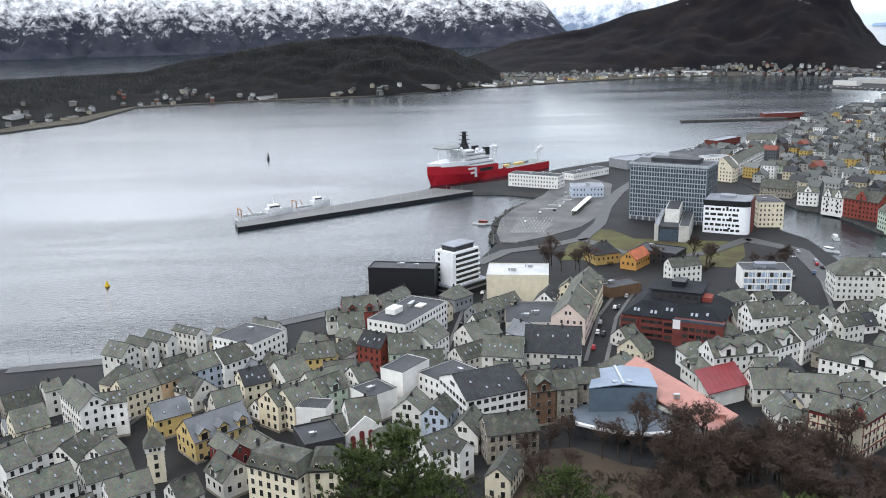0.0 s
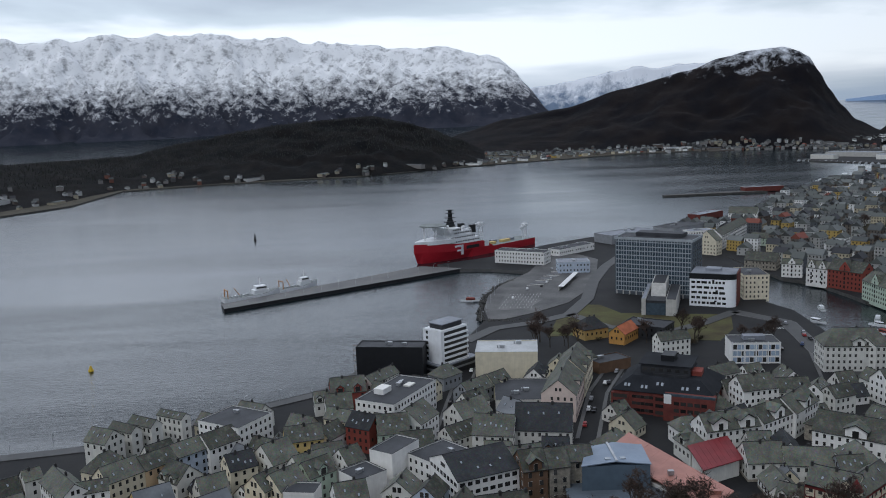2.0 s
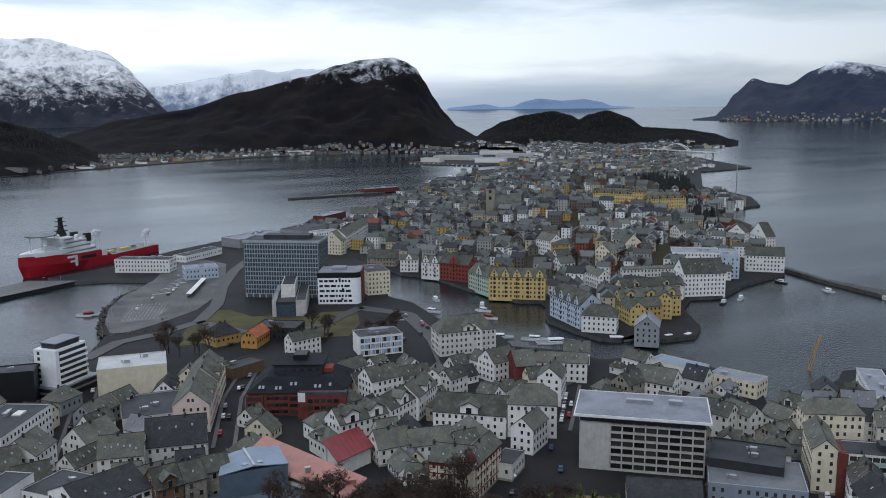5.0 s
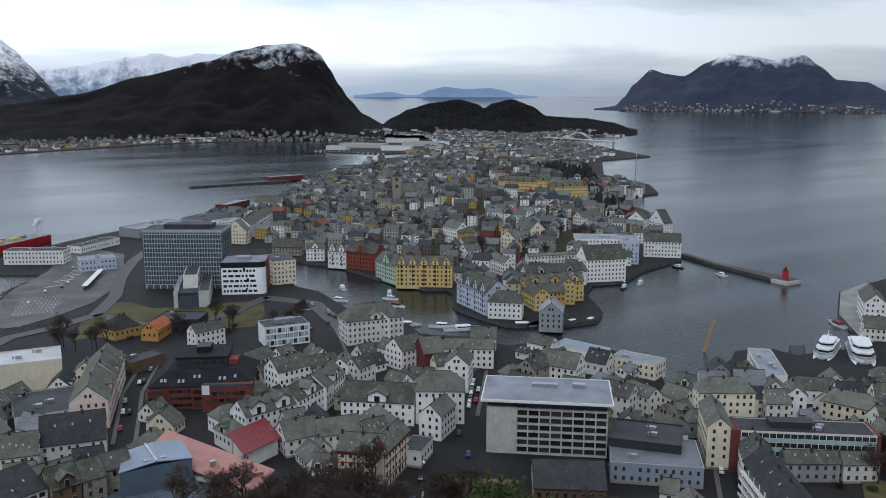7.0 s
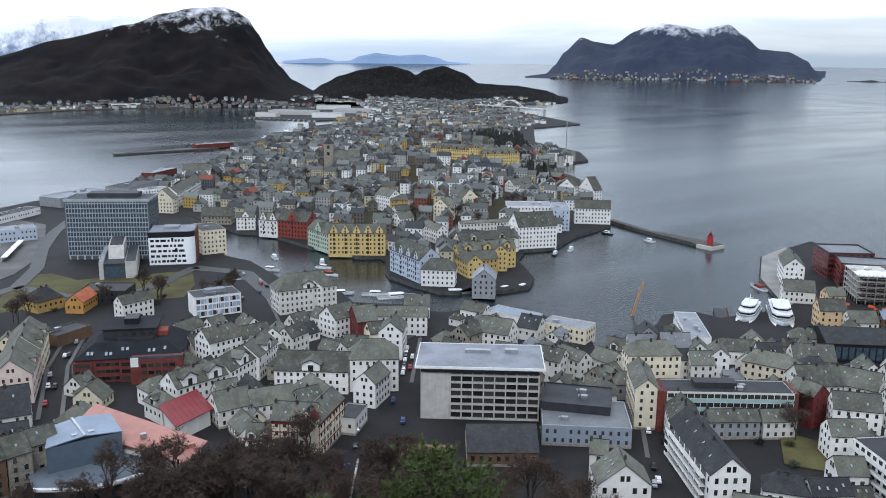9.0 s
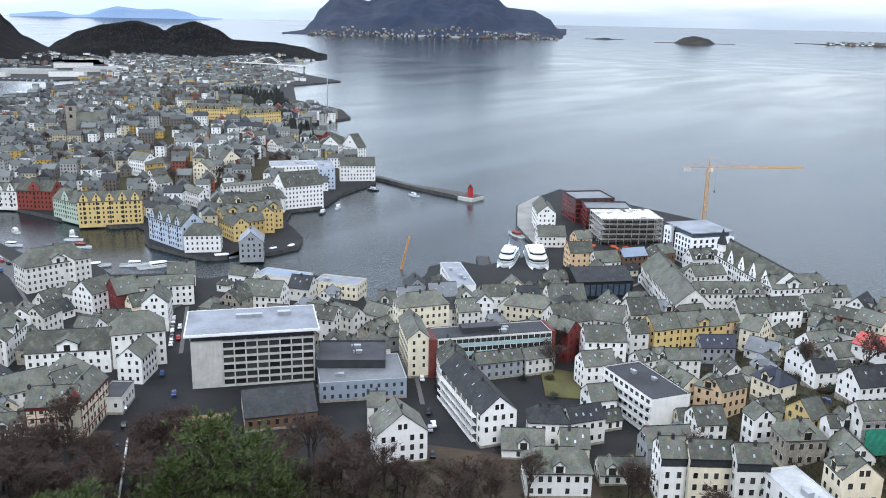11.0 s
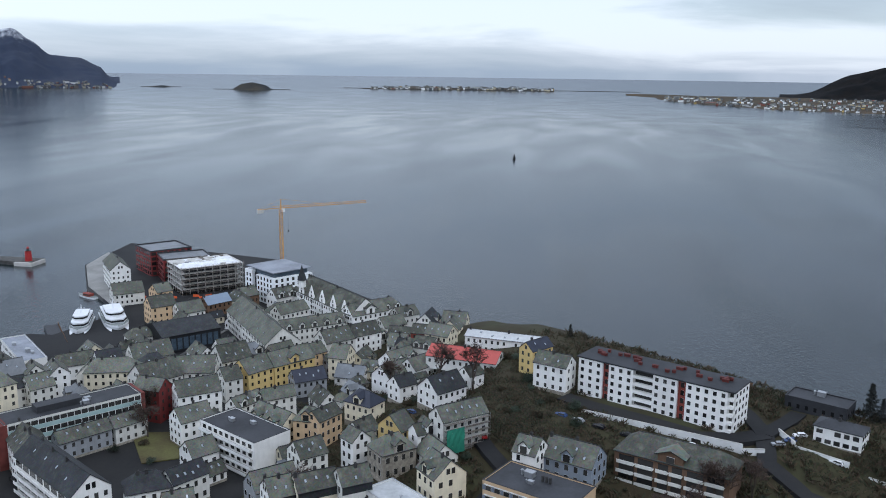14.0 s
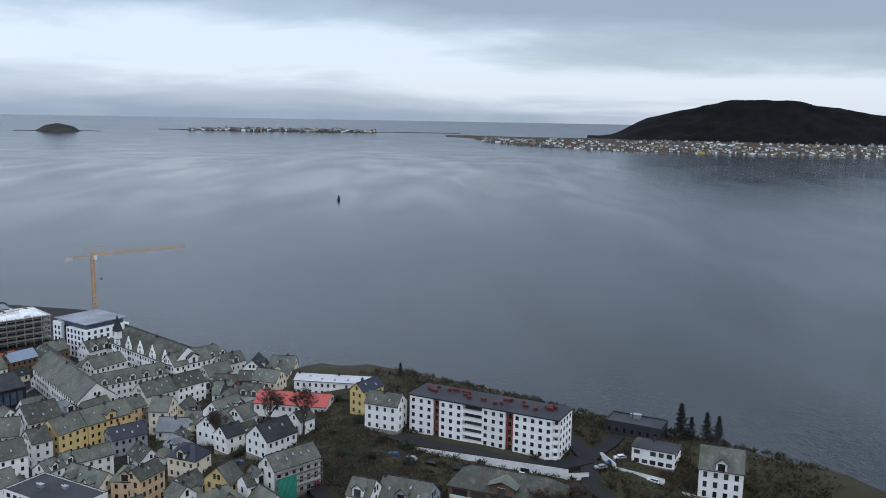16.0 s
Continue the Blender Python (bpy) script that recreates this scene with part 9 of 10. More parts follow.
while len(far_flat) < 230:
    a, r = rnd.uniform(2, 22), rnd.uniform(0, 1)
    rf = table([(2, 2090), (13, 2390), (20, 2480), (23, 2700)], a, 1)
    d = rf + r * 160
    far_flat.append((d * math.sin(radians(a)), d * math.cos(radians(a)), 2.2))
settlement("far_quay_village", far_flat, "white boathouses and houses along the far quay", (9, 16))
# big sheds on the far harbour
for k, (x, y, L, W, a, c) in enumerate(((985, 1790, 70, 45, 142, "white"), (960, 1915, 115, 42, 132, "concrete"), (1120, 1900, 100, 60, 142, "concrete"), (1150, 2060, 90, 45, 150, "pale"), (870, 1870, 50, 26, 132, "pale"), (880, 1500, 70, 30, 60, "white"), (577, 1190, 46, 17, 12, "yellow"), (1480, 1640, 50, 30, 45, "white"), (700, 2380, 70, 30, 20, "white"), (1070, 2480, 110, 40, 150, "white"), (505, 1285, 62, 14, 8, "brick"), (330, 1010, 50, 16, 40, "brick"), (985, 1180, 60, 30, 50, "pale"))):
    house("f", x, y, L, W, a, 2.6, 5 if c == "brick" else 9, 0, c, "lfelt" if c != "red" else "felt", facade="none", name="harbour_shed", label=f"long {COLOUR_WORD[c]} harbour shed with a flat roof", group="far harbour sheds")


def pavement(a, b, off, width=1.7):
    """A kerbed pavement that runs beside a street."""
    a, b = Vector((*a, 0)), Vector((*b, 0))
    d = (b - a)
    n = Vector((-d.y, d.x, 0)).normalized()
    m = bmesh.new()
    q = [a + n * off, b + n * off, b + n * (off + width), a + n * (off + width)]
    z = max(2.62, ground_z((a.x + b.x) / 2, (a.y + b.y) / 2) - 0.3)
    prism(m, [(v.x, v.y) for v in q], z - 1.0, z + 0.2)
    tagged(finish("pavement", m, PAVE), "grey kerbed pavement beside the street", "pavement", kind="structure")


for a, b in [s_ for i, s_ in enumerate(STREETS[:17]) if i not in (2, 4, 6, 14, 15)]:
    pavement(a, b, 3.4)
    pavement(a, b, -5.1)


def road(pts, width, label):
    m = bmesh.new()
    rows = []
    for i, p in enumerate(pts):
        p0, p1 = Vector(pts[max(0, i - 1)]), Vector(pts[min(len(pts) - 1, i + 1)])
        n = Vector((-(p1 - p0).y, (p1 - p0).x)).normalized() * width / 2
        rows.append([m.verts.new((p[0] + n.x, p[1] + n.y, 3.0)), m.verts.new((p[0] - n.x, p[1] - n.y, 3.0))])
    for u, v in zip(rows, rows[1:]):
        m.faces.new((u[0], u[1], v[1], v[0]))
    r = bmesh.ops.extrude_face_region(m, geom=list(m.faces))
    for q in r["geom"]:
        if isinstance(q, bmesh.types.BMVert):
            q.co.z -= 0.8
    tagged(finish("road", m, mat("grey_road", (0.055, 0.054, 0.052), rough=0.6, var=0.4, scale=0.1, fine=0.8, other=(0.045, 0.045, 0.045))), label, "road", kind="structure")


road([(20, 500), (40, 528), (66, 538), (92, 556), (112, 600), (128, 660), (150, 720), (190, 800)], 9, "grey harbour road along the filled shore")
road([(198, 545), (170, 520), (140, 500), (110, 520), (92, 556)], 8, "grey road past the council tower")
road([(-187, 346), (-150, 353), (-56, 414), (-36, 450), (-3, 494), (20, 500)], 7, "wet grey promenade along the sea wall")
road([(233, 342), (221, 372), (214, 400), (209, 448), (219, 513), (198, 545)], 9, "grey main street by the sound")
# ---------------------------------------------------------------- trees and scrub
BARK = mat("grey_brown_bark", (0.06, 0.048, 0.038), rough=0.9, var=0.4, fine=5)
NEEDLE = island_paint("pine_needles", [(0, (0.038, 0.060, 0.013)), (0.4, (0.058, 0.085, 0.018)), (0.7, (0.098, 0.120, 0.028)), (0.9, (0.015, 0.026, 0.010))], 0.7)
SPRUCE = island_paint("spruce_needles", [(0, (0.008, 0.010, 0.008)), (0.5, (0.012, 0.014, 0.010)), (0.8, (0.016, 0.018, 0.011))], 0.8)
TWIG = island_paint("bare_twigs", [(0, (0.050, 0.032, 0.024)), (0.5, (0.072, 0.045, 0.032)), (0.8, (0.036, 0.028, 0.025))], 0.9)
SCRUBM = island_paint("dry_bracken", [(0, (0.050, 0.033, 0.019)), (0.35, (0.038, 0.036, 0.016)), (0.6, (0.066, 0.046, 0.024)), (0.8, (0.024, 0.030, 0.013))], 0.95)
LAUREL = island_paint("dark_evergreen_leaves", [(0, (0.010, 0.022, 0.010)), (0.5, (0.018, 0.034, 0.014)), (0.8, (0.028, 0.045, 0.018))], 0.6)


def bare_tree_mesh(seed, h):
    rn = random.Random(seed)
    b, tw = bmesh.new(), bmesh.new()

    def grow(p, d, length, r, depth):
        q = p + d * length
        tube(b if depth < 2 else tw, p, q, r, r * 0.65, n=6 if depth < 2 else 3, caps=False)
        if depth >= 5:
            for k in range(9):
                e = q + Vector((rn.uniform(-1, 1), rn.uniform(-1, 1), rn.uniform(-0.3, 1))) * h * 0.085
                w = (e - q).orthogonal().normalized() * 0.04
                tw.faces.new([tw.verts.new(v) for v in (q - w, q + w, e)])
            return
        for k in range(3 if depth < 4 else 2):
            nd = (d + Vector((rn.uniform(-1, 1), rn.uniform(-1, 1), rn.uniform(-0.25, 0.7))) * (0.55 + 0.1 * depth)).normalized()
            grow(p.lerp(q, rn.uniform(0.55, 1.0)), nd, length * rn.uniform(0.6, 0.85), r * 0.62, depth + 1)
    grow(Vector((0, 0, -0.5)), Vector((0, 0, 1)), h * 0.32, h * 0.022, 0)
    return b, tw


def leafy(b, centre, radius, n, rn, size):
    """A clump of small blades round a point."""
    for k in range(n):
        d = Vector((rn.gauss(0, 1), rn.gauss(0, 1), rn.gauss(0, 0.8)))
        p = centre + d.normalized() * radius * rn.random() ** 0.4
        u = Vector((rn.uniform(-1, 1), rn.uniform(-1, 1), rn.uniform(-0.3, 1))).normalized() * size
        w = u.orthogonal().normalized() * size * 0.32
        b.faces.new([b.verts.new(q) for q in (p - w, p + u * 0.5 - w * 0.3, p + u, p + w)])


def tuft(b, p, axis, n, rn, size):
    """A brush of long needles round a shoot."""
    for k in range(n):
        d = (axis * rn.uniform(0.5, 1.3) + Vector((rn.gauss(0, 0.55), rn.gauss(0, 0.55), rn.gauss(0, 0.45)))).normalized() * size * rn.uniform(0.7, 1.2)
        w = d.orthogonal().normalized() * 0.034
        q = p + axis * rn.uniform(-0.3, 0.35) * size
        b.faces.new([b.verts.new(v) for v in (q - w, q + w, q + d)])


def pine_mesh(seed, h):
    rn = random.Random(seed)
    b, c = bmesh.new(), bmesh.new()
    tube(b, (0, 0, -1), (0.2, 0, h * 0.96), h * 0.02, h * 0.006, n=8)
    for k in range(46):
        z = h * (0.22 + 0.76 * k / 46)
        reach = h * 0.34 * (1 - (z / h) ** 2.2) ** 0.8 * rn.uniform(0.65, 1.15) + 0.4
        a = k * 2.4 + rn.uniform(-0.4, 0.4)
        e = Vector((math.cos(a) * reach, math.sin(a) * reach, z + reach * 0.34))
        root = Vector((0.1, 0, z))
        tube(b, root, e, h * 0.006, h * 0.002, n=4, caps=False)
        for j in range(17):
            f = 0.25 + 0.75 * j / 16
            p = root.lerp(e, f) + Vector((rn.gauss(0, 0.42), rn.gauss(0, 0.42), rn.uniform(-0.1, 0.5))) * (0.5 + f)
            ax = Vector((math.cos(a) * 0.5 + rn.gauss(0, 0.3), math.sin(a) * 0.5 + rn.gauss(0, 0.3), rn.uniform(0.5, 1.2))).normalized()
            tuft(c, p, ax, 34, rn, 0.40)
    for j in range(8):
        tuft(c, Vector((0.2 + rn.gauss(0, 0.2), rn.gauss(0, 0.2), h * (0.94 + 0.06 * rn.random()))), Vector((0, 0, 1)), 30, rn, 0.6)
    return b, c


def spruce_mesh(seed, h):
    rn = random.Random(seed)
    b, c = bmesh.new(), bmesh.new()
    tube(b, (0, 0, -1), (0, 0, h), h * 0.016, 0.02, n=6)
    for k in range(44):
        z = h * (0.08 + 0.9 * k / 44)
        reach = (h - z) * 0.26 * rn.uniform(0.7, 1.15) + 0.2
        a = k * 2.4
        for j in range(3):
            p = Vector((math.cos(a) * reach * (j + 1) / 3, math.sin(a) * reach * (j + 1) / 3, z - reach * 0.2 * j / 3))
            leafy(c, p, 0.35 + reach * 0.2, 14, rn, 0.55)
    return b, c


def bush_mesh(seed, r):
    rn = random.Random(seed)
    b, c = bmesh.new(), bmesh.new()
    for k in range(7):
        tube(b, (0, 0, -0.3), (rn.uniform(-r, r) * 0.5, rn.uniform(-r, r) * 0.5, r * 0.9), 0.08, 0.03, n=4)
    for k in range(16):
        leafy(c, Vector((rn.uniform(-r, r) * 0.7, rn.uniform(-r, r) * 0.7, r * rn.uniform(0.35, 0.95))), r * 0.45, 50, rn, 0.35)
    return b, c


PROTO = {}


def plant(kind, x, y, scale=1.0, z=None):
    rn = random.Random(round(x * 31 + y * 17))
    v = rn.randrange(3)
    key = (kind, v)
    m = Matrix.Translation((x, y, ground_z(x, y) - 0.2 if z is None else z)) @ Matrix.Rotation(rn.uniform(0, 6.28), 4, "Z") @ Matrix.Scale(scale * rn.uniform(0.85, 1.15), 4)
    if key in PROTO:
        o = copy_thing(PROTO[key], Matrix())
        o.matrix_basis = m
        return o
    name, label, cat, maker, crown, cm, arg = {
        "bare": ("bare_tree", "leafless winter tree with fine grey-brown branches", "tree", bare_tree_mesh, "crown", TWIG, 11.0),
        "pine": ("pine_tree", "bushy dark green pine on the steep slope", "tree", pine_mesh, "crown", NEEDLE, 15.0),
        "spruce": ("spruce_tree", "dark pointed spruce tree behind the houses", "tree", spruce_mesh, "crown", SPRUCE, 12.0),
        "bush": ("evergreen_bush", "rounded dark evergreen bush beside the road", "bush", bush_mesh, "foliage", LAUREL, 2.2),
        "rust": ("rusty_bush", "rust-coloured winter shrub in a garden", "bush", bush_mesh, "foliage", SCRUBM, 2.0)}[kind]
    t = thing(name, 0, 0, 0, 0, label, cat, {"bare": "bare street trees", "pine": "pines on the slope", "spruce": "spruces", "bush": "evergreen bushes", "rust": "garden shrubs"}[kind])
    b, c = maker(v * 7 + 3, arg)
    part("trunk" if kind not in ("bush", "rust") else "stem", b, BARK, t)
    part(crown, c, cm, t)
    t.matrix_basis = m
    PROTO[key] = t
    return t


def below(depression, bearing, r):
    """A tree's height so that its top lies that many degrees under the lookout's level."""
    return EYE - r * math.tan(radians(depression))


# pines close under the lookout
for bearing, dep, r in ((-3.6, 25.6, 150), (-6.5, 27.5, 150), (-1.0, 27.5, 145), (35.6, 26.2, 150), (38.5, 28.0, 145), (33.3, 27.5, 142), (27.2, 27.6, 150), (30.4, 29.5, 145), (24.5, 29.2, 150), (40.6, 29.6, 140), (8.5, 29.0, 165), (11, 29.3, 160), (20, 29.6, 160), (14.5, 29.6, 165)):
    top = below(dep, bearing, r)
    x, y = r * math.sin(radians(bearing)), r * math.cos(radians(bearing))
    g = ground_z(x, y)
    plant("pine", x, y, max(0.35, (top - g) / 15.5))
# bare trees round the theatre, the park and along the streets
rn = random.Random(3)
for bearing, r, n, spread in ((9, 255, 7, 20), (14, 250, 12, 26), (17, 252, 12, 20), (20, 250, 18, 22), (23, 245, 18, 22), (23.5, 264, 10, 14), (25.2, 268, 7, 10), (21.3, 258, 9, 14), (27, 236, 12, 20), (31, 246, 14, 18), (34, 262, 6, 10), (36, 232, 10, 16), (41, 226, 10, 16), (44, 236, 12, 18), (48, 230, 12, 18), (54, 222, 8, 16), (60, 240, 4, 12), (66, 232, 5, 12), (72, 236, 4, 12), (8.5, 485, 7, 16), (13.6, 500, 3, 10), (17.5, 505, 4, 14), (22, 500, 4, 18), (30, 800, 12, 50), (26, 950, 8, 40), (36, 700, 14, 50), (41, 760, 10, 40), (80, 330, 8, 22), (83, 352, 6, 16), (60, 330, 3, 14), (76, 350, 4, 10), (99, 238, 8, 12)):
    for k in range(n):
        a = radians(bearing)
        x, y = r * math.sin(a) + rn.gauss(0, spread * 0.5), r * math.cos(a) + rn.gauss(0, spread * 0.5)
        if (335 < x < 410 and 30 < y < 115) or any(math.hypot(x - q[0], y - q[1]) < q[2] * 0.8 for q in PLACED):
            continue
        plant("bare", x, y, rn.uniform(1.15, 1.9))
for x, y, s in ((303, -97, 1.2), (300, -100, 0.9), (301, -106, 0.8), (297, -109, 1.0), (375, 8, 0.6), (318, -112, 0.5), (309, -118, 0.5)):
    plant("spruce", x, y, s)
for x, y, s in ((132, 212, 2.7), (138, 219, 2.6), (126, 205, 2.5), (144, 226, 2.3), (121, 199, 2.2), (149, 232, 1.7), (283, 168, 1.0), (268, 168, 0.9), (290, 150, 0.8), (262, 150, 0.8), (305, 95, 1.2), (312, 88, 1.1), (320, 100, 1.1), (296, -118, 1.3), (288, -128, 1.4), (302, -108, 1.2), (266, -105, 1.0)):
    plant("bush", x, y, s)
for x, y, s in ((275, 160, 0.9), (282, 145, 0.8), (270, 142, 0.8), (128, 478, 1.1), (140, 486, 1.1), (98, 490, 0.9), (148, 474, 1.2), (155, 482, 1.0), (300, 112, 1.0), (318, 92, 1.0)):
    plant("rust", x, y, s)

# brambles and evergreens over the right-hand slope
rb = random.Random(14)
LANE_SEGS = HILLROADS
k = 0
while k < 62:
    x, y = rb.uniform(232, 350), rb.uniform(-135, 80)
    if k >= 40:
        x, y = rb.uniform(255, 350), rb.uniform(2, 60)
    if ground_z(x, y) < 9 or any(off_road(x, y, a, b) < 6.5 for a, b in LANE_SEGS) or any(math.hypot(x - q[0], y - q[1]) < q[2] * 0.85 + 1.5 for q in PLACED):
        continue
    plant(rb.choice(("rust", "rust", "bush")), x, y, rb.uniform(0.7, 1.5))
    k += 1
# scrub over the hillsides
rn = random.Random(9)
V, F = [], []
for k in range(15000):
    if k < 6500:
        a, r = radians(rn.uniform(-20, 118)), rn.uniform(150, 256)
        x, y = r * math.sin(a), r * math.cos(a)
    elif k < 13500:
        x, y = rn.uniform(232, 385), rn.uniform(-140, 105)
    else:
        x, y = rn.gauss(780, 60), rn.gauss(950, 90)
    if any(abs(x - q[0]) < q[2] and math.hypot(x - q[0], y - q[1]) < q[2] * 0.75 for q in PLACED):
        continue
    z = ground_z(x, y)
    if z < 4.2 and not (3 < math.degrees(math.atan2(x, y)) < 57 and math.hypot(x, y) < 250):
        continue
    if x > 225 and y < 110 and any(off_road(x, y, a, b) < 4.5 for a, b in HILLROADS):
        continue
    s = rn.uniform(0.6, 1.7)
    for j in range(8):
        d = Vector((rn.gauss(0, 0.7), rn.gauss(0, 0.7), rn.uniform(0.5, 1.4))) * s
        w = d.orthogonal().normalized() * 0.16 * s
        p = Vector((x + rn.uniform(-0.6, 0.6) * s, y + rn.uniform(-0.6, 0.6) * s, z - 0.3))
        i = len(V)
        V += [tuple(p - w), tuple(p + w), tuple(p + d + w * 0.5), tuple(p + d - w * 0.5)]
        F.append((i, i + 1, i + 2, i + 3))
me = bpy.data.meshes.new("winter_scrub")
me.from_pydata(V, [], F)
me.materials.append(SCRUBM)
tagged(new("winter_scrub", me), "brown winter scrub and bracken over the slopes", "scrub", kind="stuff")


# low shrubs packed over the slopes
BRUSH = island_paint("mixed_winter_shrubs", [(0, (0.034, 0.022, 0.014)), (0.25, (0.020, 0.030, 0.010)), (0.5, (0.052, 0.032, 0.018)), (0.68, (0.013, 0.022, 0.009)), (0.85, (0.060, 0.050, 0.022))], 0.9)
V, F = [], []
k = 0
while k < 8000:
    if k >= 5600:
        x, y = rn.choice(((318, 28), (290, 22), (278, 12), (265, 20), (345, 92), (372, 95), (335, 104)))
        x, y = x + rn.gauss(0, 13), y + rn.gauss(0, 9)
    elif k < 4000:
        x, y = rn.uniform(228, 372), rn.uniform(-140, 105)
    else:
        a, r = radians(rn.uniform(-12, 75)), rn.uniform(195, 252)
        x, y = r * math.sin(a), r * math.cos(a)
    k += 1
    z = ground_z(x, y)
    if (k <= 4000 and z < 6) or any(off_road(x, y, a, b) < 5.0 for a, b in HILLROADS) or any(abs(x - q[0]) < q[2] and math.hypot(x - q[0], y - q[1]) < q[2] * 0.8 + 1 for q in PLACED):
        continue
    size = rn.uniform(0.7, 2.1)
    tilt = rn.uniform(0.6, 1.0)
    for j in range(34):
        d = Vector((rn.gauss(0, 1), rn.gauss(0, 1), abs(rn.gauss(0, 0.8)))).normalized() * size * rn.uniform(0.55, 1.0)
        p = Vector((x + d.x, y + d.y, z - 0.2 + d.z * tilt))
        u = Vector((rn.uniform(-1, 1), rn.uniform(-1, 1), rn.uniform(-0.2, 1))).normalized() * 0.34 * (0.6 + 0.4 * size)
        w = u.orthogonal().normalized() * 0.13 * (0.6 + 0.4 * size)
        i = len(V)
        V += [tuple(p - w), tuple(p + w), tuple(p + u + w * 0.4), tuple(p + u - w * 0.4)]
        F.append((i, i + 1, i + 2, i + 3))
me = bpy.data.meshes.new("winter_shrubs")
me.from_pydata(V, [], F)
me.materials.append(BRUSH)
tagged(new("winter_shrubs", me), "dense brown and green winter shrubs over the slopes", "shrubs", kind="stuff")


def wood(name, places, label, h=(8, 15)):
    """Far conifers, as ragged cones of several tiers."""
    V, F = [], []
    for x, y, z in places:
        hh = rn.uniform(*h)
        r = hh * rn.uniform(0.2, 0.3)
        for lo, hi, q in ((0.1, 0.55, 1.0), (0.35, 0.8, 0.75), (0.6, 1.0, 0.5)):
            k = len(V)
            for j in range(5):
                a = j * 1.2566 + rn.uniform(-0.3, 0.3)
                V.append((x + math.cos(a) * r * q * rn.uniform(0.7, 1.2), y + math.sin(a) * r * q * rn.uniform(0.7, 1.2), z - 1 + hh * lo))
            V.append((x + rn.uniform(-0.3, 0.3), y, z - 1 + hh * hi))
            F += [(k + j, k + (j + 1) % 5, k + 5) for j in range(5)]
    m = bpy.data.meshes.new(name)
    m.from_pydata(V, [], F)
    m.materials.append(SPRUCE)
    tagged(new(name, m), label, "wood", kind="stuff")


wood("far_wood", along("hill_wooded", -50, 3, 0.35, 1.0, 5200, 0.8), "dark spruce wood over the far hill", (4, 8))
wood("twin_hill_wood", along("hill_twin", 28.5, 44, 0.2, 1.0, 1500, 0.8), "dark wood over the twin hills", (4, 7))
isl = []
WOODED = [(947, 1254), (1131, 1393), (1048, 1198), (708, 756), (596, 617), (552, 595), (679, 773), (860, 1057)]
while len(isl) < 620:
    x, y = rn.uniform(600, 1050), rn.uniform(520, 1250)
    if inside(WOODED, x, y):
        isl.append((x, y, max(2.4, ground_z(x, y))))
wood("island_wood", isl, "dark conifer wood on the island's hill", (9, 16))


# bare trees between the island's houses, and brown gardens
V, F = [], []
k = 0
while k < 520:
    x, y = rn.uniform(250, 1000), rn.uniform(420, 1400)
    if not inside(ISLE, x, y) or rn.random() > 0.35 + 0.65 * (math.hypot(x - 600, y - 790) < 150 or math.hypot(x - 480, y - 640) < 90):
        continue
    k += 1
    z, h = ground_z(x, y), rn.uniform(6, 12)
    for j in range(46):
        d = Vector((rn.gauss(0, 0.22), rn.gauss(0, 0.22), rn.uniform(0.25, 1.0))) * h
        e = d + Vector((rn.uniform(-1, 1), rn.uniform(-1, 1), rn.uniform(0, 1))) * h * 0.16
        w = (e - d).orthogonal().normalized() * 0.11
        i = len(V)
        p = Vector((x, y, z))
        V += [tuple(p + d - w), tuple(p + d + w), tuple(p + e)]
        F.append((i, i + 1, i + 2))
me = bpy.data.meshes.new("island_trees")
me.from_pydata(V, [], F)
me.materials.append(TWIG)
tagged(new("island_trees", me), "brown leafless trees in the island's gardens", "trees", kind="stuff")


# ---------------------------------------------------------------- cars, lamp posts, lines on the ground
CARS = [mat("car_white", (0.7, 0.7, 0.7), rough=0.3, var=0.05), mat("car_silver", (0.35, 0.36, 0.38), rough=0.3, var=0.05, metal=0.4), mat("car_black", (0.015, 0.015, 0.018), rough=0.25, var=0.1), mat("car_red", (0.3, 0.02, 0.02), rough=0.3, var=0.1), mat("car_blue", (0.03, 0.06, 0.16), rough=0.3, var=0.1)]
RUBBER = mat("tyre_rubber", (0.015, 0.015, 0.015), rough=0.9, var=0.2)


def make_car_body(b):
    box(b, -2.15, -0.88, 0.35, 2.15, 0.88, 0.92)
    v0 = [b.verts.new(p) for p in ((-1.9, -0.84, 0.92), (1.0, -0.84, 0.92), (1.0, 0.84, 0.92), (-1.9, 0.84, 0.92))]
    v1 = [b.verts.new(p) for p in ((-1.5, -0.68, 1.48), (0.3, -0.68, 1.48), (0.3, 0.68, 1.48), (-1.5, 0.68, 1.48))]
    b.faces.new(v1)
    for i in range(4):
        b.faces.new((v0[i], v0[(i + 1) % 4], v1[(i + 1) % 4], v1[i]))


def make_car_glass(b):
    v0 = [b.verts.new(p) for p in ((-1.86, -0.86, 0.96), (0.97, -0.86, 0.96), (0.97, 0.86, 0.96), (-1.86, 0.86, 0.96))]
    v1 = [b.verts.new(p) for p in ((-1.56, -0.72, 1.40), (0.38, -0.72, 1.40), (0.38, 0.72, 1.40), (-1.56, 0.72, 1.40))]
    for i in range(4):
        b.faces.new((v0[i], v0[(i + 1) % 4], v1[(i + 1) % 4], v1[i]))


def make_wheel(b):
    tube(b, (0, -0.1, 0), (0, 0.1, 0), 0.33, n=10)


CARWORD = ("white", "silver", "black", "red", "blue")


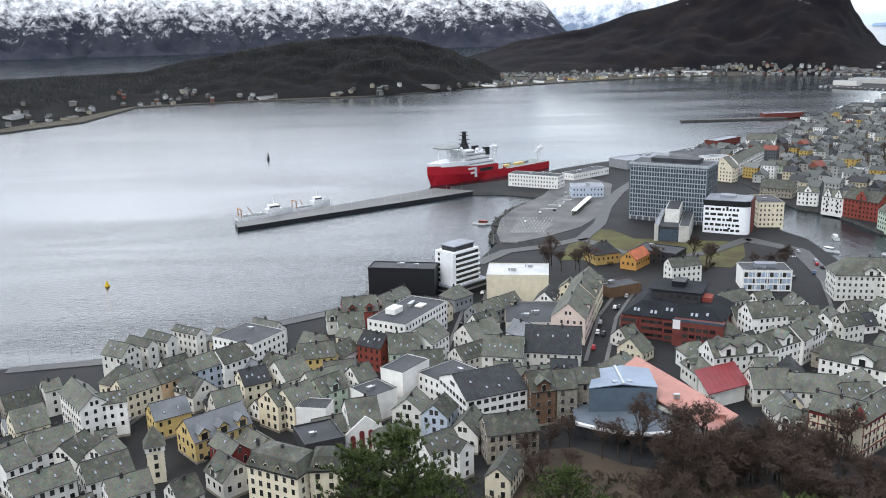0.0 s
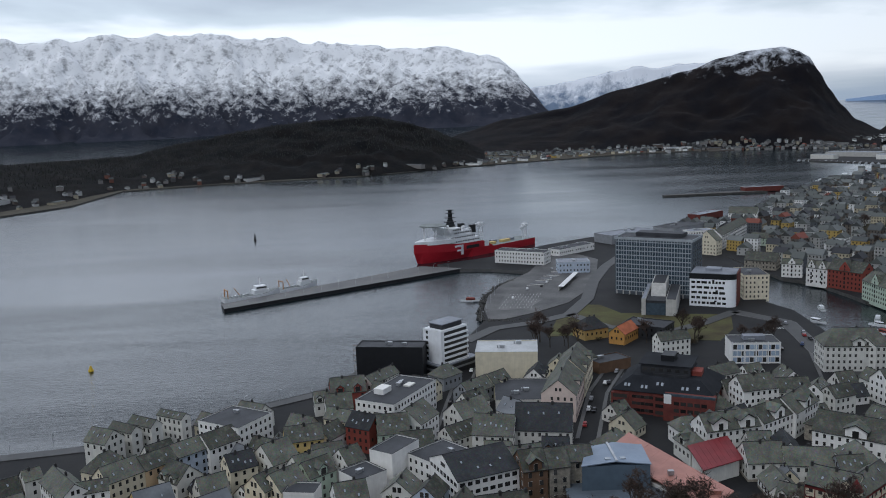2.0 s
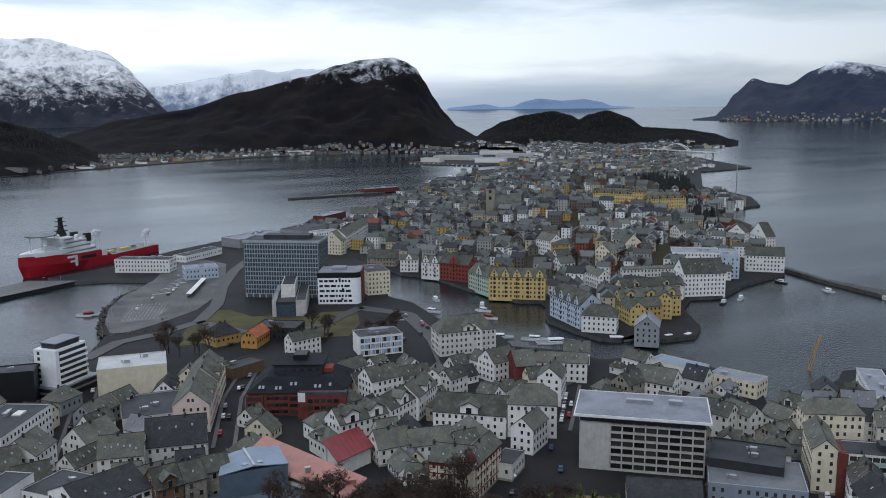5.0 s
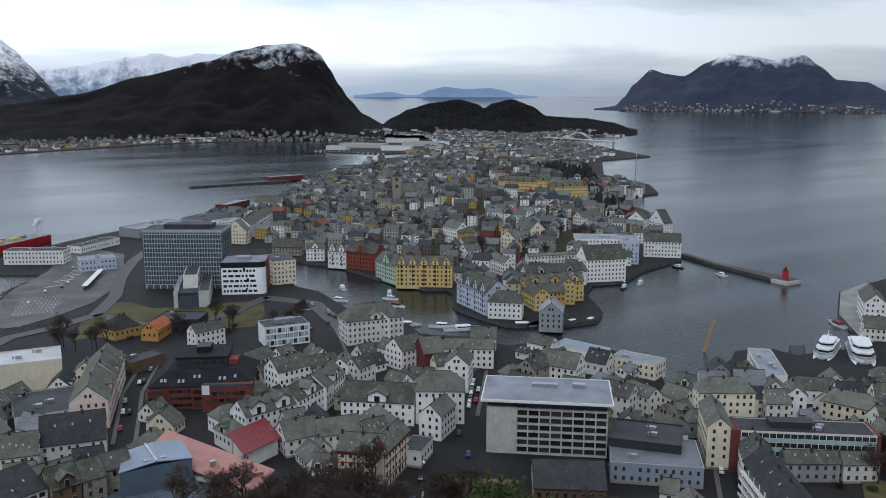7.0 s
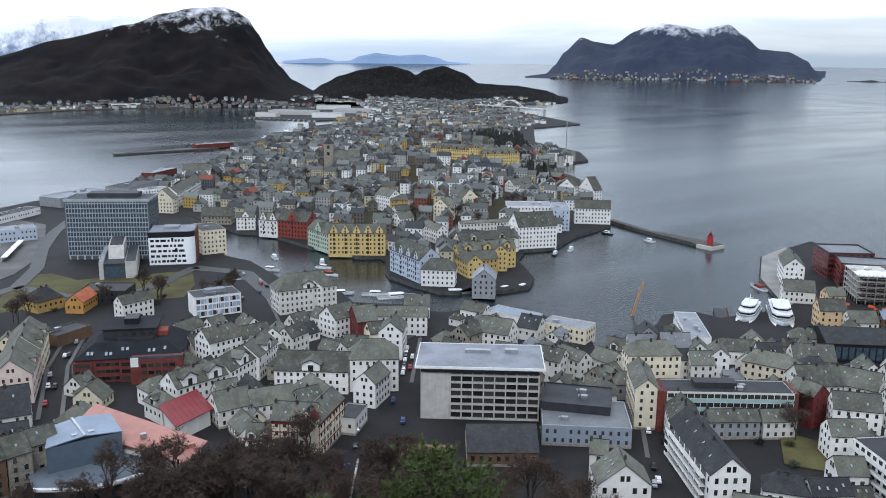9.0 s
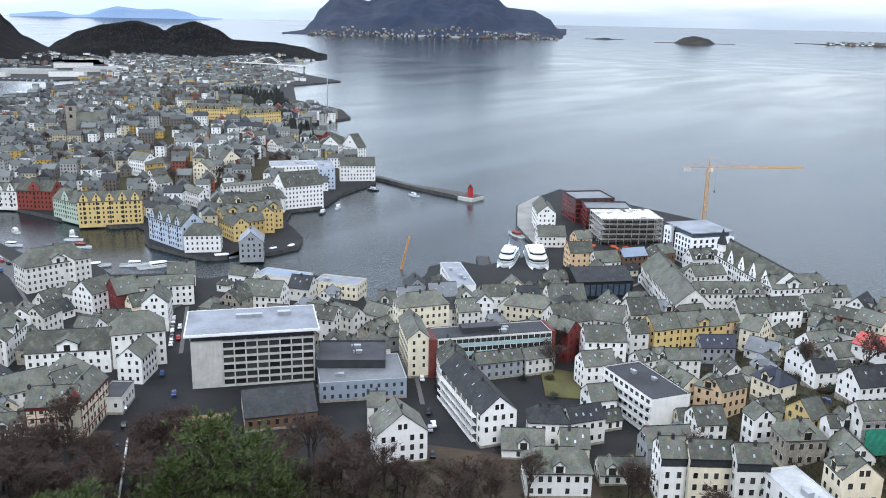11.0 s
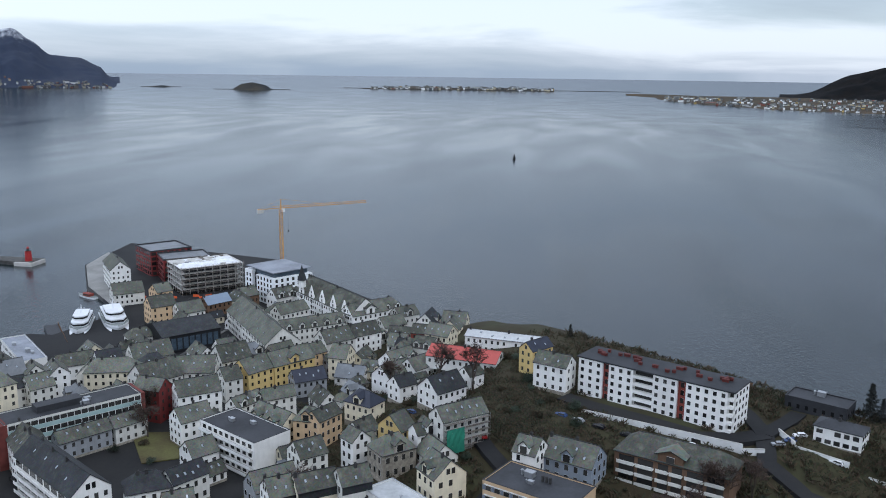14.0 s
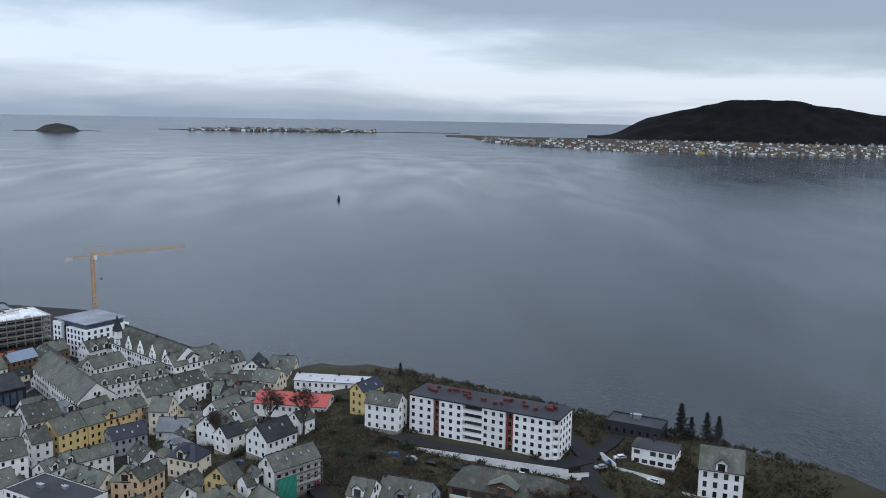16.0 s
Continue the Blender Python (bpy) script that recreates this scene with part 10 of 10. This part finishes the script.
def car(x, y, turn, c=None, z=None):
    rr = random.Random(round(x * 13 + y * 7))
    c = rr.choice((0, 0, 1, 1, 2, 2, 3, 4)) if c is None else c
    t = thing("car", x, y, (max(2.6, ground_z(x, y)) if z is None else z) + 0.02, turn, f"{CARWORD[c]} hatchback car parked in the open", "car", "parked cars")
    piece("body", f"car_body_{c}", make_car_body, [CARS[c]], t, Matrix())
    piece("car_window", "car_glass", make_car_glass, [GLASS], t, Matrix())
    for wx in (-1.35, 1.35):
        for wy in (-0.8, 0.8):
            piece("wheel", "car_wheel", make_wheel, [RUBBER], t, Matrix.Translation((wx, wy, 0.33)))


for k in range(7):
    car(201 + k * 3.4, 302 + k * 4.5, radians(53), (0, 1, 2, 0, 2, 1, 0)[k])
for x, y, a in ((287, 41, 30), (279, 43, 20), (293, 50, 40), (270, 33, 200), (284, 8, 62), (281, 2, 62), (278, -5, 62), (274, -14, 62), (271, -34, 60), (276, -62, 100), (279, -66, 110), (283, -70, 100), (268, -78, 50), (192, 455, 60), (206, 462, 240), (215, 480, 80), (150, 150, 40),
                (-118, 290, 50), (-106, 300, 230), (-86, 268, 20), (-80, 262, 20), (20, 222, 30), (24, 228, 40), (85, 410, 70), (72, 372, 250), (100, 446, 70), (14, 400, 80), (20, 450, 85), (135, 238, 40), (146, 250, 55), (154, 262, 55), (250, 210, 45), (215, 170, 45), (240, 188, 230), (300, 64, 45)):
    car(x, y, radians(a))
rr = random.Random(21)
for (x0, y0), (x1, y1) in STREETS[:14]:
    n = math.hypot(x1 - x0, y1 - y0)
    for k in range(int(n / 17)):
        f, sd = (k + rr.uniform(0.2, 0.8)) * 17 / n, rr.choice((-1, 1)) * 2.4
        if math.hypot(x0, y0) < 560 and f < 0.95:
            car(x0 + (x1 - x0) * f - (y1 - y0) / n * sd, y0 + (y1 - y0) * f + (x1 - x0) / n * sd, math.atan2(y1 - y0, x1 - x0))
for x, y in ((74, 640), (86, 648), (92, 662), (97, 676), (60, 610), (104, 716), (112, 728), (118, 742)):
    car(x, y, radians(75 + rr.uniform(-8, 8)), z=2.96)


# kerbed islands between the slanting bays, a covered walk, boulders on the shore
for k in range(10):
    t = thing("parking_island", 82 + k * 2.9, 655 + k * 5.6, 2.88, radians(8), "low dark kerbed island between slanting parking bays", "kerb", "parking islands")
    b = bmesh.new()
    prism(b, [(-6.5, -0.5), (6.2, -0.7), (6.9, 0), (6.2, 0.7), (-6.5, 0.5)], 0, 0.28)
    part("kerb", b, WALL["concrete"] if k % 3 == 0 else WALL["grey"], t)
t = thing("covered_walk", 108.5, 658, 2.9, math.atan2(54, 21), "long pale covered walkway with a flat roof on posts", "shelter")
slab(t, "roof", -29, -2.0, 2.9, 29, 2.0, 3.2, TRIM)
slab(t, "back_wall", -29, 1.5, 0, 29, 1.7, 2.9, WALL["pale"])
for k in range(13):
    b = bmesh.new()
    tube(b, (-28 + k * 4.66, -1.6, 0), (-28 + k * 4.66, -1.6, 2.9), 0.1, n=6)
    part("post", b, STEEL, t)
rr = random.Random(31)
V, F = [], []
SHORE = [(66, 548), (49, 547), (37, 549), (33, 562), (35, 580), (41, 623), (54, 660), (70, 684)]
for (x0, y0), (x1, y1) in zip(SHORE, SHORE[1:]):
    for k in range(int(math.hypot(x1 - x0, y1 - y0) * 3.4)):
        f = rr.random()
        x, y = x0 + (x1 - x0) * f + rr.gauss(0, 1.6), y0 + (y1 - y0) * f + rr.gauss(0, 1.6)
        s, i = rr.uniform(0.5, 1.5), len(V)
        z = rr.uniform(0.6, 2.9)
        V += [(x + s * rr.uniform(0.6, 1.1) * a, y + s * rr.uniform(0.6, 1.1) * c, z + s * rr.uniform(0.5, 0.8) * e) for a, c, e in ((1, 0, 0), (0, 1, 0), (-1, 0, 0), (0, -1, 0), (0, 0, 1), (0, 0, -1))]
        F += [(i + a, i + (a + 1) % 4, i + 4) for a in range(4)] + [(i + (a + 1) % 4, i + a, i + 5) for a in range(4)]
me = bpy.data.meshes.new("shore_boulders")
me.from_pydata(V, [], F)
me.materials.append(ROCK)
tagged(new("shore_boulders", me), "grey boulders heaped along the filled shore", "rocks", kind="stuff")


def lamp_post(x, y, h=7.0, z=2.6):
    t = thing("street_lamp", x, y, z, 0, "slim grey street lamp standing by the quay", "lamp", "street lamps")
    b = bmesh.new()
    tube(b, (0, 0, 0), (0, 0, h), 0.09, 0.06, n=6); tube(b, (0, 0, h), (1.1, 0, h + 0.2), 0.05, n=5)
    part("pole", b, STEEL, t)
    b = bmesh.new()
    box(b, 0.8, -0.13, h + 0.1, 1.5, 0.13, h + 0.25)
    part("head", b, STEEL, t)


for k in range(14):
    f = k / 13
    lamp_post(-148 + 165 * f, 624 + 113 * f, 6.5, 3.0)
for k in range(9):
    lamp_post(-180 + k * 15, 352 + k * 7.6, 6)
for k in range(6):
    lamp_post(28 + k * 5, 520 + k * 26, 7)
# painted lines of the parking ground and crossings
LINE = mat("road_marking_paint", (0.55, 0.55, 0.53), rough=0.7, var=0.3, fine=3)
V, F = [], []
for row in range(6):
    for k in range(10):
        x, y = 47.5 + k * 2.4 + row * 2.3, 581 + row * 8.0 - k * 0.3
        i = len(V)
        V += [(x, y, 2.97), (x + 0.22, y, 2.97), (x + 1.3, y + 5, 2.97), (x + 1.08, y + 5, 2.97)]
        F.append((i, i + 1, i + 2, i + 3))
for k in range(10):
    x, y = 205 + k * 1.4, 500 - k * 0.3
    i = len(V)
    V += [(x, y, 2.63), (x + 0.6, y, 2.63), (x + 0.6, y + 3, 2.63), (x, y + 3, 2.63)]
    F.append((i, i + 1, i + 2, i + 3))
me = bpy.data.meshes.new("road_markings")
me.from_pydata(V, [], F)
me.materials.append(LINE)
tagged(new("road_markings", me), "worn white parking lines and crossing stripes", "road marking", kind="stuff")
# lawn in the walled park
b = bmesh.new()
prism(b, [(284, 170), (291, 146), (270, 138), (261, 153)], 2.7, 3.1)
tagged(finish("park_lawn", b, GRASS), "small damp lawn in a walled garden", "lawn", kind="structure")
